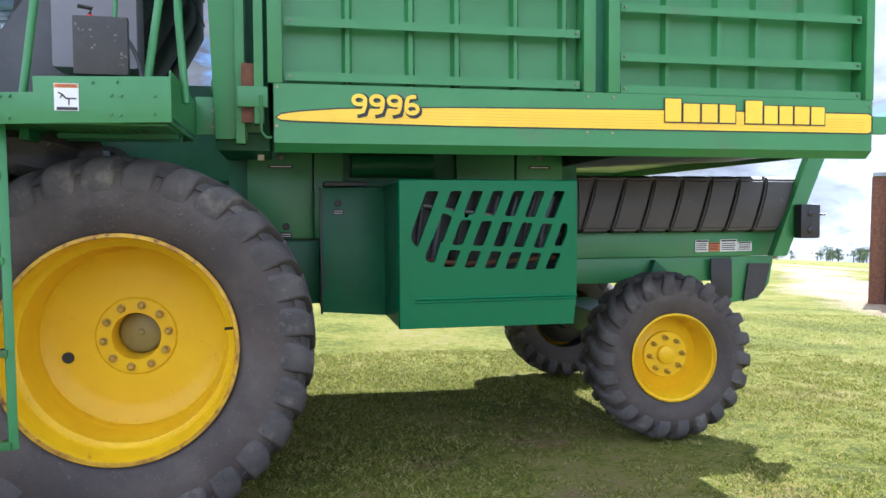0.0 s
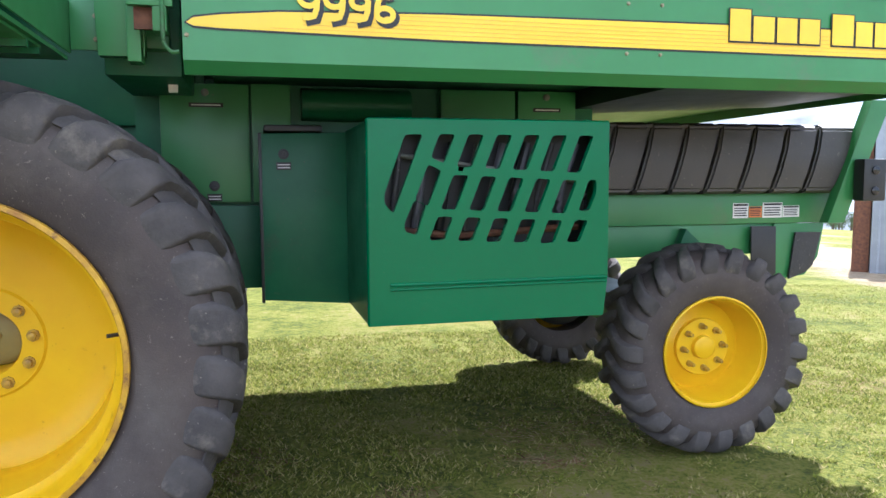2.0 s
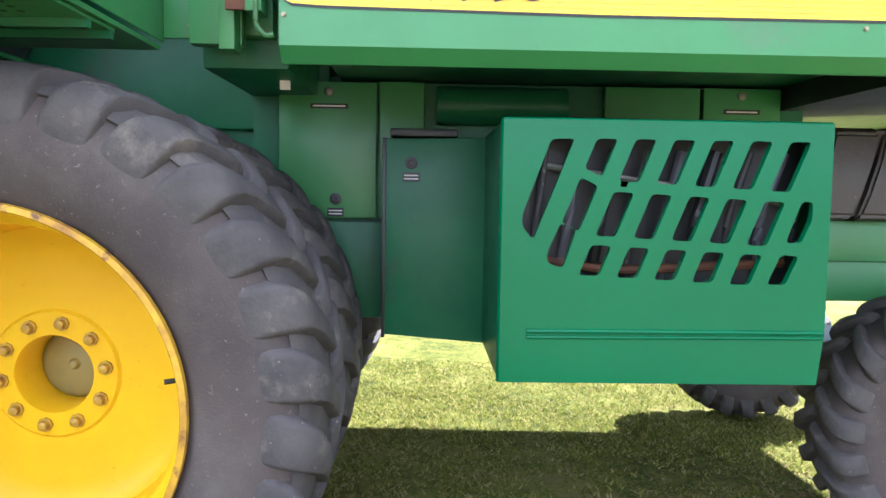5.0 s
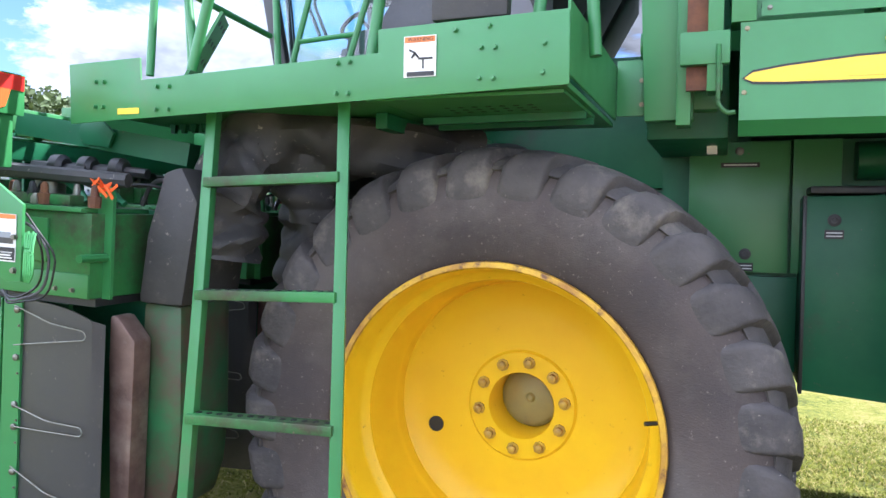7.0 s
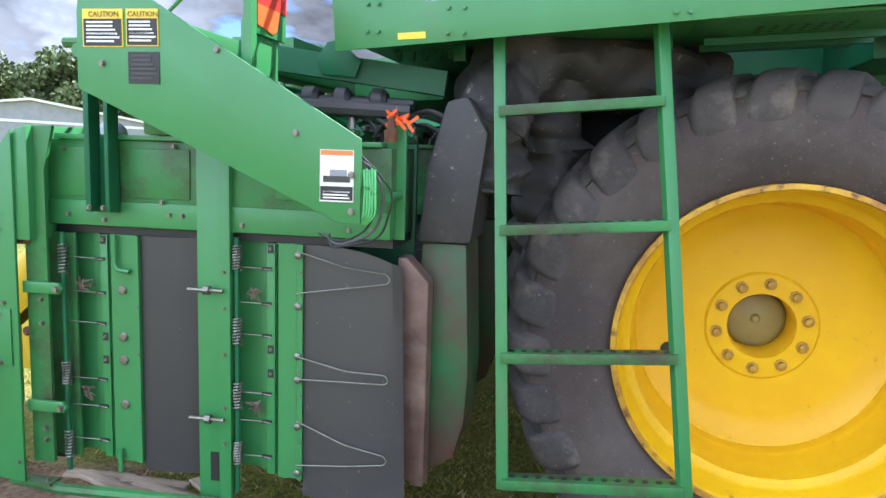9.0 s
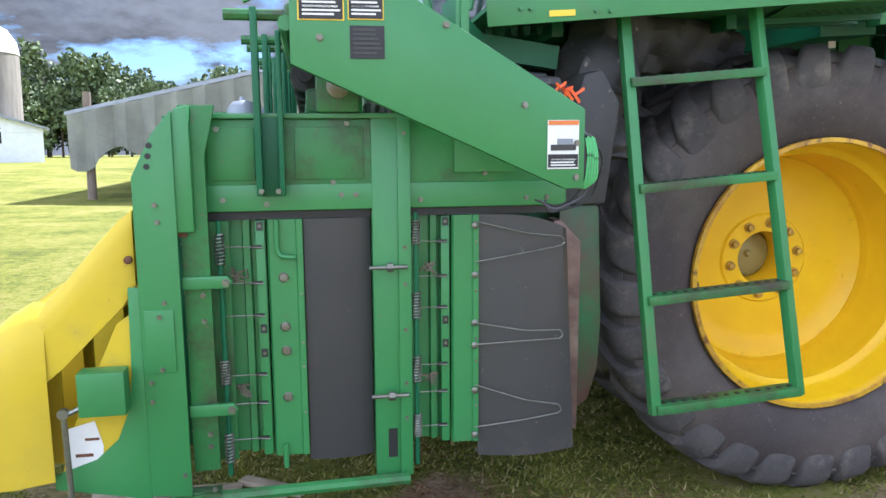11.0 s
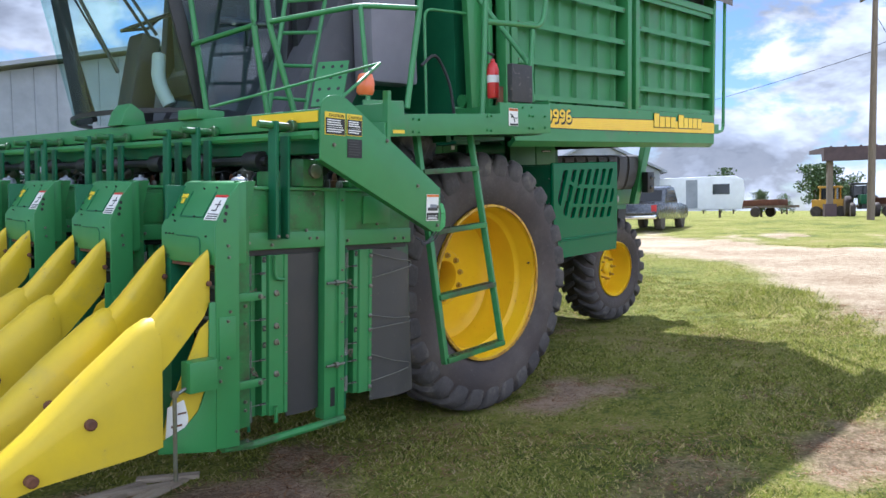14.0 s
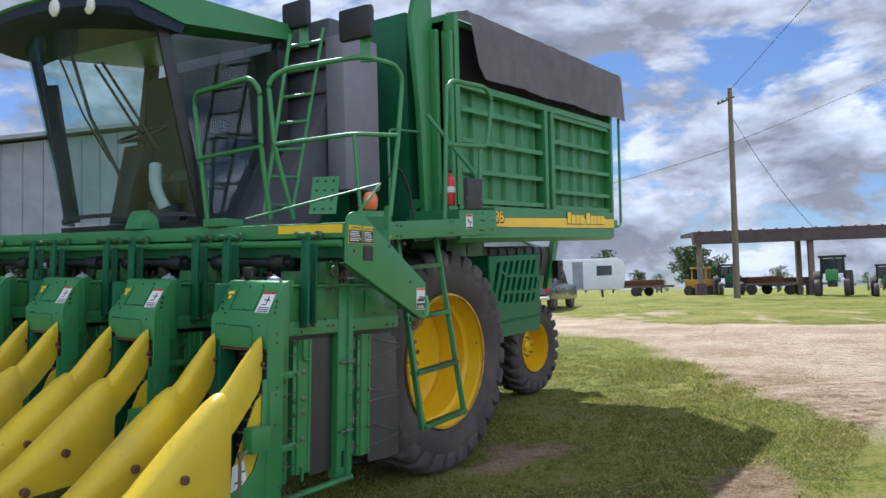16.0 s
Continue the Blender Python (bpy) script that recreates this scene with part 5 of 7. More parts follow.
        bm = bmx(); lathe(bm, [(0.0, p.x + 0.02), (0.062, p.x + 0.0), (0.066, p.x - 0.012), (0.056, p.x - 0.022), (0.05, p.x - 0.026), (0.001, p.x - 0.034)][1:], (0, p.y, p.z), 24, "x")
        part("work_lamp", bm, WHITE, root, "round work lamp")
    bm = bmx(); box(bm, *(lambda a, b: (a.x, b.x, a.y, b.y, a.z, b.z))(W(-1.75, near + 0.05, 2.10), W(-0.8, far - 0.05, 2.12)))
    part("cab_floor", bm, BLACK, root)
    bm = bmx(); p, q = W(-0.86, near, 2.1), W(-0.80, far, 3.05)
    box(bm, p.x, q.x, near, far, p.z, p.z + 1.52)
    part("cab_back", bm, TRIM, root)
    bm = bmx(); box(bm, -0.82, -0.72, 1.15, 1.65, 2.5, 2.62)
    seat_c = W(-1.15, 1.4, 2.5)
    bm.free(); bm = bmx()
    box(bm, seat_c.x - 0.24, seat_c.x + 0.24, 1.15, 1.65, seat_c.z - 0.12, seat_c.z + 0.05)
    part("seat", bm, SEAT, root, "dark cloth operator seat", bevel=0.04)
    bm = bmx(); box(bm, seat_c.x + 0.2, seat_c.x + 0.34, 1.15, 1.65, seat_c.z, seat_c.z + 0.62)
    part("seat_back", bm, SEAT, root, bevel=0.05)
    bm = bmx(); box(bm, seat_c.x - 0.28, seat_c.x + 0.3, 0.72, 1.0, seat_c.z - 0.35, seat_c.z + 0.12)
    part("console", bm, SEAT, root, "side console with levers", bevel=0.03)
    col = W(-1.75, 1.4, 2.15)
    bm = bmx(); prism(bm, [(col.x - 0.06, col.z), (col.x + 0.14, col.z), (col.x + 0.24, col.z + 0.62), (col.x + 0.10, col.z + 0.66)], 1.28, 1.52, "y")
    part("steering_column", bm, BLACK, root, bevel=0.02)
    bm = bmx()
    c0 = Vector((col.x + 0.2, 1.4, col.z + 0.76))
    tilt = Matrix.Rotation(radians(-24), 3, "Y")
    tube(bm, [c0 + tilt @ Vector((0.2 * math.cos(a), 0.2 * math.sin(a), 0)) for a in np.linspace(0, 2 * math.pi, 25)], 0.014)
    for a in (0.5, 2.6, 4.7):
        tube(bm, [c0 + tilt @ Vector((0.2 * math.cos(a), 0.2 * math.sin(a), 0)), c0 - Vector((0, 0, 0.05))], 0.012)
    part("steering_wheel", bm, BLACK, root, "black steering wheel")
    bm = bmx()
    p = W(-2.25, 1.2, 3.42)
    tube(bm, [p, W(-2.13, 1.15, 2.95), W(-1.95, 1.0, 2.45)], 0.014)
    tube(bm, [W(-2.3, 1.3, 3.42), W(-2.15, 1.22, 2.98), W(-2.0, 1.08, 2.6)], 0.008)
    part("wiper", bm, BLACK, root, "long windscreen wiper")
    # far corner upholstery post seen through the glass
    bm = bmx(); tube(bm, [W(-1.78, 2.05, 2.2), W(-1.98, 2.05, 3.4)], 0.1, wide=(0.03, 0.06))
    part("inner_post", bm, TRIM, root)
    for y in (0.62, 0.72):
        bm = bmx(); tube(bm, [W(-2.02, y + 0.55, 3.42), W(-1.86, y + 0.3, 2.95), W(-1.72, y + 0.25, 2.72)], 0.012)
        part("wiper_link", bm, BLACK, root)
    bm = bmx(); tube(bm, [W(-1.62, 1.05, 2.62), W(-1.66, 1.0, 2.42), W(-1.60, 0.95, 2.25)], 0.05, 10, 0.1)
    part("seat_arm", bm, GLOVE_GREY, root, "pale grey armrest")
    bm = bmx(); tube(bm, [W(-1.25, 0.80, 2.9), W(-1.02, 0.62, 2.86), W(-0.95, 0.60, 2.88)], 0.03, 10, 0.1)
    part("grab_bar", bm, BLACK, root)
    bm = bmx(); box(bm, *(lambda a, b: (a.x, b.x, a.y, b.y, a.z, b.z))(W(-1.32, 0.66, 2.12), W(-1.0, 0.98, 2.72)))
    part("training_seat", bm, SEAT, root, "dark folded side seat", bevel=0.05)
    for y, x, z in ((0.28, -0.72, 3.97), (-0.83, -1.19, 3.50)):
        p = W(x, y, z)
        bm = bmx(); box(bm, p.x - 0.04, p.x + 0.03, p.y - 0.155, p.y + 0.155, p.z - 0.12, p.z + 0.12)
        part("mirror_housing", bm, BLACK, root, "black mirror housing", bevel=0.03)
        bm = bmx(); tube(bm, [(p.x + 0.04, p.y - 0.04, p.z + 0.06), (p.x + 0.02, p.y - 0.06, p.z - 0.29)], 0.02, wide=(0.04, 0.012))
        part("mirror_arm", bm, GREEN, root)
    return root


cab()
# platform front apron below the cab
bm = bmx(); box(bm, -1.72, -1.30, 0.0, 2 * MID + 0.2, 1.86, 2.06)
part("cab_apron", bm, GREEN, picker, bevel=0.01)
bm = bmx(); tube(bm, [(-1.80, -0.55, 2.03), (-1.80, 2 * MID, 2.03)], 0.05, wide=(0.03, 0.05))
part("front_beam", bm, GREEN, picker)


def basket_ladder():
    root = new("basket_ladder"); root.parent = picker
    a0, a1 = W(-1.385, 0.0, 2.12), W(-1.07, 0.0, 3.64)
    b0, b1 = W(-1.095, 0.0, 2.12), W(-0.683, 0.0, 3.80)
    for p, q in ((a0, a1), (b0, b1)):
        bm = bmx(); tube(bm, [p, q], 0.016, 8)
        part("ladder_rail", bm, GREEN, root)
    for k in range(7):
        s = 0.06 + k * 0.145
        bm = bmx(); tube(bm, [a0.lerp(a1, s), b0.lerp(b1, s)], 0.013, 8)
        part("rung", bm, GREEN, root)


basket_ladder()
bm = bmx()
p0 = W(-1.35, -0.62, 2.14)
box(bm, -0.16, 0.16, -0.1, 0.1, -0.006, 0.006, Matrix.Translation(p0) @ pose(0, 0, 0.08, 0, -62, 30))
part("perforated_step", bm, GREEN, picker, "perforated green step plate")
for k in range(12):
    bm = bmx()
    lathe(bm, [(0.012, -0.0075), (0.012, 0.0075)], (-0.12 + 0.08 * (k % 4), -0.06 + 0.06 * (k // 4), 0), 8, "z")
    bm.transform(Matrix.Translation(p0) @ pose(0, 0, 0.08, 0, -62, 30))
    part("step_hole", bm, LABEL_BLACK, picker)


# ---- label plates ----
def plate(parent, m, w, h, base, rows):
    """A printed plate on a face turned to -y: rows of (x0, x1, z0, z1, material) in shares of its size."""
    bm = bmx(); box(bm, 0, w, -0.0015, 0, 0, h); bm.transform(m)
    root = part("label_plate", bm, base, parent)
    for i, (x0, x1, z0, z1, mat) in enumerate(rows):
        bm = bmx(); box(bm, x0 * w, x1 * w, -0.0030 - 0.0003 * (i % 4), -0.0022, z0 * h, z1 * h); bm.transform(m)
        part("print_bar", bm, mat, root)
    return root


def text_bars(n, x0, x1, z0, z1, mat):
    random.seed(n)
    step = (z1 - z0) / n
    return [(x0, x1 - random.random() * 0.25 * (x1 - x0), z1 - step * (k + 0.75), z1 - step * (k + 0.25), mat) for k in range(n)]


pl = W(-0.25, 0, 2.045)
lp = Matrix.Translation((pl.x, FY - 0.003, pl.z))
plate(picker, lp, 0.10, 0.118, WHITE, [(0.03, 0.97, 0.84, 0.98, LABEL_ORANGE), (0.1, 0.95, 0.02, 0.13, LABEL_BLACK), (0.45, 0.9, 0.42, 0.47, LABEL_BLACK), (0.58, 0.63, 0.2, 0.44, LABEL_BLACK)])
bm = bmx(); tube(bm, [(0.018, -0.004, 0.078), (0.035, -0.004, 0.07), (0.046, -0.004, 0.056)], 0.003); tube(bm, [(0.025, -0.004, 0.055), (0.036, -0.004, 0.07)], 0.0025); bm.transform(lp)
part("falling_mark", bm, LABEL_BLACK, picker)
lettering("warning_word", "WARNING", 0.0165, LABEL_BLACK, picker, lp @ Matrix.Translation((0.052, -0.0035, 0.102)) @ FACE, 0.0003, "CENTER")
bm = bmx(); q = W(-1.30, 0, 1.925); box(bm, q.x, q.x + 0.09, FY - 0.003, FY - 0.001, q.z, q.z + 0.02)
part("yellow_reflector", bm, LABEL_YELLOW, picker)
for x, z in ((-1.40, 2.035), (-1.365, 2.035), (-1.40, 1.95), (-1.365, 1.95), (-1.14, 2.02), (-1.09, 2.02), (-1.14, 1.945), (-1.09, 1.945), (-0.47, 2.09), (-0.43, 2.095), (-0.47, 2.0), (-0.43, 2.0), (-0.1, 2.18), (0.0, 2.19), (-0.02, 2.13), (0.02, 2.13), (-0.02, 2.045), (0.02, 2.045), (0.16, 2.14), (0.16, 2.06)):
    p = W(x, 0, z); bm = bmx(); hexbolt(bm, (p.x, FY, p.z), 0.009, 0.012)
    part("plate_bolt", bm, GREEN, picker)
for k, (x, z, w, t) in enumerate(((4.01, 1.266, 0.115, 0.096), (4.129, 1.270, 0.096, 0.07), (4.231, 1.266, 0.149, 0.098), (4.384, 1.269, 0.127, 0.074))):
    plate(picker, Matrix.Translation((x, 0.888, z)), w, t, WHITE if k != 1 else LABEL_ORANGE, [(0.05, 0.95, 0.82, 0.96, LABEL_BLACK)] + text_bars(4, 0.08, 0.92, 0.1, 0.75, FLAP if k != 1 else LABEL_BLACK))

# ---- header ----
ROW = 0.95
HEADER = pose(-2.602, -1.322, -0.012, 2.7, 0, 3.0)


def loft(bm, stations, y0):
    """A hollow snout shell: stations of (x, ridge z, lower z, width, drift), with a rounded ridge."""
    rings = []
    for x, zt, zb, w, d in stations:
        h = zt - zb
        ring = []
        for a, b in ((-0.5, 0), (-0.5, 0.3), (-0.5, 0.58), (-0.46, 0.78), (-0.36, 0.91), (-0.19, 0.98), (0, 1), (0.19, 0.98), (0.36, 0.91), (0.46, 0.78), (0.5, 0.58), (0.5, 0.3), (0.5, 0)):
            ring.append(bm.verts.new((x, y0 + d + a * w, zb + b * h)))
        rings.append(ring)
    for p, q in zip(rings, rings[1:]):
        for k in range(len(p) - 1):
            bm.faces.new((p[k], p[k + 1], q[k + 1], q[k]))
    bm.faces.new(rings[-1])
    bmesh.ops.recalc_face_normals(bm, faces=bm.faces[:])
    bmesh.ops.solidify(bm, geom=bm.faces[:], thickness=0.008)


def spring(bm, x, y, z0, z1, r=0.014, turns=9):
    pts = [(x + r * math.cos(a), y + r * math.sin(a), z0 + (z1 - z0) * a / (2 * math.pi * turns)) for a in np.linspace(0, 2 * math.pi * turns, turns * 7)]
    tube(bm, pts, 0.0032, 5)


def row_unit():
    u = thing("picking_unit", "green cotton picking row unit with yellow plastic snouts", "row unit", HEADER, "row units of the header")

    def add(name, mat, fill, label="", bevel=0.0, parent=None):
        return simple(name, mat, parent or u, fill, label, bevel)
    # head cap, sloped at the front
    add("head_cap", GREEN, lambda b: prism(b, [(0.0, 1.215), (0.0, 1.37), (0.125, 1.575), (0.165, 1.585), (0.165, 1.215)], 0.0, 0.44, "y"), "green sloped head cover", 0.008)
    slope = Matrix.Translation((0.0, 0.0, 1.37)) @ Matrix.Rotation(math.atan2(0.125, 0.205), 4, "Y")
    def on_slope(b, y0, y1, s0, s1, t=0.004):
        box(b, -t, 0.002, y0, y1, s0, s1, slope)
    cap = u.children[0]
    for y0, y1, s0, s1 in ((0.13, 0.32, 0.055, 0.061), (0.32, 0.326, 0.055, 0.19), (0.13, 0.136, 0.06, 0.19)):
        add("hatch_edge", GREEN_DARK, lambda b: on_slope(b, y0, y1, s0, s1, 0.003), parent=cap)
    add("label_plate", WHITE, lambda b: on_slope(b, 0.02, 0.115, 0.045, 0.165), "white warning label", parent=cap)
    add("print_bar", RED, lambda b: on_slope(b, 0.022, 0.113, 0.16, 0.172, 0.005), parent=cap)
    for k in range(3):
        add("print_bar", LABEL_BLACK, lambda b: on_slope(b, 0.025, 0.105, 0.05 + 0.011 * k, 0.055 + 0.011 * k, 0.005), parent=cap)
    add("print_mark", LABEL_BLACK, lambda b: (on_slope(b, 0.055, 0.062, 0.09, 0.145, 0.005), on_slope(b, 0.04, 0.085, 0.12, 0.126, 0.005), on_slope(b, 0.065, 0.09, 0.09, 0.096, 0.005)), parent=cap)
    add("badge", LABEL_YELLOW, lambda b: (on_slope(b, 0.345, 0.39, 0.155, 0.175), on_slope(b, 0.355, 0.375, 0.125, 0.15)), "small yellow badge", parent=cap)
    for y, s in ((0.2, 0.058), (0.38, 0.06), (0.24, 0.205), (0.14, 0.21), (0.40, 0.1), (0.34, 0.03)):
        add("cap_bolt", BLACK, lambda b: (hexbolt(b, (-0.001, y, s), 0.005, 0.009, "x"), b.transform(slope)), parent=cap)
    for y in (0.06, 0.33, 0.36, 0.39):
        add("cap_bolt", BLACK, lambda b: hexbolt(b, (0, y, 1.34), 0.005, 0.008, "x"), parent=cap)
    add("hatch_edge", GREEN_DARK, lambda b: tube(b, [(-0.001, 0.30, 1.335), (-0.001, 0.13, 1.335), (-0.001, 0.11, 1.32), (-0.001, 0.11, 1.23)], 0.003, bend=0.02), parent=cap)
    add("dome_cap", GALV, lambda b: lathe(b, [(0.052, 1.563), (0.046, 1.585), (0.030, 1.602), (0.011, 1.606), (0.009, 1.618), (0.001, 1.618)], (0.30, 0.25, 0), 20, "z"), "metal dome cap")
    # side posts
    add("front_post", GREEN, lambda b: prism(b, [(0.0, 0.41), (0.118, 0.40), (0.118, 1.57), (0.06, 1.50), (0.0, 1.38)], -0.012, 0.0, "y"), "green side plate", 0.003)
    post = u.children[-1]
    add("cover_plate", GREEN, lambda b: box(b, 0.012, 0.095, -0.018, -0.012, 0.80, 0.99), parent=post, bevel=0.002)
    for x, z in ((0.06, 1.30), (0.065, 1.25), (0.07, 1.01), (0.055, 0.97), (0.055, 0.81), (0.02, 0.77), (0.02, 0.71), (0.10, 0.47)):
        add("post_bolt", STEEL, lambda b: hexbolt(b, (x, -0.012 - (0.006 if 0.8 < z < 0.99 else 0), z), 0.008, 0.01), parent=post)
    for x, z in ((0.055, 1.47), (0.05, 1.44), (0.045, 1.41)):
        add("post_hole", LABEL_BLACK, lambda b: lathe(b, [(0.009, -0.0135), (0.009, -0.0125)], (x, 0, z), 10), parent=post)
    add("inner_post", GREEN_WORN, lambda b: prism(b, [(0.122, 0.46), (0.20, 0.46), (0.20, 1.44), (0.235, 1.585), (0.13, 1.585), (0.122, 1.5)], 0.03, 0.045, "y"), bevel=0.003)
    inner = u.children[-1]
    for z0, z1 in ((1.44, 1.50), (1.28, 1.36)):
        add("slot", LABEL_BLACK, lambda b: prism(b, [(0.125, z0), (0.15, z0 + 0.012), (0.15, z1 - 0.012), (0.125, z1)], 0.0285, 0.0295, "y"), parent=inner)
    for z in (0.54, 0.94, 0.58, 1.02):
        add("post_bolt", STEEL, lambda b: hexbolt(b, (0.175, 0.03, z), 0.009, 0.012), parent=inner)
    for z in (1.06, 0.66):
        add("hinge_strap", GREEN, lambda b: prism(b, [(0.12, z - 0.018), (0.25, z - 0.018), (0.265, z), (0.25, z + 0.02), (0.12, z + 0.02)], 0.012, 0.028, "y"), "hinge strap", 0.003)
        add("strap_bolt", STEEL, lambda b: hexbolt(b, (0.245, 0.012, z), 0.013, 0.014), parent=u.children[-1])
    add("hinge_rod", GREEN_DARK, lambda b: tube(b, [(0.225, 0.075, 0.42), (0.225, 0.075, 1.24)], 0.008))
    rod = u.children[-1]
    for z0, z1 in ((0.46, 0.56), (0.72, 0.80), (1.10, 1.20)):
        add("spring", STEEL, lambda b: spring(b, 0.225, 0.075, z0, z1), parent=rod)
    # upper box
    add("upper_box", GREEN_WORN, lambda b: box(b, 0.13, 1.33, 0.10, 0.42, 1.262, 1.545), "stained green upper casing", 0.006)
    ub = u.children[-1]
    add("top_lip", GREEN, lambda b: box(b, 0.20, 1.30, 0.085, 0.44, 1.546, 1.562), parent=ub, bevel=0.003)
    add("lower_band", GREEN, lambda b: box(b, 0.13, 1.33, 0.093, 0.0995, 1.265, 1.345), parent=ub, bevel=0.003)
    add("pressed_panel", GREEN_WORN, lambda b: box(b, 0.20, 0.34, 0.094, 0.0995, 1.36, 1.52), parent=ub, bevel=0.003)
    add("pressed_panel", GREEN_WORN, lambda b: box(b, 0.46, 0.67, 0.094, 0.0995, 1.36, 1.52), parent=ub, bevel=0.003)
    add("small_hatch", GREEN, lambda b: box(b, 0.96, 1.16, 0.090, 0.0995, 1.375, 1.52), parent=ub, bevel=0.003)
    for x, z in ((0.24, 1.30), (0.23, 1.515), (0.37, 1.285), (0.60, 1.31), (0.645, 1.31), (0.575, 1.35), (0.62, 1.53), (0.85, 1.29), (1.06, 1.372), (1.20, 1.29), (1.27, 1.29)):
        add("box_bolt", STEEL, lambda b: hexbolt(b, (x, 0.093, z), 0.009, 0.011), parent=ub)
    # black bar painted in as the shade below the casing
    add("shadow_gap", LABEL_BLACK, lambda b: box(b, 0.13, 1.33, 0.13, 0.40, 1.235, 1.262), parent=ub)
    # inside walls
    # inner faces between units, shade carried by the darker green
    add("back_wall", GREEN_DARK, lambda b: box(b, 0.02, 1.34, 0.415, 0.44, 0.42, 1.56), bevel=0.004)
    add("side_sheet", GREEN_WORN, lambda b: box(b, 0.115, 0.250, 0.105, 0.115, 0.46, 1.234))
    add("inner_wall", GREEN, lambda b: box(b, 0.20, 1.10, 0.26, 0.28, 0.42, 1.24))
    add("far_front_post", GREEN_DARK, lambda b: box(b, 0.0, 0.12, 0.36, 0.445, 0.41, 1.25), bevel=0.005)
    # ribbed doors with wire hooks, bolted strips, rubber flaps
    for x0, x1, strip1, bolts in ((0.235, 0.36, 0.475, (1.05, 0.89, 0.81, 0.655)), (0.835, 0.95, 1.045, (1.20, 1.036, 0.873, 0.795, 0.638, 0.48))):
        add("ribbed_door", GREEN, lambda b: prism(b, [(x0 - 0.045, 0.17), (x0 + 0.05, 0.17), (x0 + 0.055, 0.15), (x0 + 0.075, 0.15), (x0 + 0.08, 0.17), (x1 - 0.03, 0.17), (x1 - 0.028, 0.13), (x1, 0.13), (x1, 0.2), (x0 - 0.045, 0.2)], 0.46, 1.232, "z"), "ribbed green door", 0.0)
        door = u.children[-1]
        add("door_edge", GREEN, lambda b: box(b, x1 - 0.03, x1 - 0.002, 0.118, 0.129, 0.46, 1.232), parent=door, bevel=0.003)
        for z in (1.215, 0.885, 0.805):
            add("square_hole", LABEL_BLACK, lambda b: box(b, x1 - 0.026, x1 - 0.006, 0.1165, 0.1175, z - 0.014, z + 0.014), parent=door)
            add("hole_bolt", STEEL, lambda b: hexbolt(b, (x1 - 0.016, 0.1165, z), 0.006, 0.008), parent=door)
        for k, z in enumerate((1.15, 1.035, 0.93, 0.735, 0.64, 0.52)):
            add("wire_hook", STEEL, lambda b: tube(b, [(x0 - 0.01, 0.10, z + 0.005), (x1 - 0.05, 0.115, z), (x1 - 0.01, 0.11, z - 0.003)], 0.0022, 6), parent=door)
            add("hook_slot", LABEL_BLACK, lambda b: box(b, x1 - 0.045, x1 - 0.012, 0.112, 0.117, z - 0.005, z + 0.006), parent=door)
        add("bolted_strip", GREEN, lambda b: prism(b, [(x1 + 0.005, 0.125), (x1 + 0.012, 0.115), (strip1 - 0.022, 0.115), (strip1 - 0.018, 0.108), (strip1, 0.108), (strip1, 0.13), (x1 + 0.005, 0.13)], 0.455, 1.235, "z"), "green bolted strip", 0.0)
        st = u.children[-1]
        for z in bolts:
            if x0 < 0.5:
                add("strip_bolt", STEEL, lambda b: (lathe(b, [(0.016, 0.115), (0.016, 0.111), (0.012, 0.107), (0.001, 0.106)], ((x1 + strip1) / 2 - 0.005, 0, z), 14), hexbolt(b, ((x1 + strip1) / 2 + 0.004, 0.108, z - 0.006), 0.007, 0.006)), parent=st)
            else:
                add("strip_bolt", STEEL, lambda b: lathe(b, [(0.012, 0.108), (0.012, 0.100), (0.006, 0.096), (0.001, 0.096)], (strip1 - 0.014, 0, z), 8), parent=st)
            add("strip_rivet", STEEL, lambda b: hexbolt(b, (strip1 - 0.008, 0.108, z - 0.055), 0.005, 0.005), parent=st)
        for zk in (0.66, 1.04):
            add("fibre_knot", WOOD, lambda b: tube(b, [(x0 + 0.01 + random.random() * 0.06, 0.10 + random.random() * 0.03, zk + random.random() * 0.05) for _ in range(22)], 0.0022, 5), "knot of lint and stalks", parent=door)
    add("rubber_flap", FLAP, lambda b: prism(b, [(0.478, 0.122), (0.55, 0.112), (0.63, 0.118), (0.69, 0.135), (0.69, 0.141), (0.63, 0.124), (0.55, 0.118), (0.478, 0.128)], 0.43, 1.235, "z"), "dark grey rubber flap")
    def flap(b):
        n = 12
        rows = []
        for i in range(n + 1):
            x = 1.045 + 0.315 * i / n
            row = []
            for k in range(9):
                s = k / 8
                z = 1.235 - 0.06 * (i / n) ** 3 - s * (0.835 - 0.06 * (i / n) ** 3)
                row.append(b.verts.new((x + 0.03 * s * (i / n), 0.118 - 0.022 * math.sin(math.pi * i / n) * (0.5 + s) + (0.03 if i == n else 0) * (1 - s), z)))
            rows.append(row)
        for p, q in zip(rows, rows[1:]):
            for k in range(8):
                b.faces.new((p[k], q[k], q[k + 1], p[k + 1]))
        bmesh.ops.recalc_face_normals(b, faces=b.faces[:])
        bmesh.ops.solidify(b, geom=b.faces[:], thickness=0.006)
        bmesh.ops.recalc_face_normals(b, faces=b.faces[:])
    add("side_flap", SIDE_FLAP, flap, "grey rubber side flap held by wire loops")
    sf = u.children[-1]
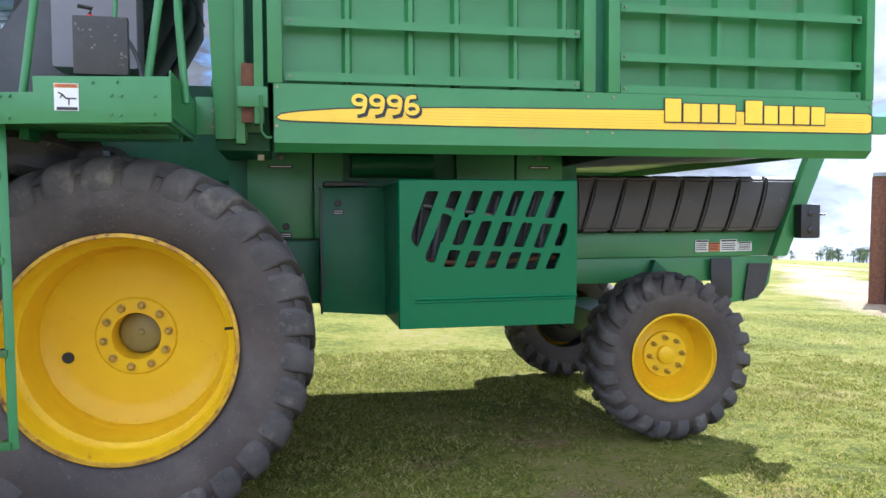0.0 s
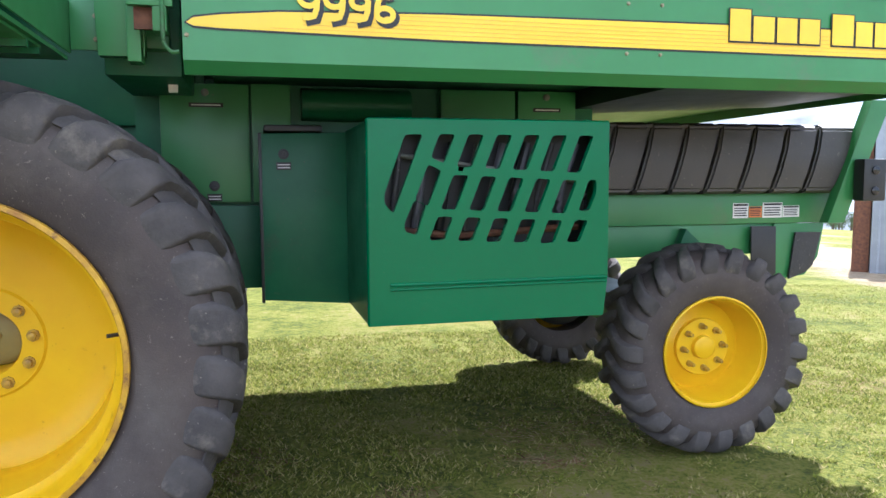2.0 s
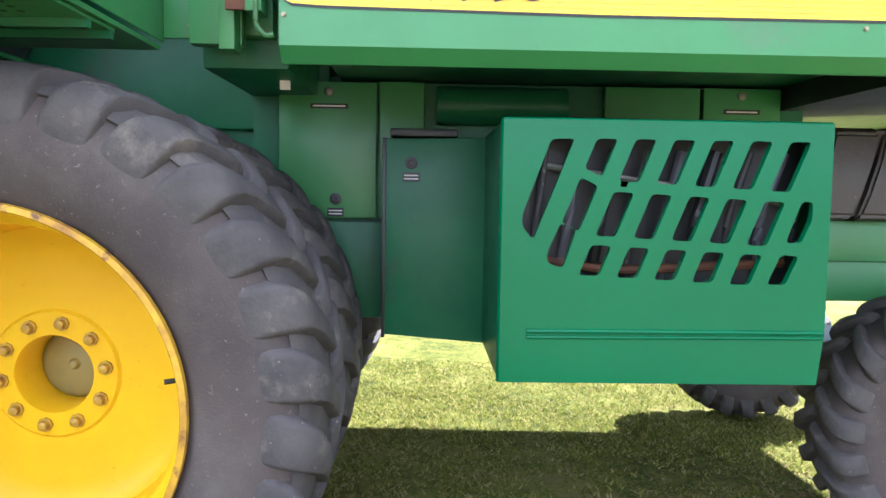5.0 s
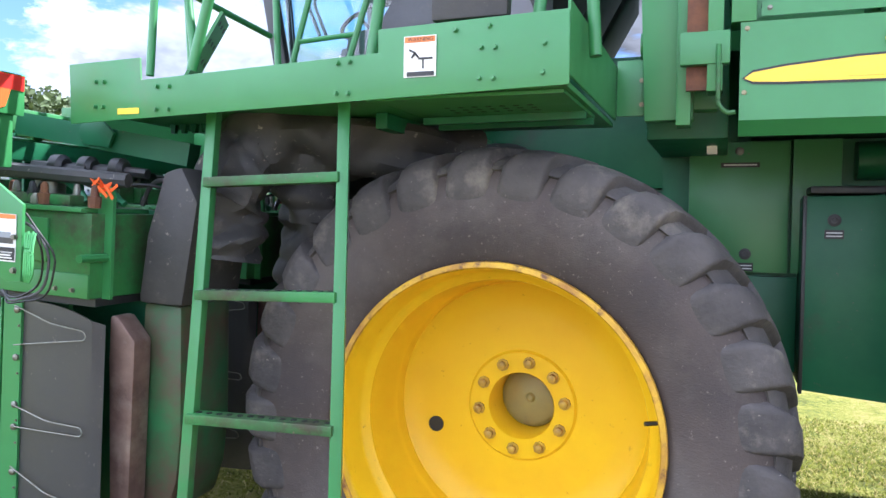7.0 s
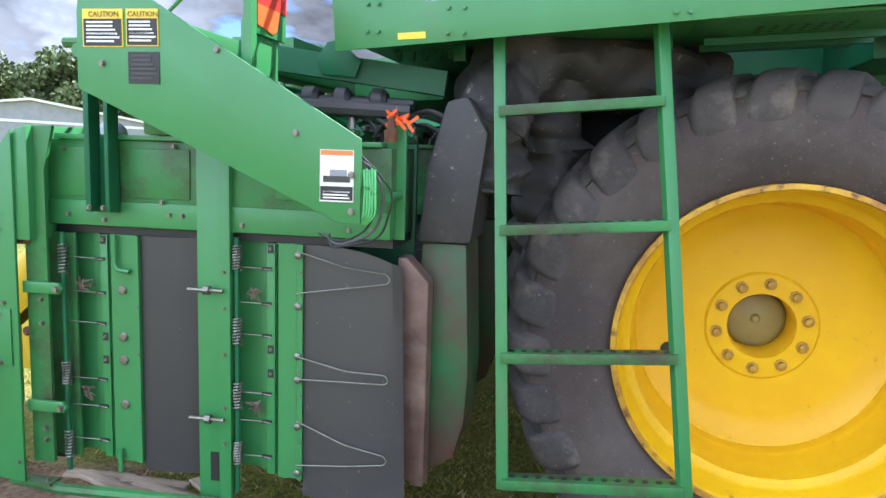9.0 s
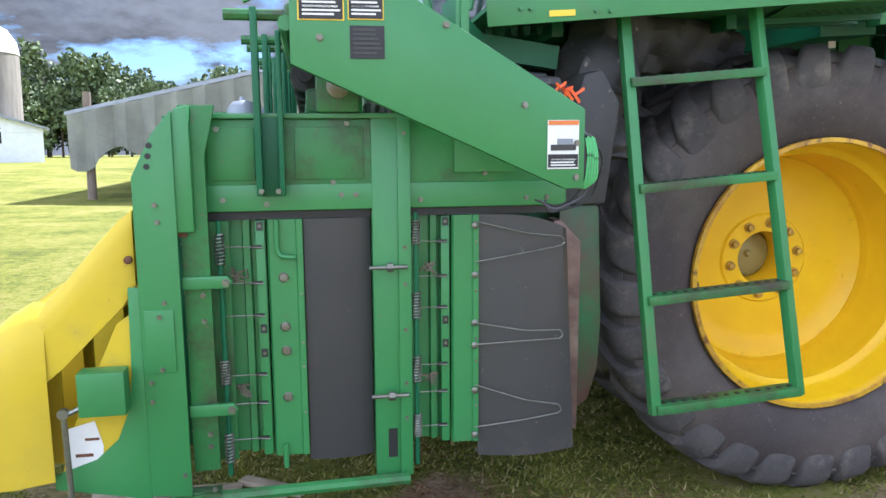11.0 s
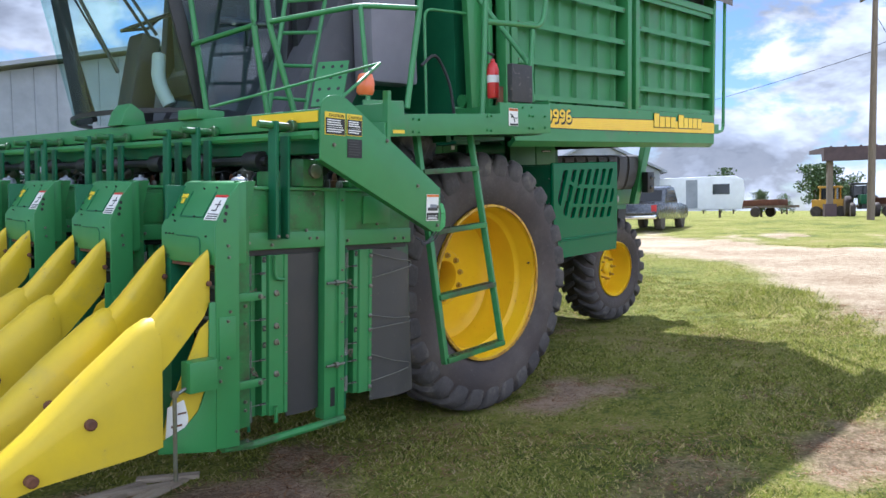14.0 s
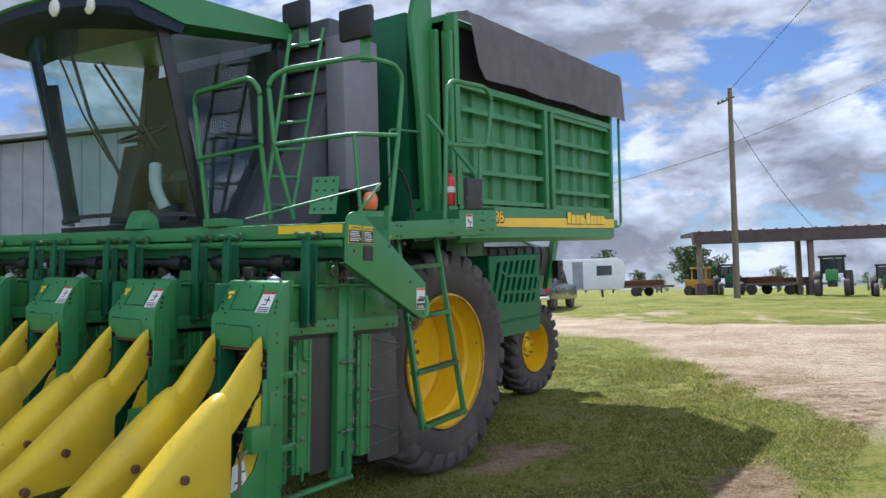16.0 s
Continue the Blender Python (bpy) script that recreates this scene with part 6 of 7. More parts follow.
    for z0, z1, zt in ((1.215, 1.08, 1.14), (0.875, 0.80, 0.82), (0.66, 0.51, 0.555)):
        add("wire_loop", STEEL, lambda b: tube(b, [(1.03, 0.095, z0), (1.2, 0.075, z0 - (z0 - zt) * 0.55), (1.325, 0.088, zt + 0.018), (1.335, 0.088, zt), (1.325, 0.088, zt - 0.012), (1.2, 0.075, (zt + z1) / 2), (1.03, 0.095, z1)], 0.0024, 6, 0.02), parent=sf)
    add("rusty_edge", material("burnt_steel", (0.20, 0.13, 0.105), 0.55, 0.4, second=(0.10, 0.06, 0.05), scale=9, amount=1.0, dirt=(0.30, 0.24, 0.20), dirt_scale=6, dirt_edge=(0.5, 0.8)) if "burnt_steel" not in bpy.data.materials else bpy.data.materials["burnt_steel"],
        lambda b: prism(b, [(1.33, 1.20), (1.36, 1.20), (1.435, 1.12), (1.435, 0.43), (1.40, 0.43), (1.36, 0.46), (1.33, 1.05)], 0.20, 0.29, "y"), "rust-browned steel chute edge", 0.012)
    # post between the doors
    add("middle_post", GREEN, lambda b: prism(b, [(0.695, 0.09), (0.775, 0.09), (0.775, 0.072), (0.815, 0.072), (0.815, 0.10), (0.79, 0.10), (0.79, 0.16), (0.695, 0.16)], 0.37, 1.555, "z"), "upright green channel post", 0.002)
    mp = u.children[-1]
    for z in (1.50, 1.14, 1.02, 0.87, 0.69, 0.57):
        add("post_bolt", STEEL, lambda b: hexbolt(b, (0.795, 0.072, z), 0.007, 0.009), parent=mp)
    for z in (1.08, 0.655):
        add("pin", STEEL, lambda b: tube(b, [(0.68, 0.055, z), (0.80, 0.055, z)], 0.007), parent=mp)
        add("pin_nut", STEEL, lambda b: lathe(b, [(0.016, 0.735), (0.016, 0.755)], (0, 0.055, z), 6, "x"), parent=mp)
    add("spring_rod", GREEN_DARK, lambda b: tube(b, [(0.832, 0.088, 0.40), (0.832, 0.088, 1.25)], 0.008), "thin rod with four springs")
    rod = u.children[-1]
    for z0, z1 in ((1.145, 1.225), (0.90, 0.99), (0.685, 0.775), (0.495, 0.575)):
        add("spring", STEEL, lambda b: spring(b, 0.832, 0.088, z0, z1), parent=rod)
    add("foot_slot", LABEL_BLACK, lambda b: box(b, 0.735, 0.765, 0.0885, 0.0895, 0.43, 0.53), parent=mp)
    # handle, bottom rail, hanger
    add("crank_handle", GREEN, lambda b: tube(b, [(0.395, 0.10, 1.235), (0.395, 0.10, 1.14), (0.405, 0.098, 1.12), (0.45, 0.098, 1.115)], 0.008, 8, 0.02), "bent green handle")
    add("lower_latch", GREEN, lambda b: tube(b, [(0.40, 0.10, 0.42), (0.40, 0.10, 0.50)], 0.009))
    add("bottom_rail", GREEN_WORN, lambda b: (tube(b, [(0.05, 0.02, 0.395), (0.22, 0.03, 0.37), (0.80, 0.06, 0.365)], 0.02), box(b, 0.05, 0.20, 0.0, 0.06, 0.385, 0.395)), "green bottom skid rail")
    br = u.children[-1]
    for x in (0.11, 0.18):
        add("rail_bolt", STEEL, lambda b: hexbolt(b, (x, 0.02, 0.396), 0.010, 0.012, "z", 1), parent=br)
    for y in (0.06, 0.72):
        add("hanger", GREEN_DARK, lambda b: (box(b, 0.345, 0.365, y - 0.03, y + 0.03, 1.315, 1.865), box(b, 0.415, 0.43, y - 0.03, y + 0.03, 1.315, 1.80), box(b, 0.345, 0.43, y + 0.022, y + 0.03, 1.31, 1.55)), "green hanger bracket", 0.004)
        hg = u.children[-1]
        add("hanger_pin", GREEN_WORN, lambda b: (tube(b, [(0.27, y, 1.845), (0.47, y, 1.845)], 0.017), lathe(b, [(0.028, 0.445), (0.034, 0.45), (0.034, 0.47), (0.02, 0.475)], (0, y, 1.845), 14, "x")), parent=hg)
        for x, z in ((0.36, 1.33), (0.41, 1.33)):
            add("hanger_bolt", STEEL, lambda b: hexbolt(b, (x, y - 0.03, z), 0.009, 0.011), parent=hg)
    # toe plate with the curved cut, throat
    add("toe_plate", GREEN, lambda b: prism(b, [(0.0, 1.06), (-0.03, 1.06), (-0.035, 0.80), (-0.045, 0.70), (-0.085, 0.60), (-0.15, 0.54), (-0.27, 0.50), (-0.27, 0.455), (0.0, 0.40)], -0.01, -0.002, "y"), "green toe plate", 0.002)
    add("guide_block", GREEN, lambda b: box(b, -0.17, -0.04, -0.085, -0.014, 0.70, 0.83), "green square guide block", 0.006)
    add("guide_link", STEEL, lambda b: (tube(b, [(-0.17, -0.05, 0.72), (-0.215, -0.05, 0.70)], 0.008), tube(b, [(-0.22, -0.05, 0.70), (-0.215, -0.045, 0.34)], 0.009), lathe(b, [(0.016, -0.06), (0.016, -0.04)], (-0.22, 0, 0.705), 10)), "thin upright rod")
    # black block stands in for the shade deep in the throat
    add("throat", BLACK, lambda b: box(b, 0.14, 0.19, 0.12, 0.40, 0.44, 1.22), "black block for the shade inside the picking throat")
    for k in range(9):
        add("spindle_bar", STEEL, lambda b: tube(b, [(0.12, 0.08 + 0.02 * (k % 2), 1.17 - 0.075 * k), (0.12, 0.34, 1.17 - 0.075 * k)], 0.009, 6), parent=u.children[-1] if k == 0 else u.children[-1])
    add("throat_roof", RUST, lambda b: box(b, 0.01, 0.14, 0.02, 0.42, 1.20, 1.214))
    add("throat_shield", SNOUT, lambda b: prism(b, [(0.0, 1.0), (-0.07, 0.95), (-0.22, 0.62), (-0.25, 0.50), (-0.16, 0.48), (-0.02, 0.60), (0.0, 0.7)], 0.0, 0.008, "y"), "yellow inner shield")
    add("torn_label", WHITE, lambda b: prism(b, [(-0.235, 0.50), (-0.14, 0.495), (-0.13, 0.58), (-0.15, 0.66), (-0.225, 0.64)], -0.003, -0.001, "y"), "torn white label")
    add("label_stain", RUST, lambda b: box(b, -0.21, -0.16, -0.0045, -0.0035, 0.55, 0.56))
    add("label_stain", RUST, lambda b: box(b, -0.18, -0.14, -0.0045, -0.0035, 0.60, 0.608))
    up = [(-0.012, 1.285, 1.06, 0.035, 0), (-0.05, 1.255, 1.0, 0.065, 0), (-0.12, 1.18, 0.93, 0.085, 0), (-0.22, 1.065, 0.83, 0.105, 0), (-0.33, 0.955, 0.74, 0.12, 0)]
    lowp = [(-0.262, 1.015, 0.49, 0.135, 0), (-0.30, 1.02, 0.49, 0.16, 0), (-0.36, 0.985, 0.485, 0.18, 0), (-0.55, 0.83, 0.48, 0.195, 0), (-0.75, 0.655, 0.465, 0.165, 0), (-0.95, 0.51, 0.42, 0.125, 0), (-1.10, 0.41, 0.37, 0.08, 0), (-1.18, 0.365, 0.345, 0.02, 0)]
    for y in (0.035, 0.40):
        add("snout_upper", SNOUT, lambda b: loft(b, up, y), "yellow plastic upper snout", 0.0)
        su = u.children[-1]
        add("snout_bolt", RUST, lambda b: lathe(b, [(0.012, y - 0.028), (0.012, y - 0.038), (0.008, y - 0.041)], (-0.025, 0, 1.14), 12), parent=su)
        add("snout_lower", SNOUT, lambda b: loft(b, lowp, y), "yellow plastic snout tip", 0.0)
        sl = u.children[-1]
        for x, z in ((-0.57, 0.66), (-0.78, 0.50)):
            add("snout_bolt", RUST, lambda b: lathe(b, [(0.022, y - 0.08), (0.022, y - 0.112), (0.016, y - 0.118)], (x, 0, z), 12), parent=sl)
    # rear chute and hose
    add("rear_chute", CHUTE, lambda b: prism(b, [(1.385, 1.24), (1.54, 1.24), (1.56, 0.80), (1.55, 0.62), (1.515, 0.50), (1.46, 0.46), (1.385, 0.46)], 0.30, 0.60, "y"), "green rear chute with rounded foot", 0.02)
    add("chute_hood", DUCT_DARK, lambda b: prism(b, [(1.375, 1.24), (1.555, 1.24), (1.60, 1.60), (1.53, 1.72), (1.46, 1.70), (1.40, 1.48)], 0.28, 0.63, "y"), "black rubber hood", 0.02)
    add("rear_bracket", GREEN, lambda b: (prism(b, [(1.28, 1.26), (1.36, 1.26), (1.36, 1.60), (1.35, 1.63), (1.325, 1.64), (1.30, 1.62), (1.285, 1.55)], 0.16, 0.175, "y"), tube(b, [(1.34, 0.16, 1.40), (1.34, 0.04, 1.40)], 0.014)), "green lug with a pin", 0.0)
    add("air_hose", DUCT_DARK, lambda b: crumpled(b, [(1.56, 0.48, 1.40), (1.57, 0.50, 1.62), (1.66, 0.56, 1.83), (1.95, 0.72, 1.86), (2.35, 1.0, 1.83)], 0.145, 3), "slack black rubberised air sleeve")
    add("hanging_sleeve", DUCT_DARK, lambda b: crumpled(b, [(1.70, 0.78, 1.80), (1.78, 0.80, 1.55), (1.76, 0.82, 1.25), (1.80, 0.85, 0.95)], 0.13, 8), "torn black sleeve hanging down")
    add("gear_case", GREEN_WORN, lambda b: box(b, 0.50, 0.68, 0.18, 0.40, 1.563, 1.64), "oily gear case on the casing", 0.012)
    add("gear_cover", GREEN_WORN, lambda b: box(b, 0.90, 1.20, 0.14, 0.38, 1.563, 1.60), "", 0.01)
    add("gear_cap", STEEL, lambda b: lathe(b, [(0.05, 1.60), (0.05, 1.66), (0.03, 1.68), (0.001, 1.68)], (1.0, 0.26, 0), 14, "z"))
    add("gear_block", GREEN_WORN, lambda b: box(b, 0.53, 0.66, 0.06, 0.16, 1.563, 1.70), "green gear block with a shaft", 0.015)
    add("gear_hub", STEEL, lambda b: lathe(b, [(0.035, 0.06), (0.035, 0.04), (0.02, 0.035)], (0.595, 0, 1.64), 16))
    for k in range(5):
        add("fitting", STEEL if k % 2 else BLACK, lambda b: lathe(b, [(0.018, 1.563), (0.018, 1.585), (0.01, 1.60)], (0.74 + 0.11 * k, 0.13 + 0.03 * (k % 3), 0), 8, "z"))
    add("drive_shaft", BLACK, lambda b: (tube(b, [(0.50, 0.30, 1.69), (0.50, 1.02, 1.69)], 0.024), lathe(b, [(0.05, 0.34), (0.05, 0.46), (0.035, 0.48)], (0.50, 0, 1.69), 14), lathe(b, [(0.035, 0.84), (0.05, 0.86), (0.05, 0.98)], (0.50, 0, 1.69), 14)), "black drive shaft between units")
    rng = random.Random(5)
    for j in range(8):
        x0, x1 = 0.72 + 0.07 * j + rng.random() * 0.1, 1.05 + 0.06 * j + rng.random() * 0.1
        y0, y1, lift = 0.14 + rng.random() * 0.28, 0.14 + rng.random() * 0.3, 1.600 + rng.random() * 0.05
        add("hose", (BLACK, DUCT_DARK, GREEN_DARK)[j % 3], lambda b: tube(b, [(x0, y0, 1.575), (x0 + 0.03, y0, lift), ((x0 + x1) / 2, (y0 + y1) / 2, lift + 0.03), (x1, y1, lift - 0.02), (x1 + 0.02, y1, 1.58)], 0.006 + 0.003 * (j % 3), 6, 0.06), "bent black hose")
    for j in range(9):
        x0, y0 = 0.72 + 0.075 * j, 0.12 + 0.28 * rng.random()
        add("fitting", (STEEL, BLACK, RUST)[j % 3], lambda b: lathe(b, [(0.02, 1.563), (0.022, 1.60), (0.014, 1.602), (0.012, 1.63), (0.006, 1.64)], (x0, y0, 0), 8, "z"))
    return u


unit1 = row_unit()
for k in range(1, 6):
    copy_thing(unit1, HEADER @ pose(0, ROW * k, 0))


# ---- tool bar, side arm ----
bar = thing("header_toolbar", "green header tool bar with a yellow strip and side arms", "tool bar", HEADER)
L = ROW * 6
simple("beam", GREEN, bar, lambda b: box(b, 0.48, 0.62, -0.13, L - 0.3, 1.835, 1.925), "long green beam", 0.008)
simple("front_tube", GREEN, bar, lambda b: tube(b, [(0.45, -0.13, 1.80), (0.45, L - 0.3, 1.80)], 0.022))
simple("lower_beam", GREEN_DARK, bar, lambda b: box(b, 0.52, 0.60, -0.1, L - 0.3, 1.72, 1.80), bevel=0.006)
simple("yellow_strip", YELLOW, bar, lambda b: box(b, 0.476, 0.4795, -0.11, 0.40, 1.865, 1.915), "yellow strip")
ARM = [(0.462, 1.905), (0.468, 1.945), (0.487, 1.972), (0.515, 1.987), (0.55, 1.992), (0.62, 1.98), (1.305, 1.568), (1.305, 1.338), (1.25, 1.335), (0.46, 1.69)]
simple("side_arm", GREEN, bar, lambda b: prism(b, ARM, -0.150, -0.138, "y"), "large green side arm plate", 0.003)
simple("arm_flange", GREEN, bar, lambda b: tube(b, [(0.47, -0.12, 1.69), (1.25, -0.12, 1.34)], 0.01, wide=(0.02, 0.004)))
simple("far_arm", GREEN, bar, lambda b: prism(b, ARM, L - 0.35, L - 0.338, "y"), "", 0.003)
for x, z in ((0.54, 1.76), (0.89, 1.80), (1.12, 1.58), (1.28, 1.47), (1.28, 1.37)):
    simple("arm_bolt", STEEL, bar, lambda b: hexbolt(b, (x, -0.150, z), 0.011, 0.01))
for x0, z0, w, h, hd in ((0.483, 1.805, 0.125, 0.105, LABEL_YELLOW), (0.618, 1.808, 0.098, 0.102, LABEL_YELLOW), (0.622, 1.705, 0.095, 0.088, None)):
    m = Matrix.Translation((x0, -0.1515, z0))
    rows = ([(0.03, 0.97, 0.03, 0.74, LABEL_BLACK)] if hd else []) + text_bars(6, 0.1, 0.92, 0.10, 0.70 if hd else 0.95, WHITE if hd else FLAP)
    pp = plate(bar, m, w, h, hd or LABEL_BLACK, rows)
    if hd:
        lettering("caution_word", "CAUTION", h * 0.20, LABEL_BLACK, pp, m @ Matrix.Translation((w * 0.54, -0.004, h * 0.79)) @ FACE, 0.0003, "CENTER")
m = Matrix.Translation((1.19, -0.1515, 1.395))
plate(bar, m, 0.096, 0.142, WHITE, [(0.02, 0.98, 0.90, 0.99, LABEL_ORANGE), (0.02, 0.98, 0.03, 0.30, LABEL_BLACK), (0.1, 0.9, 0.38, 0.50, FLAP), (0.3, 0.8, 0.50, 0.62, GALV)] + text_bars(4, 0.1, 0.92, 0.05, 0.28, WHITE))
for j in range(5):
    e = 0.007 * j
    simple("cable_strand", material("pale_green_sleeve", (0.10, 0.42, 0.14), 0.5) if "pale_green_sleeve" not in bpy.data.materials else bpy.data.materials["pale_green_sleeve"], bar, lambda b: tube(b, [(1.312 + e, -0.142 + 0.3 * e, 1.485 + 0.004 * (j % 2)), (1.318 + e, -0.15, 1.44), (1.314 + 1.2 * e, -0.147, 1.36), (1.30 + 0.6 * e, -0.13, 1.335)], 0.0034, 6, 0.03), "bright green cable strand")
for j in range(3):
    e = 0.016 * j
    simple("arm_cable", (BLACK, DUCT, BLACK)[j % 3], bar, lambda b: tube(b, [(1.24 + e, -0.125 + 0.01 * j, 1.50 + 0.02 * (j % 3)), (1.31 + e, -0.12, 1.515 - e), (1.34 + 1.5 * e, -0.10, 1.42), (1.32 + e, -0.09, 1.32 - e), (1.24 - e, -0.11, 1.275 - 0.5 * e), (1.17 + e, -0.10, 1.30)], 0.0035 + 0.001 * (j % 2), 6, 0.05), "loop of thin cable")
ribbon = random.Random(12)
simple("red_ribbon", ORANGE, bar, lambda b: [tube(b, [(1.34 + ribbon.uniform(-0.008, 0.008), 0.145, 1.635), (1.34 + ribbon.uniform(-0.04, 0.045), 0.13 + ribbon.uniform(-0.02, 0.02), 1.64 + ribbon.uniform(-0.02, 0.025)), (1.345 + ribbon.uniform(-0.045, 0.06), 0.125, 1.625 + ribbon.uniform(-0.03, 0.02))], 0.01, wide=(0.0015, 0.005)) for _ in range(7)], "knotted orange ribbon")
simple("lamp_mast", GREEN, bar, lambda b: tube(b, [(0.955, -0.080, 1.70), (0.955, -0.080, 2.06)], 0.018, wide=(0.012, 0.018)), "green lamp mast")
simple("beacon", material("amber_lamp", (0.75, 0.16, 0.05), 0.25, coat=0.5), bar, lambda b: lathe(b, [(0.035, 2.035), (0.046, 2.05), (0.048, 2.10), (0.036, 2.14), (0.001, 2.15)], (0.88, 0.0, 0), 18, "z"), "orange amber lamp")
simple("reflector_plate", GREEN, bar, lambda b: box(b, 0.952, 0.962, -0.060, 0.172, 1.86, 2.0), "green reflector plate", 0.003)
simple("red_reflector", RED, bar, lambda b: box(b, 0.9625, 0.966, -0.050, 0.165, 1.944, 1.995))
simple("orange_reflector", ORANGE, bar, lambda b: prism(b, [(-0.050, 1.885), (0.06, 1.872), (0.09, 1.885), (0.11, 1.9435), (-0.050, 1.9435)], 0.9625, 0.966, "x"))
simple("mast_bracket", GREEN, bar, lambda b: box(b, 0.93, 0.95, -0.09, 0.14, 1.68, 1.90), "green bracket under the reflector", 0.006)
simple("brace_rod", GREEN, bar, lambda b: (tube(b, [(0.30, 0.5, 1.95), (0.98, 0.0, 2.21)], 0.007), tube(b, [(0.98, 0.0, 2.21), (0.62, -0.1, 1.98)], 0.009)), "thin brace rods")
# lift arm and gusset take the darker green to stand for shade
simple("lift_arm", GREEN_DARK, bar, lambda b: tube(b, [(0.70, 0.42, 1.86), (1.42, 0.50, 1.77)], 0.06, wide=(0.04, 0.042)), "lift arm in green darkened for shade", 0.0)
simple("arm_gusset", GREEN_DARK, bar, lambda b: prism(b, [(0.98, 1.84), (1.02, 1.90), (1.06, 1.905), (1.14, 1.835), (1.12, 1.78), (1.0, 1.79)], 0.40, 0.415, "y"), "gusset on the lift arm", 0.003)
for x, y in ((1.00, 0.30), (1.10, 0.33), (1.22, 0.35)):
    simple("shaft_joint", BLACK, bar, lambda b: (lathe(b, [(0.03, x - 0.03), (0.042, x - 0.02), (0.042, x + 0.015), (0.028, x + 0.03)], (0, y, 1.70), 14, "x"), tube(b, [(x - 0.12, y, 1.70), (x + 0.12, y, 1.69)], 0.018)), "black shaft coupling")
simple("side_shaft", DUCT_DARK, bar, lambda b: tube(b, [(0.66, 0.12, 1.68), (1.35, 0.24, 1.66)], 0.026), "steel drive shaft")
simple("shaft_boot", BLACK, bar, lambda b: [lathe(b, [(0.045, 0.60 + 0.022 * j), (0.062, 0.611 + 0.022 * j), (0.045, 0.622 + 0.022 * j)], (0, 0.12, 1.68), 16, "x") for j in range(5)], "ribbed black boot")
simple("pulley_plate", GREEN, bar, lambda b: prism(b, [(0.45, 1.93), (0.62, 1.93), (0.60, 2.02), (0.52, 2.07), (0.48, 2.02)], 1.72, 1.90, "y"), "green gusset", 0.006)
simple("clamp", GREEN, bar, lambda b: box(b, 0.45, 0.62, 0.86, 1.06, 1.925, 1.98), "", 0.006)


# ---- far things ----
def stand(x, y, dz=0.0):
    return float(height(x, y)) + dz


def utility_pole():
    m = pose(35.2, 5.75, stand(35.2, 5.75), 0.9, 0, 0)
    r = thing("utility_pole", "weathered wooden utility pole with wires", "utility pole", m)
    simple("pole", WOOD, r, lambda b: lathe(b, [(0.17, -0.2), (0.16, 3), (0.13, 8), (0.11, 10.9), (0.001, 10.95)], (0, 0, 0), 14, "z"))
    simple("cross_arm", WOOD, r, lambda b: tube(b, [(0.1, -0.2, 10.45), (0.2, 0.7, 10.2)], 0.05))
    for k in range(3):
        simple("insulator", GALV, r, lambda b: lathe(b, [(0.05, 10.35 - 0.06 * k), (0.06, 10.42 - 0.06 * k), (0.02, 10.5 - 0.06 * k)], (0.15, 0.2 + 0.22 * k, 0), 10, "z"))
    for a, b2 in (((0, 0, 10.8), (-30, -22, 18.5)), ((0, 0, 8.0), (-22, -26, 11.5)), ((0, 0, 7.8), (14, 26, 7.0)), ((0, 0, 9.5), (1, -3.6, 3.4))):
        def wire(b):
            pts = [Vector(a).lerp(Vector(b2), s) - Vector((0, 0, 1.6 * s * (1 - s))) for s in np.linspace(0, 1, 14)]
            tube(b, pts, 0.014, 5)
        simple("wire", BLACK, r, wire)


utility_pole()


def open_shed():
    m = pose(41.9, 9.55, stand(41.9, 9.55), 0, 0, 28)
    r = thing("open_shed", "open pole shed with a rusty sheet roof", "shed", m)
    ln = 30
    simple("roof", ROOF_RUST, r, lambda b: prism(b, [(-0.5, 3.86), (-0.5, 3.1), (0, 3.1), (0.2, 3.55), (3.8, 3.75), (3.8, 3.98)], -ln, 0.4, "y"), "rusty corrugated roof")
    for k in range(40):
        simple("roof_rib", ROOF_RUST, r, lambda b: box(b, -0.55, -0.45, -0.75 * k - 0.02, -0.75 * k + 0.10, 3.80, 3.92))
    for x, y in ((0, 0), (0, -6.5), (0, -14), (0, -22), (3.5, -6.9), (3.5, -14.4), (3.5, -22.4)):
        simple("post", WOOD, r, lambda b: box(b, x - 0.15, x + 0.15, y - 0.15, y + 0.15, -0.2, 3.6))
    for y in (0.0, -6.5):
        simple("brick_foot", ROOF_RUST, r, lambda b: box(b, -0.3, 0.3, y - 0.3, y + 0.3, -0.2, 0.7))


open_shed()


def simple_wheel(r, name, x, y, z, rad, w, rim):
    simple(name, RUBBER_SIDE, r, lambda b: lathe(b, [(rad * 0.5, -w / 2), (rad * 0.92, -w / 2), (rad, -w / 3), (rad, w / 3), (rad * 0.92, w / 2), (rad * 0.5, w / 2)], (x, y, z), 24))
    simple("rim", rim, r, lambda b: lathe(b, [(rad * 0.52, -w / 2 + 0.03), (rad * 0.4, -w / 2 + 0.05), (rad * 0.15, -w / 2 + 0.02), (rad * 0.1, w / 2 - 0.03), (rad * 0.5, w / 2 - 0.03)], (x, y, z), 20))


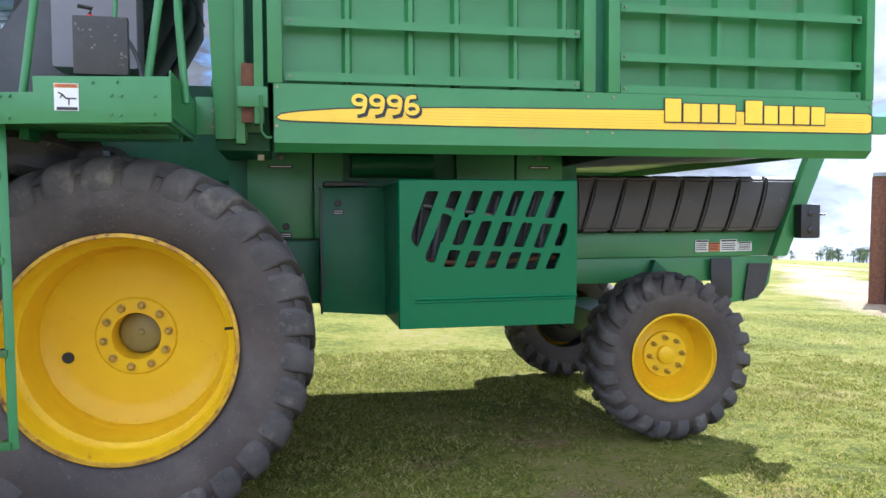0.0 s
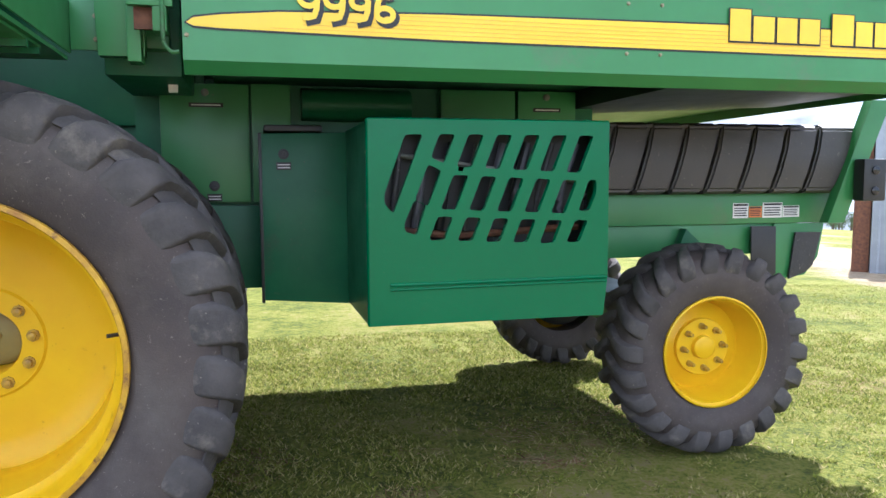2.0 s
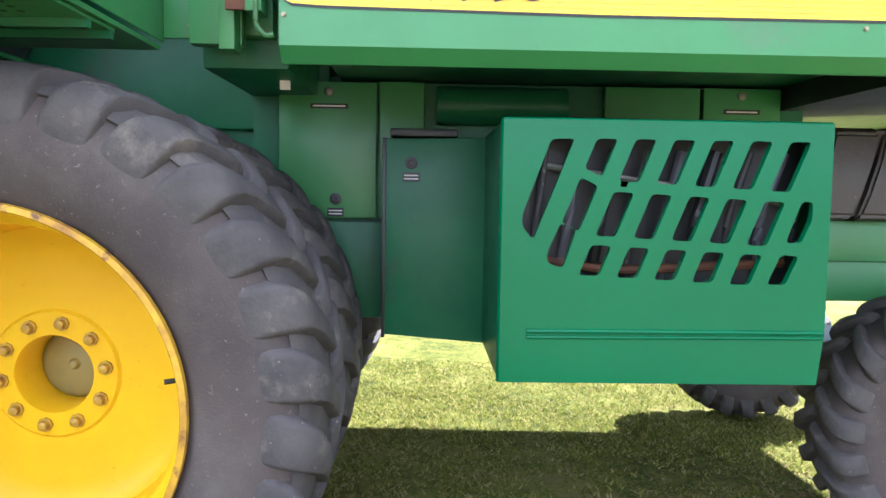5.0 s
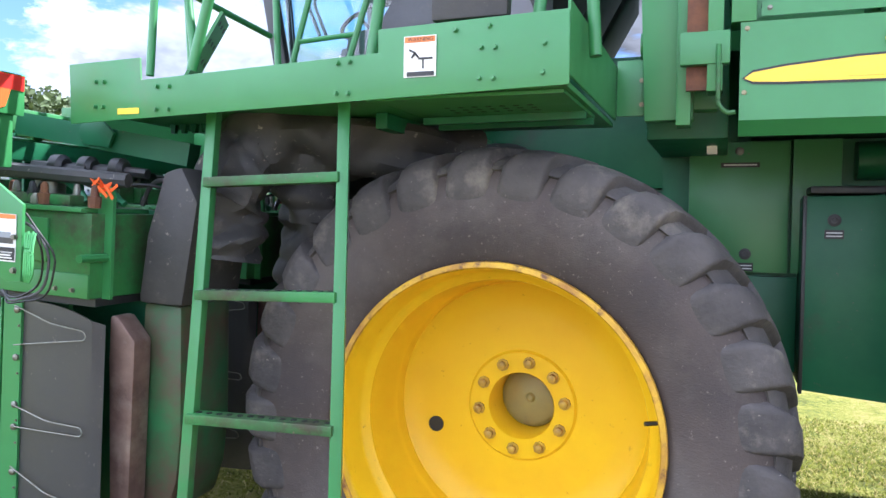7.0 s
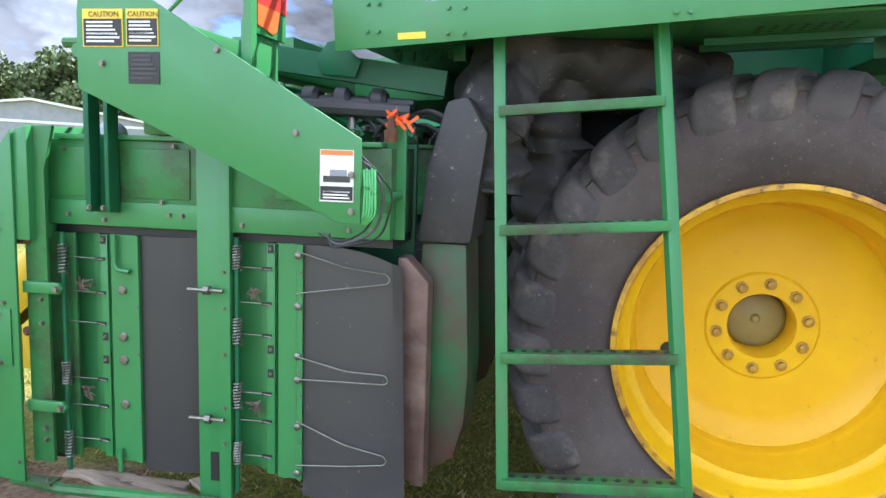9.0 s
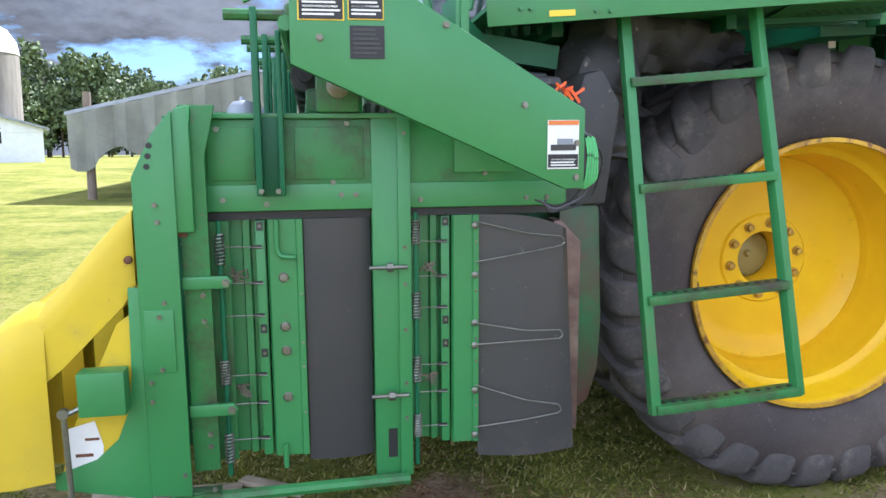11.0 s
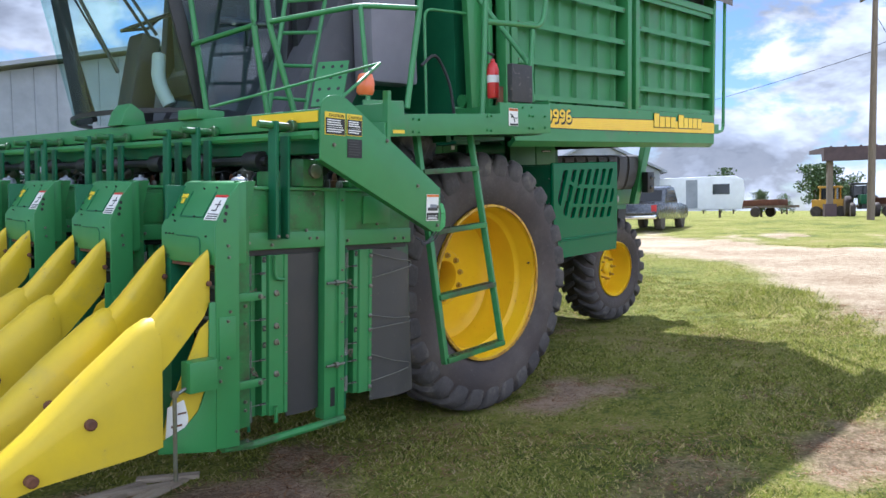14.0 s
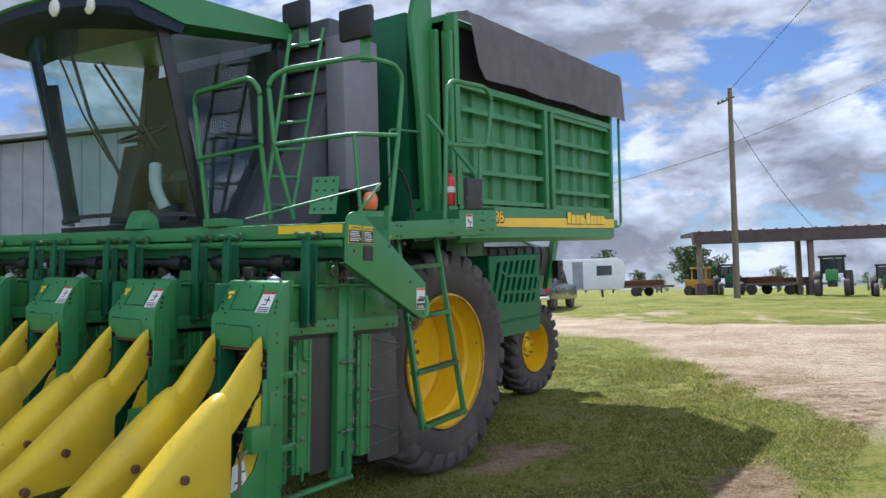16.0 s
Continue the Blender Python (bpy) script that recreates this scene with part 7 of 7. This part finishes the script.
def pickup():
    m = pose(25.0, 11.5, stand(25.0, 11.5), 0, 0, 14)
    r = thing("pickup_truck", "grey four-door pickup truck with its tailgate down", "pickup truck", m)
    prof = [(-2.6, 0.55), (-2.6, 1.05), (-1.0, 1.08), (-0.95, 1.10), (1.35, 1.12), (2.7, 1.02), (2.85, 0.9), (2.85, 0.5), (2.3, 0.42), (-2.3, 0.45)]
    simple("body", GREY_PAINT, r, lambda b: prism(b, prof, -0.95, 0.95, "y"), "grey body", 0.06)
    simple("cabin", GREY_PAINT, r, lambda b: prism(b, [(-1.0, 1.08), (-0.8, 1.72), (0.0, 1.80), (0.7, 1.76), (1.4, 1.12)], -0.84, 0.84, "y"), "", 0.06)
    for y in (-0.845, 0.845):
        simple("window", DARK_GLASS, r, lambda b: prism(b, [(-0.85, 1.16), (-0.7, 1.64), (0.6, 1.66), (1.15, 1.16)], y - 0.01, y + 0.01, "y"))
    simple("rear_window", DARK_GLASS, r, lambda b: prism(b, [(-1.01, 1.18), (-0.86, 1.62), (-0.83, 1.62), (-0.98, 1.18)], -0.7, 0.7, "y"))
    simple("bed", BLACK, r, lambda b: box(b, -2.5, -1.05, -0.8, 0.8, 1.06, 1.10))
    simple("tailgate", GREY_PAINT, r, lambda b: box(b, -3.1, -2.6, -0.85, 0.85, 0.66, 0.74), "lowered tailgate", 0.02)
    simple("bumper", CHROME, r, lambda b: box(b, -2.78, -2.6, -0.92, 0.92, 0.45, 0.62), "chrome rear bumper", 0.03)
    simple("cargo", WOOD, r, lambda b: box(b, -2.3, -1.6, 0.1, 0.6, 1.05, 1.45), "", 0.02)
    for y in (-0.8, 0.8):
        simple("tail_light", RED, r, lambda b: box(b, -2.62, -2.58, y - 0.1, y + 0.1, 0.75, 1.0))
        for x in (-1.75, 1.8):
            simple_wheel(r, "tyre", x, y, 0.42, 0.42, 0.28, CHROME)


pickup()


def camper():
    m = pose(42.6, 18.0, stand(42.6, 18.0), 0, 0, -66)
    r = thing("camper_trailer", "white camper trailer with small windows", "camper", m)
    simple("body", SHEET_WHITE, r, lambda b: prism(b, [(-3.0, 0.5), (-3.0, 2.55), (2.5, 2.6), (3.0, 2.35), (3.1, 1.5), (2.9, 0.5)], -1.15, 1.15, "y"), "white sheet body", 0.08)
    for x0, x1, z0, z1 in ((-2.2, -1.3, 1.5, 2.1), (1.2, 2.2, 1.45, 2.1)):
        simple("window", DARK_GLASS, r, lambda b: box(b, x0, x1, -1.17, -1.15, z0, z1))
    simple("door", GALV, r, lambda b: box(b, -0.4, 0.3, -1.17, -1.15, 0.6, 2.4))
    simple_wheel(r, "tyre", -0.9, -1.0, 0.35, 0.36, 0.2, CHROME)


camper()


def tractor(x, y, turn, label, paint, s=1.0):
    r = thing("tractor", label, "tractor", pose(x, y, stand(x, y), 0, 0, turn) @ Matrix.Scale(s, 4))
    simple("hood", paint, r, lambda b: box(b, 0.3, 2.2, -0.35, 0.35, 1.0, 1.75), "", 0.06)
    for cx, cy in itertools.product((-1.1, 0.25), (-0.7, 0.7)):
        simple("cab_pillar", BLACK, r, lambda b: tube(b, [(cx, cy, 1.2), (cx * 0.95, cy * 0.95, 2.6)], 0.06))
    simple("cab_glass", DARK_GLASS, r, lambda b: box(b, -1.05, 0.2, -0.66, 0.66, 1.5, 2.5))
    simple("roof", BLACK, r, lambda b: box(b, -1.3, 0.4, -0.85, 0.85, 2.58, 2.72), "", 0.06)
    simple("exhaust", BLACK, r, lambda b: tube(b, [(1.4, 0.2, 1.7), (1.4, 0.2, 2.7)], 0.05))
    simple("axle", BLACK, r, lambda b: box(b, -1.0, 2.0, -0.25, 0.25, 0.6, 1.0))
    for yy in (-0.95, 0.95):
        simple_wheel(r, "tyre", -0.6, yy, 0.85, 0.85, 0.5, YELLOW_MACHINE)
        simple_wheel(r, "tyre", 1.7, yy * 0.9, 0.55, 0.55, 0.35, YELLOW_MACHINE)


tractor(40.2, 2.0, 186, "green farm tractor with a cab", GREEN, 0.8)
tractor(46.8, 9.2, 202, "dark tractor under the open shed", GREEN_DARK, 0.75)
tractor(40.4, -0.5, 188, "dark farm machine parked beside the shed", GREEN_DARK, 0.62)


def loader():
    r = thing("yellow_loader", "yellow loading machine under the shed", "loader", pose(48.3, 11.4, stand(48.3, 11.4), 0, 0, 90) @ Matrix.Scale(0.7, 4))
    simple("body", YELLOW_MACHINE, r, lambda b: box(b, -1.6, 1.4, -0.9, 0.9, 0.7, 1.6), "", 0.08)
    for cx, cy in itertools.product((-0.6, 0.7), (-0.7, 0.7)):
        simple("cab_pillar", YELLOW_MACHINE, r, lambda b: tube(b, [(cx, cy, 1.5), (cx, cy, 2.7)], 0.07))
    simple("roof", YELLOW_MACHINE, r, lambda b: box(b, -0.8, 0.9, -0.85, 0.85, 2.65, 2.8), "", 0.04)
    simple("window", DARK_GLASS, r, lambda b: box(b, -0.55, 0.65, -0.66, 0.66, 1.6, 2.6))
    for x in (-1.1, 1.0):
        for y in (-0.9, 0.9):
            simple_wheel(r, "tyre", x, y, 0.5, 0.5, 0.35, YELLOW_MACHINE)


loader()


def flat_trailer(x, y, turn, s=1.0):
    r = thing("flat_trailer", "low flat trailer with timber and tanks", "trailer", pose(x, y, stand(x, y), 0, 0, turn) @ Matrix.Scale(s, 4))
    simple("deck", WOOD, r, lambda b: box(b, -2, 2, -0.9, 0.9, 0.6, 0.75))
    simple("load", RUST, r, lambda b: box(b, -1.4, 1.2, -0.6, 0.6, 0.75, 1.15), "", 0.05)
    for y2 in (-0.9, 0.9):
        simple_wheel(r, "tyre", 0, y2, 0.35, 0.35, 0.2, GALV)


flat_trailer(47, 15.2, 80)
flat_trailer(46.5, 7.2, 72, 1.0)
flat_trailer(49, 5.6, 85, 1.0)


def metal_building():
    r = thing("metal_barn", "grey sheet-metal barn with a lean-to and hanging tarp", "barn", pose(0, 18, stand(2, 18), 0, 0, -4))
    # gable end turned to the yard
    simple("gable_wall", GALV, r, lambda b: prism(b, [(-1.5, -0.3), (9.5, -0.3), (9.5, 6.77), (-1.5, 4.0)], 0, 0.2, "y"), "grey corrugated wall")
    for k in range(19):
        x = -1.4 + 0.56 * k
        top = 4.0 + (x + 1.5) * 0.252 if x < 10 else 6.9 - (x - 10) * 0.227
        simple("wall_rib", GALV, r, lambda b: box(b, x, x + 0.06, -0.03, 0.0, -0.3, top - 0.02))
    simple("side_wall", GALV, r, lambda b: box(b, -1.5, -1.3, 0.2, 22, -0.3, 4.0))
    simple("side_wall", GALV, r, lambda b: box(b, 9.3, 9.5, 0.2, 22, -0.3, 6.7))
    simple("roof", GALV, r, lambda b: prism(b, [(-1.9, 3.95), (9.8, 6.95), (9.8, 7.07), (-1.9, 4.06)], -0.5, 22, "y"), "grey sheet roof")
    simple("lean_to_roof", GALV, r, lambda b: prism(b, [(-1.6, 4.0), (-9.5, 2.35), (-9.5, 2.45), (-1.6, 4.12)], -0.4, 14, "y"), "sagging lean-to roof")
    def tarp(b):
        n = 40
        rows = []
        for i in range(n + 1):
            x = -1.6 - 7.8 * i / n
            zt = 3.97 - 1.62 * i / n
            rows.append([b.verts.new((x, -0.45 + 0.07 * math.sin(i * 1.7), zt)), b.verts.new((x, -0.42 + 0.12 * math.sin(i * 1.7 + 0.5), zt - 0.7 - 0.12 * math.sin(i * 0.9))), b.verts.new((x, -0.40 + 0.15 * math.sin(i * 1.7 + 0.8), zt - 1.35 - 0.25 * math.sin(i * 0.7)))])
        for p, q in zip(rows, rows[1:]):
            for k in range(2):
                b.faces.new((p[k], q[k], q[k + 1], p[k + 1]))
        bmesh.ops.solidify(b, geom=b.faces[:], thickness=0.02)
    simple("hanging_tarp", material("pale_tarp", (0.42, 0.43, 0.38), 0.8, second=(0.3, 0.3, 0.27), scale=1.5, amount=0.9, bump=0.3, bump_scale=4), r, tarp, "pale hanging tarp")
    for x in (-2.6, -4.3, -6.4, -9.0):
        simple("post", WOOD, r, lambda b: lathe(b, [(0.13, -0.3), (0.11, 3.0)], (x, -0.1, 0), 10, "z"))


metal_building()


def wagon(x, y, turn):
    r = thing("red_wagon", "red farm wagon under the lean-to", "wagon", pose(x, y, stand(x, y), 0, 0, turn))
    simple("box", RED, r, lambda b: box(b, -2.2, 2.2, -1, 1, 1.0, 1.75), "", 0.03)
    simple("stripe", YELLOW_MACHINE, r, lambda b: box(b, -2.21, 2.21, -1.01, 1.01, 0.86, 1.0))
    simple("frame", BLACK, r, lambda b: box(b, -2, 2, -0.7, 0.7, 0.5, 0.86))
    for x2 in (-1.4, 1.4):
        for y2 in (-0.85, 0.85):
            simple_wheel(r, "tyre", x2, y2, 0.42, 0.42, 0.25, GALV)


wagon(-4.5, 22, 5)


def house(x, y, turn, w, d, h, roof_h, wall_mat, roof_mat, label):
    r = thing("far_building", label, "building", pose(x, y, stand(x, y), 0, 0, turn))
    simple("wall", wall_mat, r, lambda b: prism(b, [(-w / 2, -0.3), (w / 2, -0.3), (w / 2, h), (0, h + roof_h), (-w / 2, h)], -d / 2, d / 2, "y"))
    simple("roof", roof_mat, r, lambda b: prism(b, [(-w / 2 - 0.4, h - 0.15), (0, h + roof_h), (w / 2 + 0.4, h - 0.15), (w / 2 + 0.4, h), (0, h + roof_h + 0.18), (-w / 2 - 0.4, h)], -d / 2 - 0.4, d / 2 + 0.4, "y"))
    simple("window", DARK_GLASS, r, lambda b: box(b, -0.6, 0.6, -d / 2 - 0.03, -d / 2, 1.3, 2.4))
    simple("trim", SHEET_WHITE, r, lambda b: box(b, -w / 2, w / 2, -d / 2 - 0.05, -d / 2, h - 0.3, h - 0.1))


house(41, 25.0, 130, 8, 9, 3.0, 2.0, GALV, GALV, "grey farm house with a gable roof")
house(-49.5, 53.0, 37, 20, 16, 3.2, 1.4, GALV, SHEET_WHITE, "long grey metal building with a white roof")
house(-27.6, 55.5, 28, 6.5, 5, 2.4, 0.9, SHEET_WHITE, GALV, "small white building below the silo")
house(-68, 43, 53, 10, 12, 3.0, 1.6, GALV, GALV, "small grey building by the woods")


def grey_shed():
    r = thing("grey_shed", "tall grey sheet-metal shed with a rusty door", "shed", pose(15.4, 12.2, stand(15.4, 12.2), 0, 0, -43))
    simple("wall", GALV, r, lambda b: box(b, 0.4, 2.0, 0.0, 2.6, -0.2, 4.1), "grey sheet wall", 0.02)
    simple("rusty_door", RUST, r, lambda b: box(b, 0.0, 0.38, 0.2, 2.0, -0.2, 3.3), "rusty sheet", 0.02)
    simple("top_rail", GALV, r, lambda b: box(b, 0.02, 0.42, 0.15, 2.0, 3.3, 3.4))
    for k in range(3):
        simple("seam", GALV, r, lambda b: box(b, 0.55 + 0.5 * k, 0.6 + 0.5 * k, -0.02, 0.0, -0.2, 4.1))


grey_shed()


STAVE = material("stained_concrete", (0.27, 0.245, 0.21), 0.85, second=(0.17, 0.15, 0.13), scale=0.8, amount=1.0, stretch=(3, 3, 0.4), bump=0.2, bump_scale=6)


def silo():
    r = thing("grain_silo", "white grain silo with a dome", "silo", pose(-29.6, 60.0, stand(-29.6, 60.0)))
    simple("barrel", STAVE, r, lambda b: lathe(b, [(2.6, -0.2), (2.6, 8.2)], (0, 0, 0), 32, "z"))
    simple("dome", SHEET_WHITE, r, lambda b: lathe(b, [(2.65, 8.2), (2.5, 9.2), (1.9, 10.1), (1.0, 10.6), (0.001, 10.75)], (0, 0, 0), 32, "z"))


silo()


# ---- trees ----
def tree(x, y, h, spread, seed, mat, label, kind_name="tree", trunk_share=0.3, leaves=2600):
    rng = np.random.RandomState(seed)
    r = thing(kind_name, label, "tree", pose(x, y, stand(x, y)), "trees round the farm")
    limbs = []
    bm = bmx()
    tube(bm, [(0, 0, -0.2), (0.05 * h * rng.randn() * 0.2, 0.02 * h, h * 0.4), (0.03 * h, 0, h * 0.8)], 0.02 * h + 0.05, 8)
    for k in range(9):
        a, z0 = rng.rand() * 6.28, h * (trunk_share + 0.5 * rng.rand())
        tip = Vector((math.cos(a) * spread * (0.5 + 0.4 * rng.rand()), math.sin(a) * spread * (0.5 + 0.4 * rng.rand()), z0 + h * (0.1 + 0.2 * rng.rand())))
        tube(bm, [(0, 0, z0), tip * 0.5 + Vector((0, 0, z0 * 0.5)), tip], 0.008 * h, 6)
        limbs.append(tip)
    part("trunk", bm, BARK, r)
    # clumps of small leaf cards round the limbs
    centres = [(t.x, t.y, t.z) for t in limbs] + [(rng.randn() * spread * 0.3, rng.randn() * spread * 0.3, h * (trunk_share + (1 - trunk_share) * rng.rand())) for _ in range(16)]
    c = np.array(centres)[rng.randint(0, len(centres), leaves)]
    u = rng.randn(leaves, 3)
    u /= np.linalg.norm(u, axis=1)[:, None]
    rad = (0.14 + 0.05 * rng.rand(leaves)) * h * rng.rand(leaves) ** 0.4
    p = c + u * rad[:, None] * np.array([1, 1, 0.75])
    p[:, 2] = np.clip(p[:, 2], h * trunk_share * 0.5, h * 1.02)
    a = rng.randn(leaves, 3); a /= np.linalg.norm(a, axis=1)[:, None]
    b = np.cross(a, rng.randn(leaves, 3)); b /= np.linalg.norm(b, axis=1)[:, None]
    s = (0.018 + 0.02 * rng.rand(leaves))[:, None] * h
    v = np.stack([p - a * s, p + b * s * 0.6, p + a * s, p - b * s * 0.6], 1).reshape(-1, 3)
    me = bpy.data.meshes.new("crown")
    me.from_pydata(v.tolist(), [], np.arange(leaves * 4).reshape(-1, 4).tolist())
    me.materials.append(mat)
    crown = new("crown", me); crown.parent = r
    return r


far_tree = tree(63.3, 25.3, 4.4, 1.3, 3, LEAF, "round leafy tree behind the camper")
tree(66, 18.0, 4.6, 1.7, 4, LEAF, "leafy tree behind the shed")
tree(67, 16.0, 4.2, 1.6, 14, LEAF, "leafy tree behind the shed")
tree(48.8, 16.0, 1.7, 0.3, 5, LEAF_DARK, "small dark conifer beside the camper")


def woods(name, spots, label, mat, seed, leaves=700):
    """A distant belt of trees, too many to count."""
    rng = np.random.RandomState(seed)
    verts, trunks = [], bmx()
    for x, y, h in spots:
        z0 = stand(x, y)
        lathe(trunks, [(0.18, z0 - 0.2), (0.08, z0 + h * 0.8)], (x, y, 0), 6, "z")
        n = leaves
        k = 14
        cc = np.stack([x + rng.randn(k) * h * 0.16, y + rng.randn(k) * h * 0.16, z0 + h * (0.15 + 0.8 * rng.rand(k))], 1)
        c = cc[rng.randint(0, k, n)]
        u = rng.randn(n, 3); u /= np.linalg.norm(u, axis=1)[:, None]
        p = c + u * (h * 0.15 * rng.rand(n) ** 0.4)[:, None]
        p[:, 2] = np.clip(p[:, 2], z0 + 0.1, None)
        a = rng.randn(n, 3); a /= np.linalg.norm(a, axis=1)[:, None]
        b = np.cross(a, rng.randn(n, 3)); b /= np.linalg.norm(b, axis=1)[:, None]
        s = (0.017 + 0.020 * rng.rand(n))[:, None] * h
        verts.append(np.stack([p - a * s, p + b * s * 0.7, p + a * s, p - b * s * 0.7], 1).reshape(-1, 3))
    v = np.concatenate(verts)
    me = bpy.data.meshes.new(name)
    me.from_pydata(v.tolist(), [], np.arange(len(v)).reshape(-1, 4).tolist())
    me.materials.append(mat)
    ob = tagged(new(name, me), label, "woods", kind="stuff")
    part("trunks", trunks, BARK, ob)
    return ob


rs = np.random.RandomState(8)
woods("woods", [(-75 + 70 * s + rs.randn() * 4, 95 + 22 * s + rs.rand() * 14, 11 + 6 * rs.rand() - 5 * s) for s in np.linspace(-0.55, 1, 68)], "dense dark green wood on a rise", LEAF_DARK, 21, 3200)
woods("tree_line", [(150 + rs.randn() * 20, -70 + 5.2 * k + rs.randn() * 2, 3 + 2.5 * rs.rand()) for k in range(60)], "distant hazy tree line", LEAF, 22, 700)
woods("hedge_trees", [(150 + 1.5 * k + rs.randn() * 3, 118 + 4.2 * k, 3.5 + 2 * rs.rand()) for k in range(30)], "distant row of leafy trees", LEAF, 23, 900)


# ---- grass ----
def grass(name, count, x0, x1, y0, y1, tall, seed, label, dry=False):
    rng = np.random.RandomState(seed)
    x, y = x0 + (x1 - x0) * rng.rand(count), y0 + (y1 - y0) * rng.rand(count)
    keep = (sandy(x, y) + 0.25 * rng.rand(count) < 0.55) & (0.6 * fbm(x * 0.8 + 7, y * 0.8, 3) + 0.9 * fbm(x * 7 + 3, y * 7, 2) + 0.3 * rng.rand(count) > 0.70)
    if dry:
        keep = (sandy(x, y) + 0.3 * rng.rand(count) > 0.42) | (fbm(x * 1.1 + 31, y * 1.1, 3) + 0.14 * rng.rand(count) > 0.555)
    x, y = x[keep], y[keep]
    n = len(x)
    z = height(x, y) - 0.004
    a = rng.rand(n) * 6.283
    hh = tall * (0.4 + 0.9 * rng.rand(n)) * (0.6 + 0.9 * fbm(x * 1.3, y * 1.3, 3))
    lean = hh * (0.4 + 1.4 * rng.rand(n)) * (2.2 if dry else 1.0)
    hh = hh * (0.35 if dry else 1.0)
    la = rng.rand(n) * 6.283
    w = 0.0035 + 0.0055 * rng.rand(n)
    p = np.stack([x, y, z], 1)
    side = np.stack([np.cos(a), np.sin(a), np.zeros(n)], 1) * w[:, None]
    tip = p + np.stack([np.cos(la) * lean, np.sin(la) * lean, hh], 1)
    v = np.stack([p - side, p + side, tip], 1).reshape(-1, 3)
    me = bpy.data.meshes.new(name)
    me.from_pydata(v.tolist(), [], np.arange(n * 3).reshape(-1, 3).tolist())
    kind = "dry_blades" if dry else "grass_blades"
    m = bpy.data.materials.get(kind)
    if not m:
        m = bpy.data.materials.new(kind)
        m.use_nodes = True
        t = m.node_tree
        bs = t.nodes["Principled BSDF"]
        bs.inputs["Roughness"].default_value = 0.7
        bs.inputs["Specular IOR Level"].default_value = 0.2
        g = t.nodes.new("ShaderNodeNewGeometry")
        rp = t.nodes.new("ShaderNodeValToRGB")
        e = rp.color_ramp.elements
        e[0].color, e[1].color = (0.080, 0.098, 0.024, 1), (0.54, 0.44, 0.20, 1)
        e[1].position = 1.0
        k = e.new(0.60); k.color = (0.262, 0.292, 0.042, 1)
        if dry:
            e[0].color, e[2].color, k.color = (0.11, 0.055, 0.025, 1), (0.56, 0.42, 0.27, 1), (0.37, 0.21, 0.115, 1)
        t.links.new(g.outputs["Random Per Island"], rp.inputs[0])
        t.links.new(rp.outputs[0], bs.inputs["Base Color"])
        tl = t.nodes.new("ShaderNodeBsdfTranslucent")
        t.links.new(rp.outputs[0], tl.inputs[0])
        ms = t.nodes.new("ShaderNodeMixShader")
        ms.inputs[0].default_value = 0.45
        t.links.new(bs.outputs[0], ms.inputs[1]); t.links.new(tl.outputs[0], ms.inputs[2])
        t.links.new(ms.outputs[0], t.nodes["Material Output"].inputs[0])
    me.materials.append(m)
    return tagged(new(name, me), label, "grass", kind="stuff")


grass("grass", 460000, -4.5, 7.5, -3.6, 4.6, 0.027, 31, "short mown grass with dry blades")
grass("field_grass", 120000, 5.0, 17.0, -6.0, 9.0, 0.026, 32, "patchy grass by the track")
grass("weed_tuft", 9000, 4.6, 7.4, -2.6, 0.0, 0.11, 33, "taller tuft of weeds by the track")
grass("dry_straw", 170000, -4.2, 6.0, -3.6, 2.0, 0.03, 34, "dry brown straw and thatch on bare ground", True)


# ---- weathered boards lying under the header ----
PLANK = material("bleached_board", (0.40, 0.33, 0.25), 0.9, second=(0.24, 0.185, 0.13), scale=5, amount=1.0, stretch=(1, 8, 8), bump=0.4, bump_scale=25)
for k in range(7):
    x, y = -2.95 + 0.10 * k, -0.36 - 0.07 * (k % 3)
    r = thing("board", "short bleached board lying on the ground", "board", pose(x, y, stand(x, y, 0.012), 2 - k % 4, 1, (8, -20, 33, 4, -12, 22, -31)[k]), "boards under the header")
    simple("plank", PLANK, r, lambda b: box(b, -0.16 - 0.02 * (k % 3), 0.17, -0.035, 0.03 + 0.006 * (k % 2), -0.012, 0.012), "", 0.003)
